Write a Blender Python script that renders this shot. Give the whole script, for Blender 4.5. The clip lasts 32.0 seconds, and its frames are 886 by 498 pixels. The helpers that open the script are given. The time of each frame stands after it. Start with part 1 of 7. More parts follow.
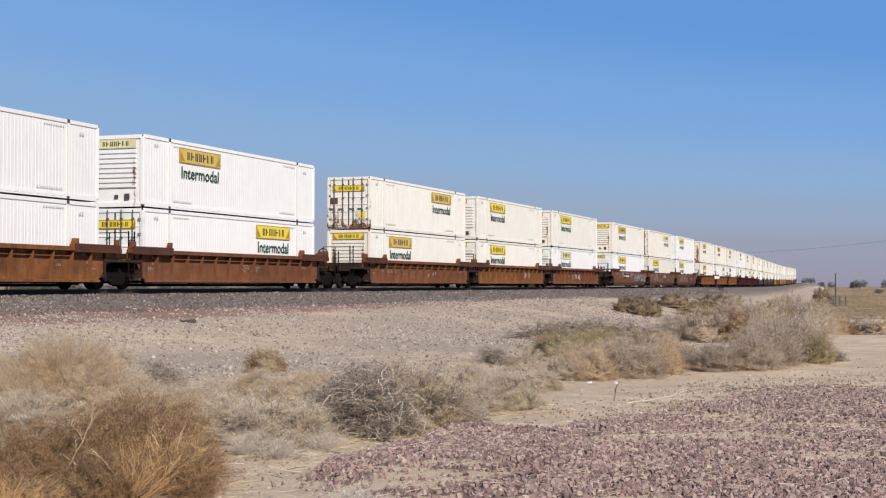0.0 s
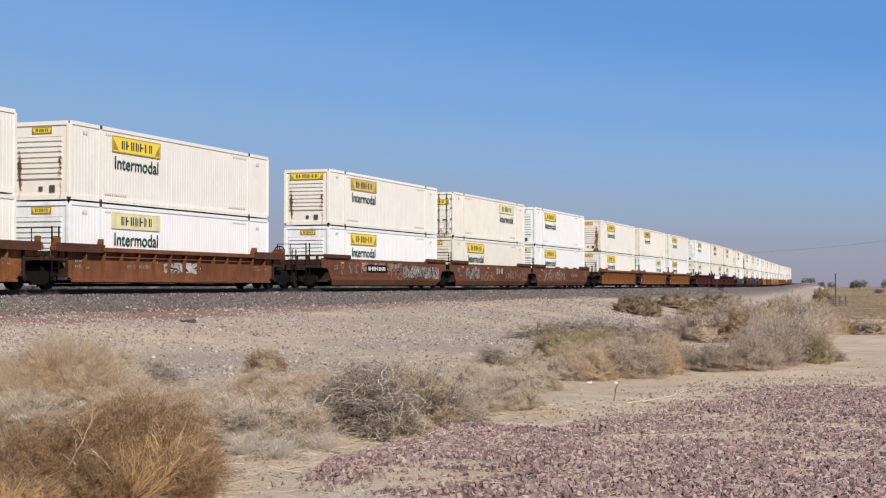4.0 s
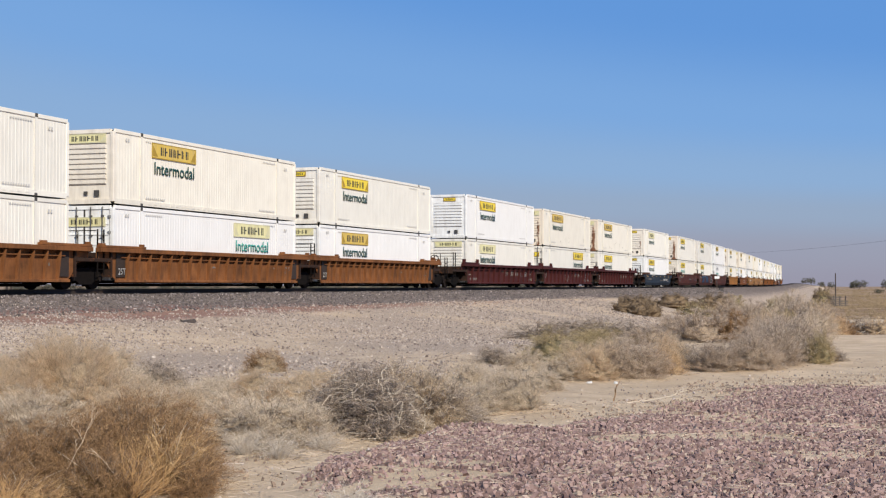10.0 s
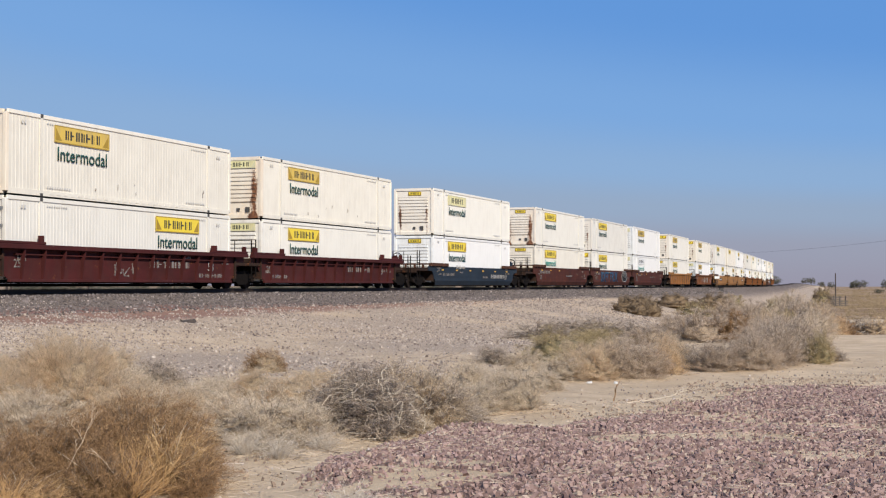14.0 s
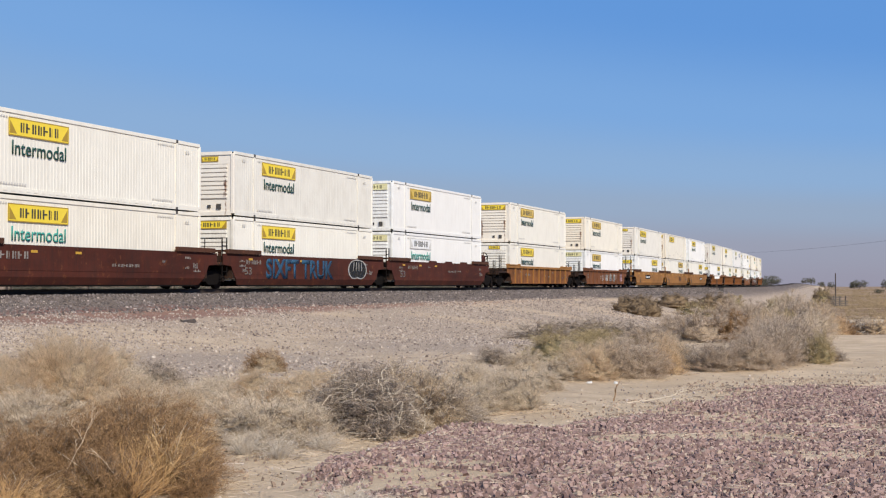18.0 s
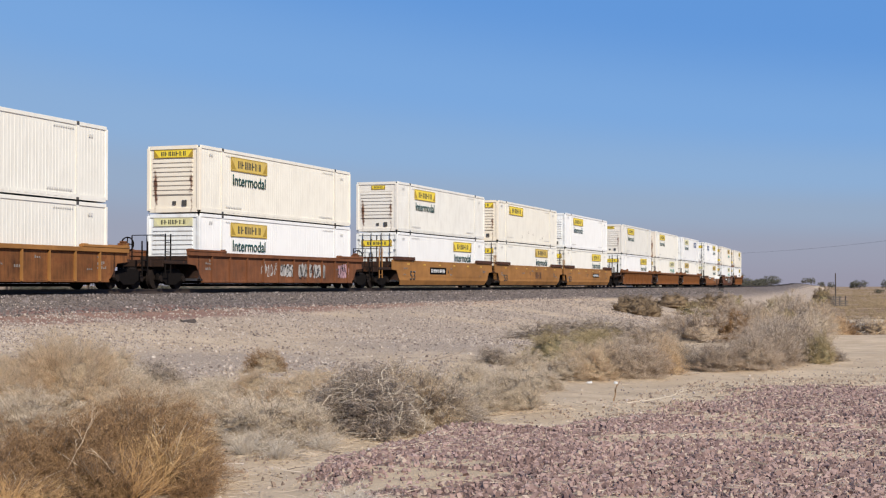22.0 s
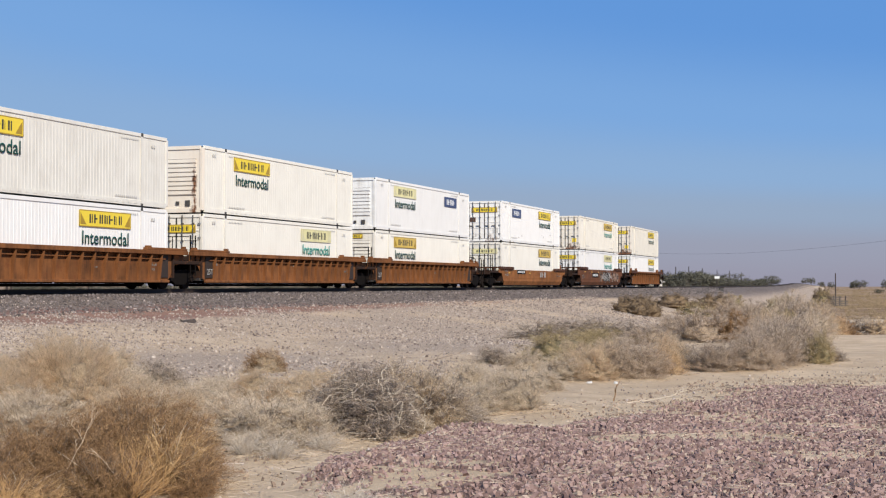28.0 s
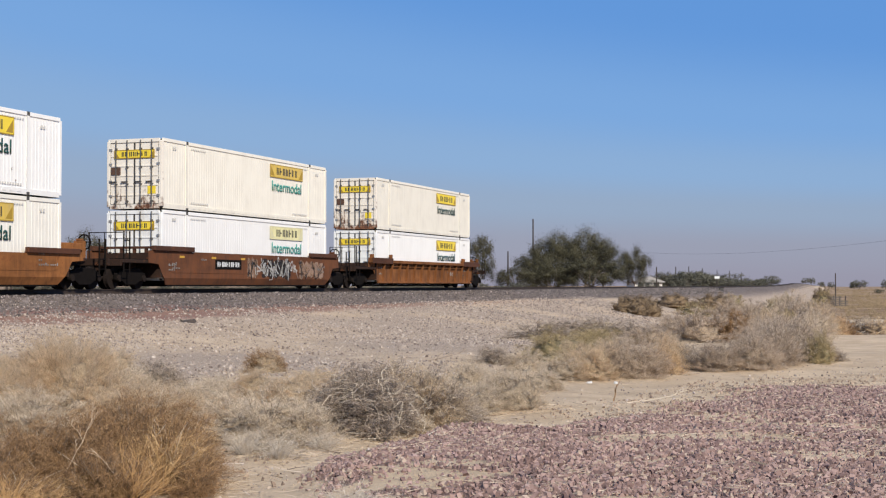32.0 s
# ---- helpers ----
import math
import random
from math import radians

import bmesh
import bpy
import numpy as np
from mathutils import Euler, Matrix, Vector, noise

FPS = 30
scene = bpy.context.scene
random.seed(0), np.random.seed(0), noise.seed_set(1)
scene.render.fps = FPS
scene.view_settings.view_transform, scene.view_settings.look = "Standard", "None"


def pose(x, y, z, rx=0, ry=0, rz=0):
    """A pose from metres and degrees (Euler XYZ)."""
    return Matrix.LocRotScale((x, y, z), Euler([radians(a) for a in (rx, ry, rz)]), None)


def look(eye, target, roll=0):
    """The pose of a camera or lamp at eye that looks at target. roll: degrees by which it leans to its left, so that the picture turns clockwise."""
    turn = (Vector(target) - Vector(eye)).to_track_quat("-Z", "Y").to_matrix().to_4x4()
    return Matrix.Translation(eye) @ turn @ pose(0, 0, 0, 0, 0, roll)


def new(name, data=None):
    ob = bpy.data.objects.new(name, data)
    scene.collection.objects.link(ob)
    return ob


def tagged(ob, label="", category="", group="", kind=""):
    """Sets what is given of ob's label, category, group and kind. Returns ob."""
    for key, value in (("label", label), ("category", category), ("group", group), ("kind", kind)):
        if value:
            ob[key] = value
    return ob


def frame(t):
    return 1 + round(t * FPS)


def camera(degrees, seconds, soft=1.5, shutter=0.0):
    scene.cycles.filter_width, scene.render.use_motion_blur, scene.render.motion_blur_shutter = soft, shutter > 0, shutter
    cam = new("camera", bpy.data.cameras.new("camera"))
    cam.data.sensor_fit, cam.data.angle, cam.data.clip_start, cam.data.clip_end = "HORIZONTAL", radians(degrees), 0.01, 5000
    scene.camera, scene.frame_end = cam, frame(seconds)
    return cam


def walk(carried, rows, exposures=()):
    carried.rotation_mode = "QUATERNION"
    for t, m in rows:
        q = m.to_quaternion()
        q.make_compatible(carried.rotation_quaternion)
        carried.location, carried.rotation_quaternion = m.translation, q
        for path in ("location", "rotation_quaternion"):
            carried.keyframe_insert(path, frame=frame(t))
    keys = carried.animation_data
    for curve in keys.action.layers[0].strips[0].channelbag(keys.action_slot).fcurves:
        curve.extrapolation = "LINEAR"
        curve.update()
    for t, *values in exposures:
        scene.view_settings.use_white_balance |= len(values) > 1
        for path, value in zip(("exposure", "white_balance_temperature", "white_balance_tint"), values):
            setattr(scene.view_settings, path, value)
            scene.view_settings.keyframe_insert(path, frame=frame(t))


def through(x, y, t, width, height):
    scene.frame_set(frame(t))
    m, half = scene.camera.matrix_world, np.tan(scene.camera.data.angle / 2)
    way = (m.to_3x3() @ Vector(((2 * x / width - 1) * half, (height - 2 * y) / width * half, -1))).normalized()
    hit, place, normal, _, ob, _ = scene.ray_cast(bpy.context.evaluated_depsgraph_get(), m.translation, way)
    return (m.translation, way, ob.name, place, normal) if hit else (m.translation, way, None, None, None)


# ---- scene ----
# ---- camera ----
EYE = 1.75                       # eye height over the ground beside it
cam = camera(34.43, 32.0, soft=1.2)
walk(cam, [(0.0, pose(0, 0, EYE, 91.452, 0, 0)), (32.0, pose(0, 0, EYE, 91.452, 0, 0))])

# ---- light ----
SUN_AZ = math.atan2(0.40, -0.78)          # clockwise from +y
SUN_EL = radians(40)
world = bpy.data.worlds.new("sky")
scene.world = world
world.use_nodes = True
wt = world.node_tree
sky = wt.nodes.new("ShaderNodeTexSky")
sky.sky_type = "NISHITA"
sky.sun_disc = False
sky.sun_elevation, sky.sun_rotation = SUN_EL, SUN_AZ
sky.air_density, sky.dust_density, sky.ozone_density = 1.0, 0.4, 2.0
# a desert haze: paler and greyer towards the horizon all round
wc = wt.nodes.new("ShaderNodeTexCoord")
wx = wt.nodes.new("ShaderNodeSeparateXYZ")
wt.links.new(wc.outputs["Generated"], wx.inputs[0])
haze = wt.nodes.new("ShaderNodeValToRGB")
haze.color_ramp.interpolation = "EASE"
for at, c in ((0.0, (0.275, 0.272, 0.385)), (0.03, (0.276, 0.296, 0.422)), (0.06, (0.264, 0.355, 0.530)), (0.09, (0.230, 0.386, 0.650)), (0.135, (0.171, 0.360, 0.708)), (0.21, (0.105, 0.292, 0.69)), (1.0, (0.05, 0.18, 0.55))):
    e = haze.color_ramp.elements.new(at) if at not in (0.0, 1.0) else haze.color_ramp.elements[0 if at < 0.5 else -1]
    e.color = (*c, 1)
# the haze stands a little thicker to the west
wl = wt.nodes.new("ShaderNodeMath")
wl.operation = "MULTIPLY_ADD"
wl.inputs[1].default_value, wl.inputs[2].default_value = 0.9, 1.0
wt.links.new(wx.outputs[0], wl.inputs[0])
wh = wt.nodes.new("ShaderNodeMath")
wh.operation = "MULTIPLY"
wt.links.new(wx.outputs[2], wh.inputs[0])
wt.links.new(wl.outputs[0], wh.inputs[1])
wt.links.new(wh.outputs[0], haze.inputs[0])
wm = wt.nodes.new("ShaderNodeMix")
wm.data_type = "RGBA"
wm.inputs[0].default_value = 0.9
wt.links.new(sky.outputs[0], wm.inputs[6])
lift = wt.nodes.new("ShaderNodeVectorMath")
lift.operation = "SCALE"
lift.inputs[3].default_value = 9.3
wt.links.new(haze.outputs[0], lift.inputs[0])
wt.links.new(lift.outputs[0], wm.inputs[7])
wt.links.new(wm.outputs[2], wt.nodes["Background"].inputs[0])
wt.nodes["Background"].inputs[1].default_value = 0.1
sun_data = bpy.data.lights.new("sun", "SUN")
sun_data.energy, sun_data.angle, sun_data.color = 4.9, radians(0.53), (1.0, 0.925, 0.80)
sun = new("sun", sun_data)
sun_dir = Vector((math.sin(SUN_AZ) * math.cos(SUN_EL), math.cos(SUN_AZ) * math.cos(SUN_EL), math.sin(SUN_EL)))
sun.matrix_world = look(sun_dir * 200, (0, 0, 0))
scene.view_settings.exposure = 0.12


# ---- materials ----
def shader(name, rough=0.7, metal=0.0):
    m = bpy.data.materials.new(name)
    m.use_nodes = True
    t = m.node_tree
    b = t.nodes["Principled BSDF"]
    b.inputs["Roughness"].default_value = rough
    b.inputs["Metallic"].default_value = metal
    return m, t, b


def noise_of(t, vec, scale, detail=4.0, rough=0.6):
    n = t.nodes.new("ShaderNodeTexNoise")
    n.inputs["Scale"].default_value = scale
    n.inputs["Detail"].default_value = detail
    n.inputs["Roughness"].default_value = rough
    t.links.new(vec, n.inputs["Vector"])
    return n.outputs[0]


def stretched(t, vec, scale):
    n = t.nodes.new("ShaderNodeMapping")
    n.inputs["Scale"].default_value = scale
    t.links.new(vec, n.inputs["Vector"])
    return n.outputs[0]


def ramp(t, fac, stops):
    n = t.nodes.new("ShaderNodeValToRGB")
    e = n.color_ramp.elements
    while len(e) < len(stops):
        e.new(0.5)
    for k, (at, c) in zip(e, stops):
        k.position = at
        k.color = (*c, 1) if isinstance(c, tuple) else (c, c, c, 1)
    t.links.new(fac, n.inputs[0])
    return n.outputs[0]


def mixed(t, fac, a, b, blend="MIX"):
    n = t.nodes.new("ShaderNodeMix")
    n.data_type, n.blend_type = "RGBA", blend
    for i, v in ((0, fac), (6, a), (7, b)):
        if isinstance(v, (int, float)):
            n.inputs[i].default_value = v
        elif isinstance(v, tuple):
            n.inputs[i].default_value = (*v, 1)
        else:
            t.links.new(v, n.inputs[i])
    return n.outputs[2]


def maths(t, op, a, b=0.0):
    n = t.nodes.new("ShaderNodeMath")
    n.operation = op
    for i, v in ((0, a), (1, b)):
        if isinstance(v, (int, float)):
            n.inputs[i].default_value = v
        else:
            t.links.new(v, n.inputs[i])
    return n.outputs[0]


def bump(t, b, height, strength, distance):
    n = t.nodes.new("ShaderNodeBump")
    n.inputs["Strength"].default_value, n.inputs["Distance"].default_value = strength, distance
    t.links.new(height, n.inputs["Height"])
    t.links.new(n.outputs[0], b.inputs["Normal"])


def own(t):
    return t.nodes.new("ShaderNodeTexCoord").outputs["Object"]


def by_object(t):
    return t.nodes.new("ShaderNodeObjectInfo").outputs["Random"]


def by_island(t):
    return t.nodes.new("ShaderNodeNewGeometry").outputs["Random Per Island"]


def painted(name, base, grime=(0.30, 0.24, 0.17), amount=0.35, rust=0.0, rough=0.5):
    """Weathered paint: blotches, streaks that run down, chips of rust."""
    m, t, b = shader(name, rough)
    p = own(t)
    streak = noise_of(t, stretched(t, p, (3.5, 3.5, 0.35)), 1.6, 6.0, 0.65)
    blot = noise_of(t, p, 0.9, 5.0, 0.6)
    dirt = ramp(t, maths(t, "MULTIPLY", streak, blot), [(0.20, 0.0), (0.46, amount)])
    col = mixed(t, dirt, base, grime)
    tone = maths(t, "ADD", maths(t, "MULTIPLY", by_object(t), 0.10), 0.92)
    if rough > 0.65:
        patch = noise_of(t, stretched(t, p, (0.5, 0.5, 1.0)), 0.8, 6.0, 0.65)
        tone = maths(t, "MULTIPLY", tone, ramp(t, patch, [(0.3, 0.55), (0.7, 1.0)]))
        tone = maths(t, "MULTIPLY", tone, 1.35)
    col = mixed(t, 1.0, col, tone, "MULTIPLY")
    if rust:
        chips = noise_of(t, p, 3.2, 8.0, 0.72)
        mask = ramp(t, chips, [(0.62 - 0.2 * rust, 0.0), (0.72 - 0.15 * rust, 1.0)])
        col = mixed(t, mask, col, (0.16, 0.055, 0.02))
    t.links.new(col, b.inputs["Base Color"])
    bump(t, b, blot, 0.15, 0.01)
    b.inputs["Specular IOR Level"].default_value = 0.5 if rough < 0.6 else 0.2
    return m


def rusty_end(name, base, power, doors=False):
    """Corrosion that runs down in two bands beside the middle of an end wall."""
    m, t, b = shader(name, 0.6)
    p = own(t)
    sep = t.nodes.new("ShaderNodeSeparateXYZ")
    t.links.new(p, sep.inputs[0])
    run = noise_of(t, stretched(t, p, (1.0, 5.0, 0.5)), 1.5, 7.0, 0.7)
    band = maths(t, "ABSOLUTE", maths(t, "SUBTRACT", maths(t, "ABSOLUTE", sep.outputs[1]), 0.86))
    uneven = ramp(t, noise_of(t, stretched(t, p, (1.0, 0.9, 0.5)), 1.0, 3.0), [(0.35, 0.74), (0.6, 1.10)])
    near = maths(t, "MULTIPLY", maths(t, "SUBTRACT", 1.0, maths(t, "MULTIPLY", band, 2.1)), uneven)
    if doors:                               # streaks all over the leaves, not in two bands
        near = maths(t, "MULTIPLY", uneven, 0.80)
    low = ramp(t, maths(t, "MULTIPLY", sep.outputs[2], 0.345), [(0.05, 1.12), (0.22, 1.0), (0.45, 0.85), (0.70, 0.78), (0.86, 0.6)] if doors else [(0.05, 0.86), (0.22, 1.0), (0.45, 1.14), (0.70, 0.98), (0.86, 0.6)])
    blots = noise_of(t, stretched(t, p, (1.0, 3.0, 2.2)), 1.7, 5.0, 0.7)
    k = maths(t, "MULTIPLY", maths(t, "MULTIPLY", maths(t, "ADD", maths(t, "MULTIPLY", run, 0.4), maths(t, "MULTIPLY", blots, 0.7)), near), low)
    foot = ramp(t, maths(t, "ADD", sep.outputs[2], maths(t, "MULTIPLY", run, 0.5)), [(0.36, 0.16 * power), (0.58, 0.0)])
    k = maths(t, "ADD", k, maths(t, "MULTIPLY", foot, 0.9))
    mask = ramp(t, k, [(0.52 - 0.12 * power, 0.0), (0.68 - 0.14 * power, 1.0)])
    wash = ramp(t, noise_of(t, stretched(t, p, (1, 1.5, 0.6)), 1.1, 4.0), [(0.35, 0.0), (0.75, 0.22 * power + 0.08)])
    col = mixed(t, wash, base, (0.55, 0.33, 0.17))
    col = mixed(t, mask, col, mixed(t, ramp(t, blots, [(0.4, 0.0), (0.6, 1.0)]), (0.27, 0.115, 0.048), (0.10, 0.040, 0.020)))
    t.links.new(col, b.inputs["Base Color"])
    bump(t, b, run, 0.2, 0.01)
    return m


def plain(name, base, rough=0.6, metal=0.0, vary=0.15, scale=6.0):
    m, t, b = shader(name, rough, metal)
    n = noise_of(t, own(t), scale, 5.0)
    k = maths(t, "ADD", maths(t, "MULTIPLY", n, 2 * vary), 1.0 - vary)
    t.links.new(mixed(t, 1.0, base, k, "MULTIPLY"), b.inputs["Base Color"])
    return m


TONES = {
    "w": painted("white_paint", (0.835, 0.82, 0.78), amount=0.13),
    "c": painted("cream_paint", (0.82, 0.785, 0.69), amount=0.17),
    "m": painted("warm_paint", (0.81, 0.76, 0.645), amount=0.22),
    "g": painted("greyish_paint", (0.765, 0.735, 0.655), amount=0.28),
}
END_BASE = {"w": (0.84, 0.83, 0.79), "c": (0.82, 0.76, 0.65), "m": (0.82, 0.74, 0.60), "g": (0.76, 0.72, 0.64)}
ENDS = {(k, n): rusty_end(f"stained_{TONES[k].name}_{n}", END_BASE[k], (0, 0.35, 0.85, 1.5)[n]) for k in END_BASE for n in (1, 2, 3)}
DOOR_ENDS = {(k, n): rusty_end(f"grimy_door_{TONES[k].name}_{n}", {"w": (0.84, 0.83, 0.79), "c": (0.82, 0.78, 0.69), "m": (0.80, 0.75, 0.65), "g": (0.76, 0.72, 0.64)}[k], (0, 0.12, 0.45, 0.8)[n], True) for k in END_BASE for n in (1, 2, 3)}
CLEAN = {k: painted("end_" + v.name, {"w": (0.85, 0.85, 0.82), "c": (0.83, 0.79, 0.70), "m": (0.82, 0.75, 0.63), "g": (0.77, 0.75, 0.68)}[k], amount=0.5)
         for k, v in TONES.items()}
GAP_DARK = plain("dark_gasket", (0.05, 0.045, 0.04), 0.8)
DARK_STEEL = plain("dark_steel", (0.09, 0.085, 0.08), 0.6, 0.2)
STEEL = plain("galvanised_steel", (0.42, 0.41, 0.39), 0.45, 0.7)
CASTING = plain("casting_black", (0.06, 0.055, 0.05), 0.7)
YELLOW = plain("sign_yellow", (0.80, 0.60, 0.045), 0.5, vary=0.08)
OCHRE = painted("sign_ochre", (0.68, 0.47, 0.08), amount=0.5)
PALE = painted("sign_pale", (0.80, 0.74, 0.38), amount=0.5)
WHITE = plain("sign_white", (0.76, 0.76, 0.74), 0.5)
INK = plain("ink_black", (0.035, 0.035, 0.03), 0.6)
GREEN = plain("ink_green", (0.010, 0.060, 0.045), 0.55)
TEAL = plain("ink_teal", (0.05, 0.30, 0.24), 0.6, vary=0.3, scale=9.0)
NAVY = plain("sign_navy", (0.05, 0.07, 0.15), 0.5)
FAINT = plain("ink_grey", (0.56, 0.545, 0.51), 0.7)
BODY = {
    "orange": painted("orange_rust_paint", (0.22, 0.086, 0.029), (0.04, 0.020, 0.012), 1.0, 0.35, 0.85),
    "brown": painted("brown_rust_paint", (0.18, 0.069, 0.030), (0.040, 0.024, 0.018), 0.7, 0.45, 0.85),
    "dark": painted("dark_brown_paint", (0.135, 0.052, 0.023), (0.045, 0.026, 0.020), 0.7, 0.35, 0.85),
    "maroon": painted("maroon_paint", (0.062, 0.012, 0.011), (0.045, 0.025, 0.02), 0.5, 0.05, 0.8),
    "red": painted("oxide_red_paint", (0.074, 0.019, 0.011), (0.035, 0.016, 0.012), 0.9, 0.15, 0.8),
    "blue": painted("dark_blue_paint", (0.017, 0.027, 0.040), (0.03, 0.028, 0.026), 0.5, 0.0, 0.75),
    "rust": painted("bright_rust_paint", (0.28, 0.110, 0.034), (0.07, 0.030, 0.015), 0.8, 0.2, 0.8),
    "yellow": painted("yellow_ochre_paint", (0.32, 0.148, 0.042), (0.18, 0.09, 0.04), 0.4, 0.0, 0.75),
}
CAP = painted("cap_brown_steel", (0.085, 0.036, 0.021), (0.03, 0.017, 0.012), 0.7, 0.2, 0.85)
# Grimy brown steel, its colour darkened further for shade between the wagons.
GRIMY_SHADED = painted("grimy_shaded_steel", (0.034, 0.018, 0.012), (0.014, 0.010, 0.008), 0.7, 0.3, 0.9)
# Truck and wheel colours hold grime plus the shade under the wagons.
BLACK = plain("truck_grime_shade", (0.0085, 0.0065, 0.0058), 1.0, vary=0.4)
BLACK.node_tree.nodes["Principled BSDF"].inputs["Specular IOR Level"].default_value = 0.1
WHEEL = plain("shaded_wheel_steel", (0.016, 0.011, 0.009), 0.95, 0.0, vary=0.3)
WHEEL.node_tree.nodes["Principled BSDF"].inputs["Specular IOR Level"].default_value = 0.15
REFLECT = plain("reflector_amber", (0.52, 0.29, 0.03), 0.5)


def sprayed(name, base, worn):
    """Old spray paint, patchy, with the wagon's paint showing through."""
    m, t, b = shader(name, 0.8)
    p = own(t)
    n = noise_of(t, p, 2.6, 6.0, 0.7)
    t.links.new(mixed(t, 1.0, base, ramp(t, noise_of(t, p, 1.1, 4.0), [(0.3, 0.6), (0.7, 1.1)]), "MULTIPLY"), b.inputs["Base Color"])
    clear = t.nodes.new("ShaderNodeBsdfTransparent")
    mx = t.nodes.new("ShaderNodeMixShader")
    t.links.new(ramp(t, n, [(0.30, 1.0), (0.62, 1.0 - worn)]), mx.inputs[0])
    t.links.new(clear.outputs[0], mx.inputs[1])
    t.links.new(b.outputs[0], mx.inputs[2])
    t.links.new(mx.outputs[0], t.nodes["Material Output"].inputs["Surface"])
    return m


SPRAYS = {"white": sprayed("spray_white", (0.56, 0.53, 0.49), 0.45), "grey": sprayed("spray_grey", (0.34, 0.295, 0.26), 0.7),
          "blue": sprayed("spray_blue", (0.022, 0.092, 0.175), 0.35), "black": sprayed("spray_black", (0.02, 0.02, 0.02), 0.4),
          "cream": sprayed("spray_cream", (0.42, 0.27, 0.185), 0.6), "pink": sprayed("spray_pink", (0.60, 0.36, 0.40), 0.4)}


# ---- mesh helpers ----
def box(bm, x0, y0, z0, x1, y1, z1):
    v = [bm.verts.new(c) for c in ((x0, y0, z0), (x1, y0, z0), (x1, y1, z0), (x0, y1, z0), (x0, y0, z1), (x1, y0, z1), (x1, y1, z1), (x0, y1, z1))]
    for f in ((3, 2, 1, 0), (4, 5, 6, 7), (0, 1, 5, 4), (1, 2, 6, 5), (2, 3, 7, 6), (3, 0, 4, 7)):
        bm.faces.new([v[i] for i in f])


def rod(bm, a, b, r, r2=None, n=8):
    a, b = Vector(a), Vector(b)
    q = (b - a).to_track_quat("Z", "Y")
    rings = []
    for p, rad in ((a, r), (b, r if r2 is None else r2)):
        rings.append([bm.verts.new(p + q @ Vector((rad * math.cos(2 * math.pi * i / n), rad * math.sin(2 * math.pi * i / n), 0))) for i in range(n)])
    for i in range(n):
        bm.faces.new((rings[0][i], rings[0][(i + 1) % n], rings[1][(i + 1) % n], rings[1][i]))
    bm.faces.new(rings[0][::-1])
    bm.faces.new(rings[1])


def slab(bm, outline, y0, y1):
    """A plate with an outline in x and z, from y0 to y1."""
    a = [bm.verts.new((x, y0, z)) for x, z in outline]
    b = [bm.verts.new((x, y1, z)) for x, z in outline]
    n = len(a)
    bm.faces.new(a)
    bm.faces.new(b[::-1])
    for i in range(n):
        bm.faces.new((a[i], b[i], b[(i + 1) % n], a[(i + 1) % n]))


def finish(bm, name, material, bevel=0.0):
    if bevel:
        bmesh.ops.bevel(bm, geom=bm.edges[:], offset=bevel, segments=1, affect="EDGES", clamp_overlap=True)
    bmesh.ops.recalc_face_normals(bm, faces=bm.faces[:])
    me = bpy.data.meshes.new(name)
    bm.to_mesh(me)
    bm.free()
    if material:
        me.materials.append(material)
    return me


def part(name, mesh, material, parent, label=""):
    """Links a bmesh or a mesh as one object under a thing or under a part."""
    me = finish(mesh, name, material) if isinstance(mesh, bmesh.types.BMesh) else mesh
    ob = new(name, me)
    ob.parent = parent
    return tagged(ob, label=label)


STORE = {}


def kept(key, material, build, bevel=0.0):
    """One mesh for all alike parts of one material."""
    k = (key, material.name)
    if k not in STORE:
        bm = bmesh.new()
        build(bm)
        STORE[k] = finish(bm, key if isinstance(key, str) else key[0], material, bevel)
    return STORE[k]


def raw_mesh(name, verts, faces, material, smooth=False, normals=None):
    if normals is not None:                 # turn every face to the side of its shading normal
        verts, faces = np.asarray(verts, float), np.asarray(faces)
        across = np.cross(verts[faces[:, 1]] - verts[faces[:, 0]], verts[faces[:, 2]] - verts[faces[:, 0]])
        away = (across * normals[faces[:, 0]]).sum(1) < 0
        faces = np.where(away[:, None], faces[:, ::-1], faces)
    me = bpy.data.meshes.new(name)
    verts = np.asarray(verts, np.float32)
    faces = np.asarray(faces, np.int32)
    k = faces.shape[1]
    me.vertices.add(len(verts))
    me.vertices.foreach_set("co", verts.ravel())
    me.loops.add(faces.size)
    me.loops.foreach_set("vertex_index", faces.ravel())
    me.polygons.add(len(faces))
    me.polygons.foreach_set("loop_start", np.arange(0, faces.size, k, dtype=np.int32))
    me.polygons.foreach_set("loop_total", np.full(len(faces), k, np.int32))
    me.update(calc_edges=True)
    me.polygons.foreach_set("use_smooth", np.full(len(faces), smooth or normals is not None, bool))
    if normals is not None:
        me.normals_split_custom_set_from_vertices(np.asarray(normals, np.float32))
    me.materials.append(material)
    return me


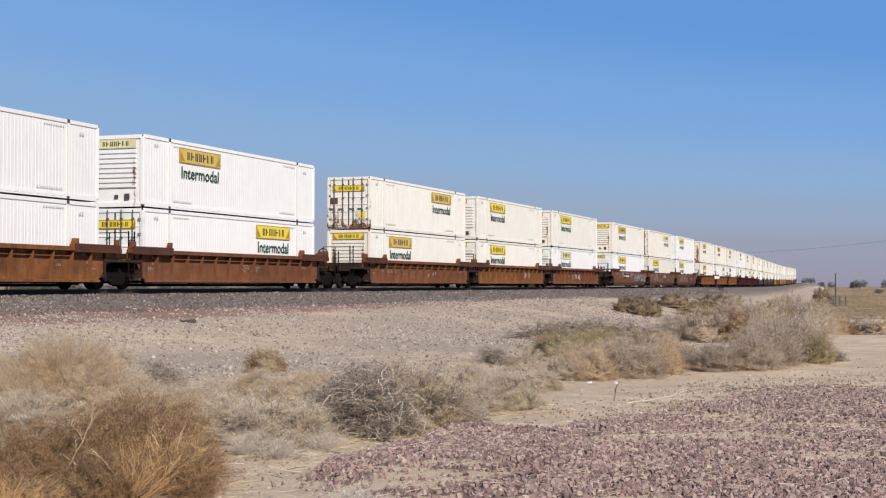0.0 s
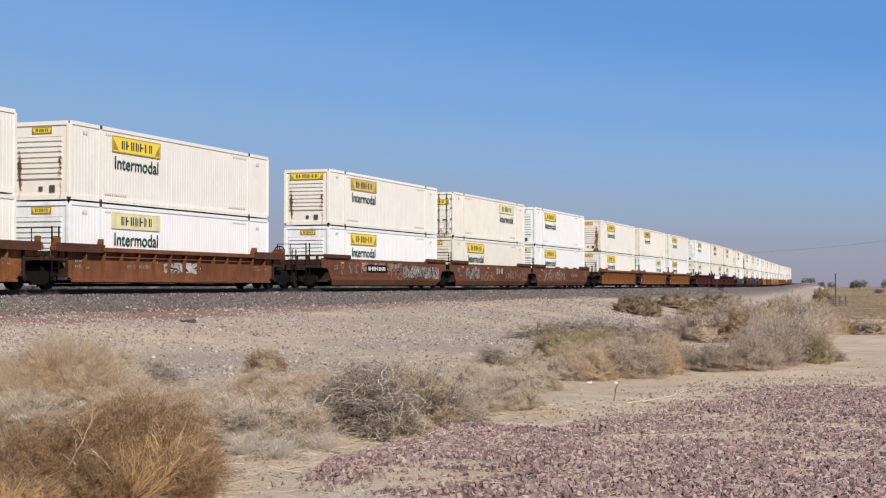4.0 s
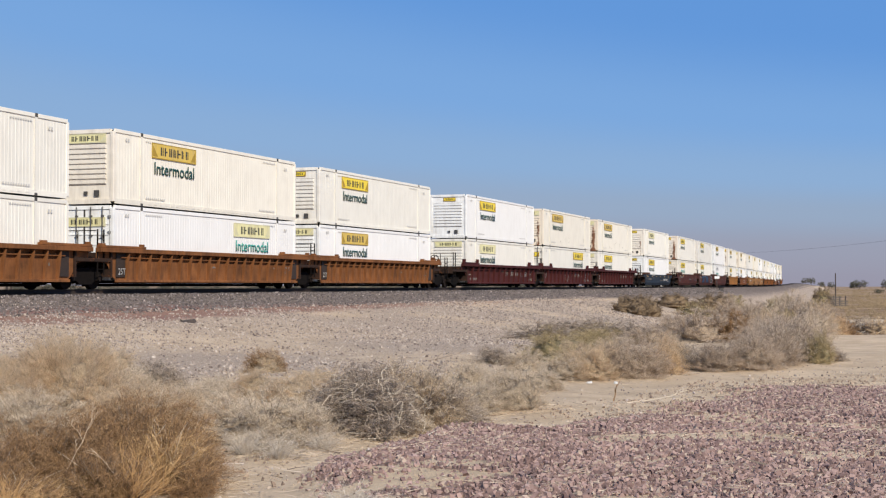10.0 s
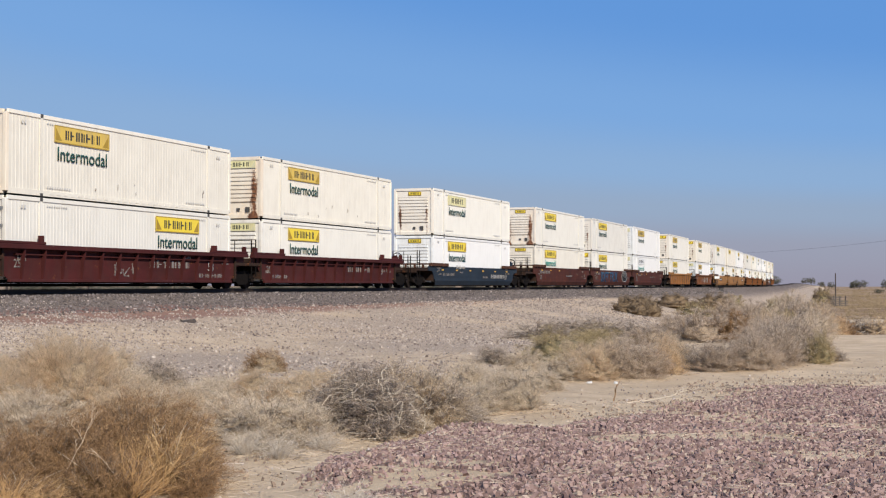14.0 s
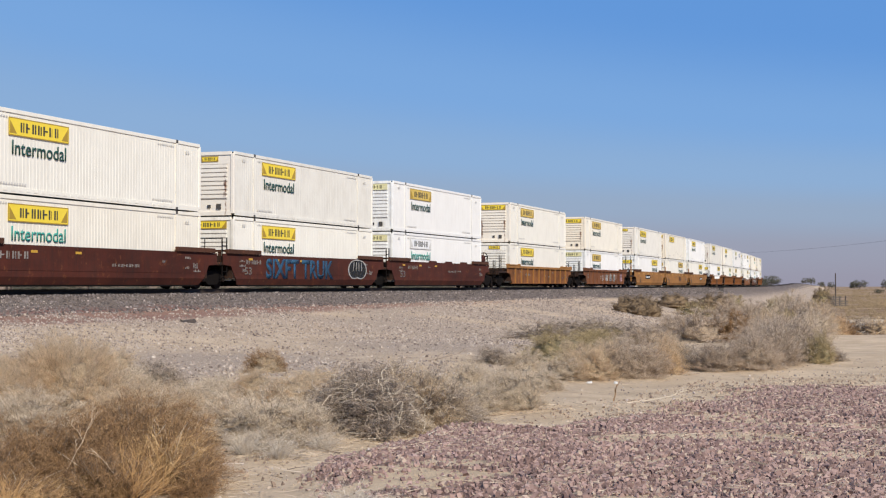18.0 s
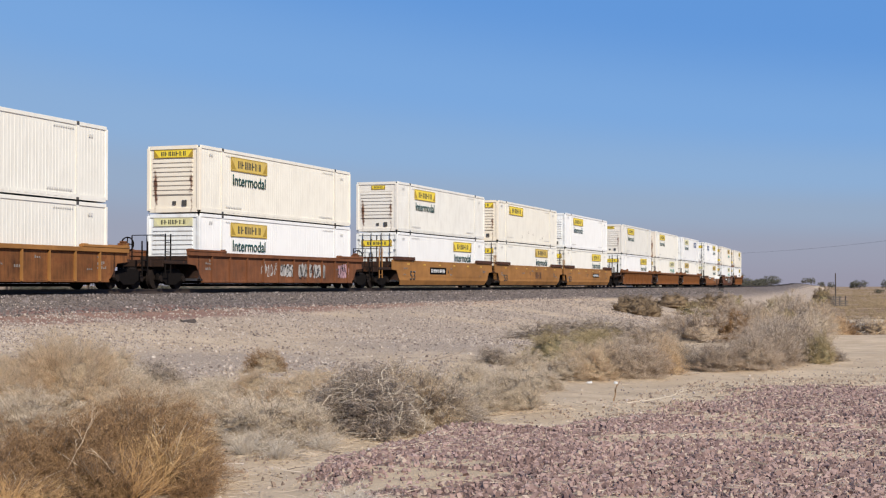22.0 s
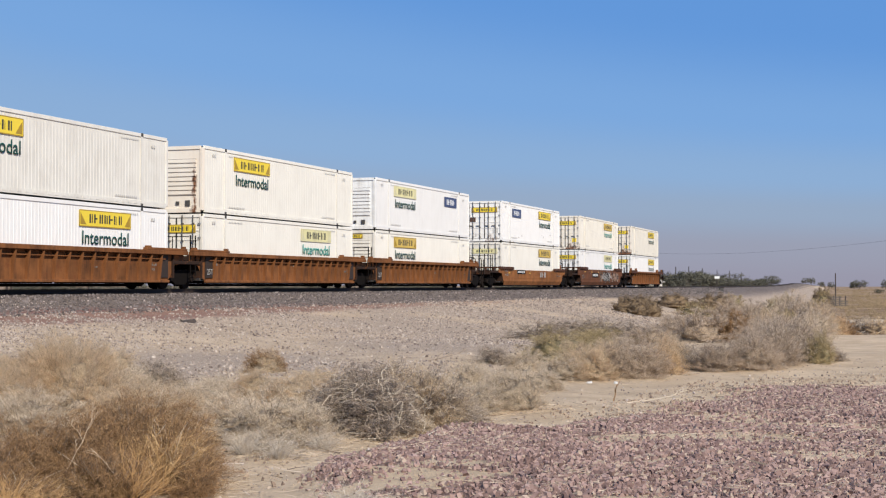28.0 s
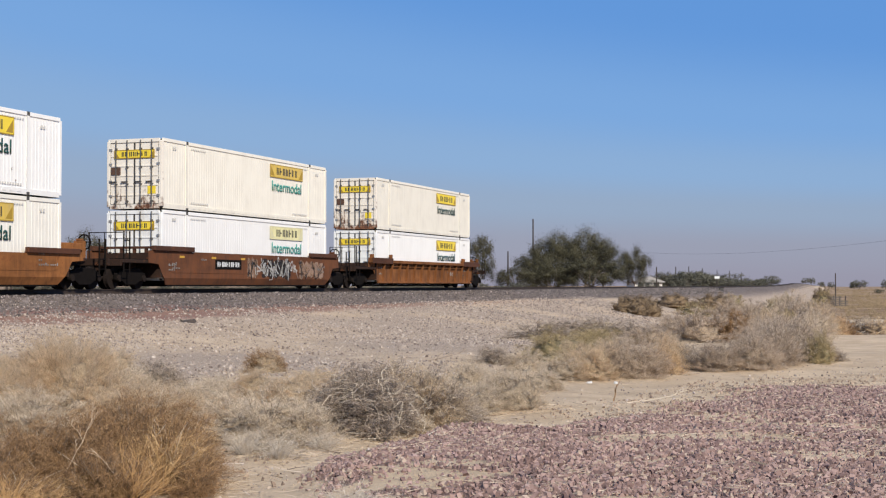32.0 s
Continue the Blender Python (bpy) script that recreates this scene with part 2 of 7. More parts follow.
def lettering(text, width, height, material, extrude=0.003, bold=0.010):
    """Letters of the built-in font, scaled to a width and height, standing in x and z, with the lower left corner at the origin."""
    key = ("letters", text, width, height, material.name)
    if key not in STORE:
        cu = bpy.data.curves.new("lettering", "FONT")
        cu.body = text
        cu.resolution_u = 3
        cu.offset = bold
        ob = new("lettering", cu)
        me = bpy.data.meshes.new_from_object(ob.evaluated_get(bpy.context.evaluated_depsgraph_get()))
        bpy.data.objects.remove(ob)
        co = np.array([v.co for v in me.vertices])
        lo, hi = co.min(0), co.max(0)
        for v in me.vertices:
            v.co = ((v.co.x - lo[0]) / (hi[0] - lo[0]) * width, 0.0, (v.co.y - lo[1]) / (hi[1] - lo[1]) * height)
        bm = bmesh.new()
        bm.from_mesh(me)
        out = bmesh.ops.extrude_face_region(bm, geom=bm.faces[:])
        bmesh.ops.translate(bm, vec=(0, -extrude, 0), verts=[g for g in out["geom"] if isinstance(g, bmesh.types.BMVert)])
        STORE[key] = finish(bm, "lettering", material)
    return STORE[key]


def value_noise(x, y, scale, seed):
    x, y = np.asarray(x) / scale, np.asarray(y) / scale
    xi, yi = np.floor(x).astype(np.int64), np.floor(y).astype(np.int64)
    fx, fy = x - xi, y - yi
    fx, fy = fx * fx * (3 - 2 * fx), fy * fy * (3 - 2 * fy)

    def h(a, b):
        n = (a * 374761393 + b * 668265263 + seed * 982451653) & 0x7FFFFFFF
        n = ((n ^ (n >> 13)) * 1274126177) & 0x7FFFFFFF
        return ((n ^ (n >> 16)) & 0xFFFF) / 65535.0
    a, b, c, d = h(xi, yi), h(xi + 1, yi), h(xi, yi + 1), h(xi + 1, yi + 1)
    return a + (b - a) * fx + (c - a) * fy + (a - b - c + d) * fx * fy


# ---- the line of the track ----
RAIL = 1.60                      # height of the rail's head
STEP = 2.0
BENDS_AT = [-20, 30, 80, 140, 220, 320, 450, 600, 750]
BENDS = [0.000944, -0.000560, -0.000316, -0.000497, -0.000123, 0.000001, 0.000041, -0.000048, -0.000048]
RUN = np.arange(-60, 900, STEP)
_k = np.interp(RUN, BENDS_AT, BENDS)
HEAD = np.concatenate([[0], np.cumsum((_k[1:] + _k[:-1]) / 2 * STEP)])
HEAD += 0.34594 - np.interp(0, RUN, HEAD)
_m = (HEAD[1:] + HEAD[:-1]) / 2
PX = np.concatenate([[0], np.cumsum(np.sin(_m) * STEP)])
PY = np.concatenate([[0], np.cumsum(np.cos(_m) * STEP)])
PX += -7.057 - np.interp(0, RUN, PX)
PY += 70.184 - np.interp(0, RUN, PY)
# straight ends, and the middle of the track instead of the wagons' near face
_lo, _hi = np.arange(-760, -60, 10.0), np.arange(900, 3200, 20.0)
PX = np.concatenate([PX[0] + (_lo + 60) * math.sin(HEAD[0]), PX, PX[-1] + (_hi - RUN[-1]) * math.sin(HEAD[-1])])
PY = np.concatenate([PY[0] + (_lo + 60) * math.cos(HEAD[0]), PY, PY[-1] + (_hi - RUN[-1]) * math.cos(HEAD[-1])])
HEAD = np.concatenate([np.full(len(_lo), HEAD[0]), HEAD, np.full(len(_hi), HEAD[-1])])
RUN = np.concatenate([_lo, RUN, _hi])
PX, PY = PX - 1.295 * np.cos(HEAD), PY + 1.295 * np.sin(HEAD)


def grade(s):
    return 1.1 * np.clip((np.asarray(s) - 250) / 330, 0, 1) ** 2


def track(s, side=0.0, up=0.0):
    """A point of the track at s, moved sideways (towards the camera's side) and up, and its heading."""
    h = float(np.interp(s, RUN, HEAD))
    return Vector((float(np.interp(s, RUN, PX)) + side * math.cos(h), float(np.interp(s, RUN, PY)) - side * math.sin(h), RAIL + float(grade(s)) + up)), h


def on_track(s, up=0.0):
    """The pose of a wagon whose near end stands at s."""
    a, _ = track(s - 1.5)
    b, _ = track(s + 17.7)
    c = (b - a).normalized()
    m = Matrix((c, Vector((-c.y, c.x, 0)), Vector((0, 0, 1)))).transposed()
    m.col[2] = c.cross(Vector((-c.y, c.x, 0)).normalized())
    return Matrix.Translation(a + c * 1.5 + Vector((0, 0, up))) @ m.to_4x4()


def smooth(a, b, v):
    k = np.clip((v - a) / (b - a), 0, 1)
    return k * k * (3 - 2 * k)


def from_track(x, y):
    """Distance from the track's middle (positive on the camera's side) and the place along it."""
    x, y = np.atleast_1d(np.asarray(x, float)), np.atleast_1d(np.asarray(y, float))
    d, s = np.zeros(len(x)), np.zeros(len(x))
    for i in range(0, len(x), 4000):
        xx, yy = x[i:i + 4000, None], y[i:i + 4000, None]
        j = np.argmin((xx - PX) ** 2 + (yy - PY) ** 2, axis=1)
        ax, ay, h = PX[j], PY[j], HEAD[j]
        ux, uy = x[i:i + 4000] - ax, y[i:i + 4000] - ay
        d[i:i + 4000] = ux * np.cos(h) - uy * np.sin(h)
        s[i:i + 4000] = RUN[j] + ux * np.sin(h) + uy * np.cos(h)
    return d, s


def pad_edge(x):
    """How far the pink gravel reaches from the road, by x."""
    return np.interp(x, [-9, -1.3, -0.5, 0.1, 1.5, 2.3, 3.0, 3.5, 5.0, 7.6, 20, 60], [4, 13.3, 16.3, 17.9, 17.7, 18.0, 19.0, 20.0, 23.3, 24.2, 28, 40])


def on_pad(x, y):
    x, y = np.asarray(x, float), np.asarray(y, float)
    wob = (value_noise(x, y, 1.1, 3) - 0.5) * 1.6 + (value_noise(x, y, 0.35, 4) - 0.5) * 0.5
    soft = np.interp(x, [0.5, 3.2], [0.4, 1.9])
    thin = 1 - 0.40 * smooth(0.9, 0.1, x + 0.3 * wob) * smooth(12.2, 11.5, y + 0.25 * wob)
    return smooth(1.1 * soft, -0.7 * soft, y - pad_edge(x) + wob) * smooth(-1.35, -0.80, x + 0.25 * wob + (y - 12.6) * 0.25) * smooth(7.6, 9.4, y + 0.4 * wob) * thin


def pad_bare(x, y):
    """Where the gravel is thin and the sand shows."""
    x, y = np.asarray(x, float), np.asarray(y, float)
    thin = value_noise(x * 0.35, y, 0.9, 31) * 0.65 + value_noise(x * 0.4, y, 0.35, 32) * 0.35
    for cx, cy, a, b in ((3.2, 16.0, 0.62, 0.45), (3.75, 14.0, 0.70, 0.42), (0.27, 11.75, 0.46, 0.15), (-0.6, 12.4, 0.34, 0.16), (2.03, 13.7, 0.26, 0.28), (1.95, 15.8, 0.34, 0.34), (1.3, 11.3, 0.32, 0.22), (3.9, 18.6, 0.5, 0.4)):
        thin = thin + 0.95 * np.exp(-((x - cx + 0.15 * np.sin(y * 9)) / a) ** 2 - ((y - cy + 0.12 * np.sin(x * 4)) / b) ** 2)
    return thin - 0.35 * smooth(1.6, 0.4, np.abs(y - pad_edge(x) + 0.7)) * smooth(1.8, 0.8, x)


def ground_height(x, y):
    x, y = np.atleast_1d(np.asarray(x, float)), np.atleast_1d(np.asarray(y, float))
    d, s = from_track(x, y)
    near = d > 0
    base = np.where(near, -2.2 * smooth(25, 150, y), 0.35 - 0.6 * smooth(60, 500, -d))
    base = base + (value_noise(x, y, 9.0, 11) - 0.5) * 0.30 * smooth(5, 12, np.abs(d)) * smooth(170, 100, y) + (value_noise(x, y, 2.3, 12) - 0.5) * 0.10 * smooth(95, 70, y)
    base = base + (value_noise(x, y, 60.0, 14) - 0.5) * 0.5 * smooth(150, 220, y) * smooth(9, 30, np.abs(d))
    a = np.abs(d)
    fall = np.where(near, np.interp(y, [20, 70, 200], [0.115, 0.125, 0.36]), 0.2)
    lift = grade(s)
    bank = 0.86 + lift - np.maximum(a - 5.2, 0) * fall
    k = 0.12
    skirt = np.maximum(base, bank) + k * np.exp(-np.abs(base - bank) / k) * 0.5
    top = RAIL - 0.22 + lift - np.clip(a - 2.3, 0, None) * 0.21
    shoulder = np.where(a < 1.42, RAIL - 0.205 + lift, np.where(a < 2.3, RAIL - 0.23 + lift, top))
    z = np.where(a < 5.2, np.maximum(shoulder, RAIL - 0.75 + lift), skirt)
    z = np.where(a < 5.2, z + (value_noise(x, y, 0.6, 15) - 0.5) * 0.06 * (a > 1.6), z)
    z = z + 0.13 * on_pad(x, y)
    z = z + (value_noise(x, y, 0.7, 13) - 0.5) * 0.05 * (a > 5) * smooth(80, 60, y)
    return z


def ground_at(x, y):
    return float(ground_height([x], [y])[0])


# ---- ground ----
def ground_material():
    m, t, b = shader("desert_ground", 0.95)
    p = own(t)
    att = t.nodes.new("ShaderNodeAttribute")
    att.attribute_name = "zones"
    sep = t.nodes.new("ShaderNodeSeparateColor")
    t.links.new(att.outputs["Color"], sep.inputs[0])
    ballast, pink, dry = sep.outputs[0], sep.outputs[1], sep.outputs[2]
    spread = t.nodes.new("ShaderNodeAttribute")
    spread.attribute_name = "wash"
    wash = spread.outputs["Fac"]
    big, mid = noise_of(t, p, 0.11, 4.0), noise_of(t, p, 0.9, 5.0)
    fine, grit = noise_of(t, p, 9.0, 6.0, 0.7), noise_of(t, p, 38.0, 4.0, 0.7)
    sand = mixed(t, ramp(t, mid, [(0.3, 0.0), (0.7, 1.0)]), (0.44, 0.325, 0.21), (0.63, 0.485, 0.33))
    sand = mixed(t, ramp(t, big, [(0.4, 0.0), (0.62, 0.35)]), sand, (0.38, 0.29, 0.195))
    speck = ramp(t, fine, [(0.56, 0.0), (0.68, 1.0)])
    sand = mixed(t, maths(t, "MULTIPLY", speck, 0.5), sand, (0.17, 0.135, 0.11))
    sand = mixed(t, maths(t, "MULTIPLY", ramp(t, grit, [(0.6, 0.0), (0.7, 1.0)]), 0.6), sand, (0.48, 0.42, 0.35))
    gravel = mixed(t, ramp(t, grit, [(0.38, 0.0), (0.62, 1.0)]), (0.088, 0.069, 0.058), (0.215, 0.175, 0.150))
    # Red rock below the pad's stones, darkened to paint shade into their gaps.
    shaded_redrock = mixed(t, ramp(t, grit, [(0.35, 0.0), (0.65, 1.0)]), (0.085, 0.053, 0.046), (0.22, 0.145, 0.122))
    grass = mixed(t, ramp(t, mid, [(0.35, 0.0), (0.65, 1.0)]), (0.25, 0.168, 0.098), (0.155, 0.104, 0.062))
    grass = mixed(t, ramp(t, noise_of(t, stretched(t, p, (0.05, 0.10, 1)), 1.0, 6.0, 0.7), [(0.44, 0.0), (0.60, 0.8)]), grass, (0.42, 0.300, 0.20))
    edge = maths(t, "MULTIPLY", maths(t, "SUBTRACT", fine, 0.5), 0.9)

    def zone(value):
        return ramp(t, maths(t, "ADD", value, maths(t, "MULTIPLY", edge, maths(t, "MULTIPLY", value, 1.2))), [(0.35, 0.0), (0.65, 1.0)])
    col = mixed(t, zone(dry), sand, grass)
    fine_gravel = mixed(t, ramp(t, grit, [(0.36, 0.0), (0.62, 1.0)]), (0.185, 0.138, 0.105), (0.45, 0.36, 0.28))
    coarse = noise_of(t, p, 15.0, 2.0, 0.6)
    fine_gravel = mixed(t, ramp(t, coarse, [(0.60, 0.0), (0.68, 0.9)]), fine_gravel, (0.58, 0.50, 0.42))
    fine_gravel = mixed(t, ramp(t, coarse, [(0.32, 0.85), (0.41, 0.0)]), fine_gravel, (0.11, 0.078, 0.065))
    col = mixed(t, maths(t, "MULTIPLY", ramp(t, maths(t, "ADD", wash, maths(t, "MULTIPLY", edge, 0.5)), [(0.25, 0.0), (0.75, 1.0)]), 0.8), col, fine_gravel)
    col = mixed(t, zone(pink), col, shaded_redrock)
    col = mixed(t, zone(ballast), col, gravel)
    alpha = att.outputs["Alpha"]
    red_line = ramp(t, maths(t, "ADD", alpha, maths(t, "MULTIPLY", maths(t, "SUBTRACT", fine, 0.5), 0.6)), [(0.2, 0.0), (0.7, 0.85)])
    col = mixed(t, red_line, col, (0.20, 0.105, 0.085))
    b.inputs["Specular IOR Level"].default_value = 0.08
    t.links.new(col, b.inputs["Base Color"])
    bump(t, b, maths(t, "ADD", maths(t, "ADD", fine, maths(t, "MULTIPLY", grit, 0.5)), maths(t, "MULTIPLY", noise_of(t, p, 3.0, 4.0), 1.6)), 0.8, 0.05)
    return m


def spaced(fine_lo, fine_hi, step, far, growth=1.13):
    out = list(np.arange(fine_lo, fine_hi, step))
    v, s = fine_hi, step
    while v < far:
        out.append(v)
        s *= growth
        v += s
    v, s = fine_lo - step, step
    while v > -far:
        out.insert(0, v)
        s *= growth
        v -= s
    return np.array(out)


def build_ground():
    xs, ys = spaced(-18, 16, 0.25, 4200, 1.05), spaced(8, 66, 0.28, 4200, 1.035)
    gx, gy = np.meshgrid(xs, ys)
    x, y = gx.ravel(), gy.ravel()
    z = ground_height(x, y)
    nx, ny = len(xs), len(ys)
    i = (np.arange(ny - 1)[:, None] * nx + np.arange(nx - 1)).ravel()
    ob = new("ground", raw_mesh("ground", np.stack([x, y, z], 1), np.stack([i, i + 1, i + nx + 1, i + nx], 1), ground_material(), True))
    d, s = from_track(x, y)
    a = np.abs(d) + (value_noise(x, y, 1.3, 21) - 0.5) * 0.7 * smooth(75, 50, y)
    soft = np.interp(y, [60, 150], [0, 1.6])
    ballast = smooth(5.1 + soft, 4.5 - soft, np.where(d > 0, a * np.interp(y, [60, 150], [1.0, 0.62]), a * 0.55)) * np.where(d > 0, np.interp(y, [70, 140], [1.0, 0.72]), 1.0)
    # thin gravel washed over the flat before the bank
    wash = (0.45 + 0.50 * smooth(0.25, 0.75, value_noise(x, y, 5.0, 23))) * smooth(27, 17, np.abs(d)) * smooth(5.4, 7.0, d) * np.where(np.abs(d) < 15, smooth(520, 380, y), smooth(150, 90, y))
    wash = np.maximum(wash, smooth(16, 10, np.abs(d)) * smooth(100, 160, y) * smooth(5.0, 6.5, d) * smooth(900, 600, y))
    red = smooth(1.0, 0.15, np.abs(a - 5.7) / np.interp(x, [-13, 0], [2.6, 1.5])) * np.interp(x, [-10, -3], [0.95, 0.72]) * (np.abs(d) > 3) * smooth(120, 60, y)
    dry = smooth(145, 190, y) * (d > 0) * smooth(9, 16, np.abs(d)) + (d < -9) * 0.8
    zones = np.stack([ballast, on_pad(x, y) * smooth(0.82, 0.68, pad_bare(x, y)), np.clip(dry, 0, 1), red], 1).astype(np.float32)
    layer = ob.data.attributes.new("zones", "FLOAT_COLOR", "POINT")
    layer.data.foreach_set("color", zones.ravel())
    extra = ob.data.attributes.new("wash", "FLOAT", "POINT")
    extra.data.foreach_set("value", wash.astype(np.float32))
    return tagged(ob, "pale sandy desert ground with gravel slopes beside the track", "ground", kind="structure")


ground = build_ground()


# ---- track ----
def sweep(name, s0, s1, step, profile, material, parent=None):
    """Sweeps an outline (sideways, up) along the track."""
    ss = np.arange(s0, s1 + 0.01, step)
    v, f, n = [], [], len(profile)
    for s in ss:
        for side, up in profile:
            v.append(track(s, side, up)[0])
    for i in range(len(ss) - 1):
        for j in range(n):
            f.append((i * n + j, i * n + (j + 1) % n, (i + 1) * n + (j + 1) % n, (i + 1) * n + j))
    return raw_mesh(name, v, f, material)


RUSTY = plain("rail_rust", (0.09, 0.045, 0.028), 0.8, 0.0, vary=0.3)
RAIL_STEEL = plain("rail_steel", (0.035, 0.022, 0.016), 0.8, vary=0.3)
CREOSOTE = plain("creosoted_timber", (0.07, 0.05, 0.04), 0.9, vary=0.4)


def build_track():
    line = tagged(new("railway_track"), "rusty steel rails on dark sleepers in grey ballast", "railway track", kind="structure")
    for g in (0.7525, -0.7525):
        prof = [(g - 0.07, -0.185), (g + 0.07, -0.185), (g + 0.07, -0.17), (g + 0.012, -0.14), (g + 0.012, -0.045), (g + 0.037, -0.035),
                (g + 0.037, -0.004), (g - 0.037, -0.004), (g - 0.037, -0.035), (g - 0.012, -0.045), (g - 0.012, -0.14), (g - 0.07, -0.17)]
        part("rail", sweep("rail", -200, 1600, 8.0, prof, RAIL_STEEL), RAIL_STEEL, line)
    me = kept("sleeper", CREOSOTE, lambda bm: box(bm, -0.115, -1.3, -0.36, 0.115, 1.3, -0.186), 0.01)
    for i in range(280):
        s = -52 + i * 0.56
        ob = part("sleeper", me, CREOSOTE, line)
        p, h = track(s)
        ob.matrix_local = Matrix.Translation(p) @ pose(0, 0, 0, 0, 0, 90 - math.degrees(h))
    # the sleepers far off, joined
    bm = bmesh.new()
    for i in range(760):
        p, h = track(-52 + (280 + i) * 0.56)
        m = Matrix.Translation(p) @ pose(0, 0, 0, 0, 0, 90 - math.degrees(h))
        v = [bm.verts.new(m @ Vector(c)) for c in ((-0.115, -1.3, -0.30), (0.115, -1.3, -0.30), (0.115, 1.3, -0.30), (-0.115, 1.3, -0.30), (-0.115, -1.3, -0.186), (0.115, -1.3, -0.186), (0.115, 1.3, -0.186), (-0.115, 1.3, -0.186))]
        for f in ((4, 5, 6, 7), (0, 1, 5, 4), (1, 2, 6, 5), (2, 3, 7, 6), (3, 0, 4, 7)):
            bm.faces.new([v[k] for k in f])
    tagged(part("far_sleepers", bm, CREOSOTE, line), kind="stuff")
    return line


railway = build_track()

# ---- containers ----
LONG, WIDE, TALL = 16.154, 2.59, 2.896
POSTS = (2.03, 14.12)            # lifting posts
NEAR = -WIDE / 2                 # the side towards the camera


def build_side(bm, y, out):
    """A wall of sheet panels with raised seams; out is -1 or 1."""
    z0, z1 = 0.20, TALL - 0.12
    pts, x, period = [], 0.16, 0.2030
    while x < LONG - 0.16 - 0.01:
        for a, depth in ((0.0, 0.0), (0.014, 0.0065), (0.066, 0.0065), (0.080, 0.0)):
            pts.append((x + a, depth))
        x += period
    pts.append((LONG - 0.16, 0.0))
    low = [bm.verts.new((px, y + out * (d - 0.03), z0)) for px, d in pts]
    high = [bm.verts.new((px, y + out * (d - 0.03), z1)) for px, d in pts]
    for i in range(len(pts) - 1):
        bm.faces.new((low[i], low[i + 1], high[i + 1], high[i]))


def build_roof(bm):
    n = 40
    lo = [[bm.verts.new((0.1 + (LONG - 0.2) * i / n, y, TALL - 0.04 - (0.012 if i % 2 else 0))) for i in range(n + 1)] for y in (NEAR + 0.06, -NEAR - 0.06)]
    for i in range(n):
        bm.faces.new((lo[0][i], lo[0][i + 1], lo[1][i + 1], lo[1][i]))


def build_bottom_rail(bm, y):
    box(bm, 0.15, y - 0.03, 0.03, LONG - 0.15, y + 0.03, 0.22)
    for i in range(26):
        x = 2.5 + i * 0.44
        box(bm, x, y - 0.042, 0.10, x + 0.22, y + 0.042, 0.16)


def build_wall_frame(bm, x0, x1):
    """The end frame's header."""
    box(bm, x0, NEAR + 0.15, TALL - 0.16, x1, -NEAR - 0.15, TALL - 0.01)


def build_sill(bm, x0, x1):
    box(bm, x0, NEAR + 0.15, 0.02, x1, -NEAR - 0.15, 0.20)


def build_front(bm, x):
    """The closed end: a flat header, then deep horizontal ribs."""
    s = -1 if x < 1 else 1
    box(bm, x - 0.02 * s - 0.02, NEAR + 0.14, 0.18, x - 0.02 * s + 0.02, -NEAR - 0.14, TALL - 0.14)


def end_ribs(bm, x):
    s = -1 if x < 1 else 1
    for i in range(8):
        z = 0.78 + i * 0.195
        a, b = x - 0.01, x + s * 0.035
        v = [(a, z), (b, z + 0.02), (b, z + 0.155), (a, z + 0.175)]
        lo = [bm.verts.new((p, NEAR + 0.36, q)) for p, q in v]
        hi = [bm.verts.new((p, -NEAR - 0.30, q)) for p, q in v]
        for k in range(3):
            bm.faces.new((lo[k], hi[k], hi[k + 1], lo[k + 1]))
        bm.faces.new(lo)
        bm.faces.new(hi[::-1])
        bm.faces.new((lo[3], hi[3], hi[0], lo[0]))


def end_seams(bm, x):
    s = -1 if x < 1 else 1
    for i in range(9):
        z = 0.755 + i * 0.195
        box(bm, min(x, x + s * 0.012), NEAR + 0.34, z - 0.009, max(x, x + s * 0.012), -NEAR - 0.28, z + 0.009)


def build_leaf(bm, x, y0, y1):
    s = -1 if x < 1 else 1
    box(bm, x - 0.03, y0, 0.2, x + 0.03, y1, TALL - 0.15)
    for z in (0.55, 0.95, 1.35, 1.75, 2.15):
        box(bm, min(x, x + s * 0.05), y0 + 0.05, z, max(x, x + s * 0.05), y1 - 0.05, z + 0.05)


def build_lock_rod(bm, x, y):
    s = -1 if x < 1 else 1
    rod(bm, (x + s * 0.085, y, 0.12), (x + s * 0.085, y, TALL - 0.06), 0.022, n=6)
    for z in (0.3, 1.0, 1.7, 2.45):
        box(bm, min(x, x + s * 0.10), y - 0.05, z, max(x, x + s * 0.10), y + 0.05, z + 0.06)
    box(bm, min(x, x + s * 0.11), y - 0.02, 1.12, max(x, x + s * 0.11), y + 0.28, 1.15)


SEAM = plain("seam_brown", (0.13, 0.095, 0.07), 0.9)


def name_bars(width, height, n=6):
    """Plain upright bars that stand for a name."""
    def build(bm):
        w = width / n
        for i in range(n):
            k = (0.72, 0.66, 0.78, 0.74, 0.80, 0.60)[i % 6]
            x = i * w
            if i % 3 == 1:
                box(bm, x, -0.004, 0, x + w * 0.3, 0, height)
                box(bm, x + w * 0.3, -0.004, height * 0.42, x + w * k, 0, height * 0.60)
            else:
                box(bm, x + w * 0.08, -0.004, 0, x + w * 0.36, 0, height)
                box(bm, x + w * 0.52, -0.004, 0, x + w * k, 0, height * (0.92 if i % 2 else 1.0))
    return build


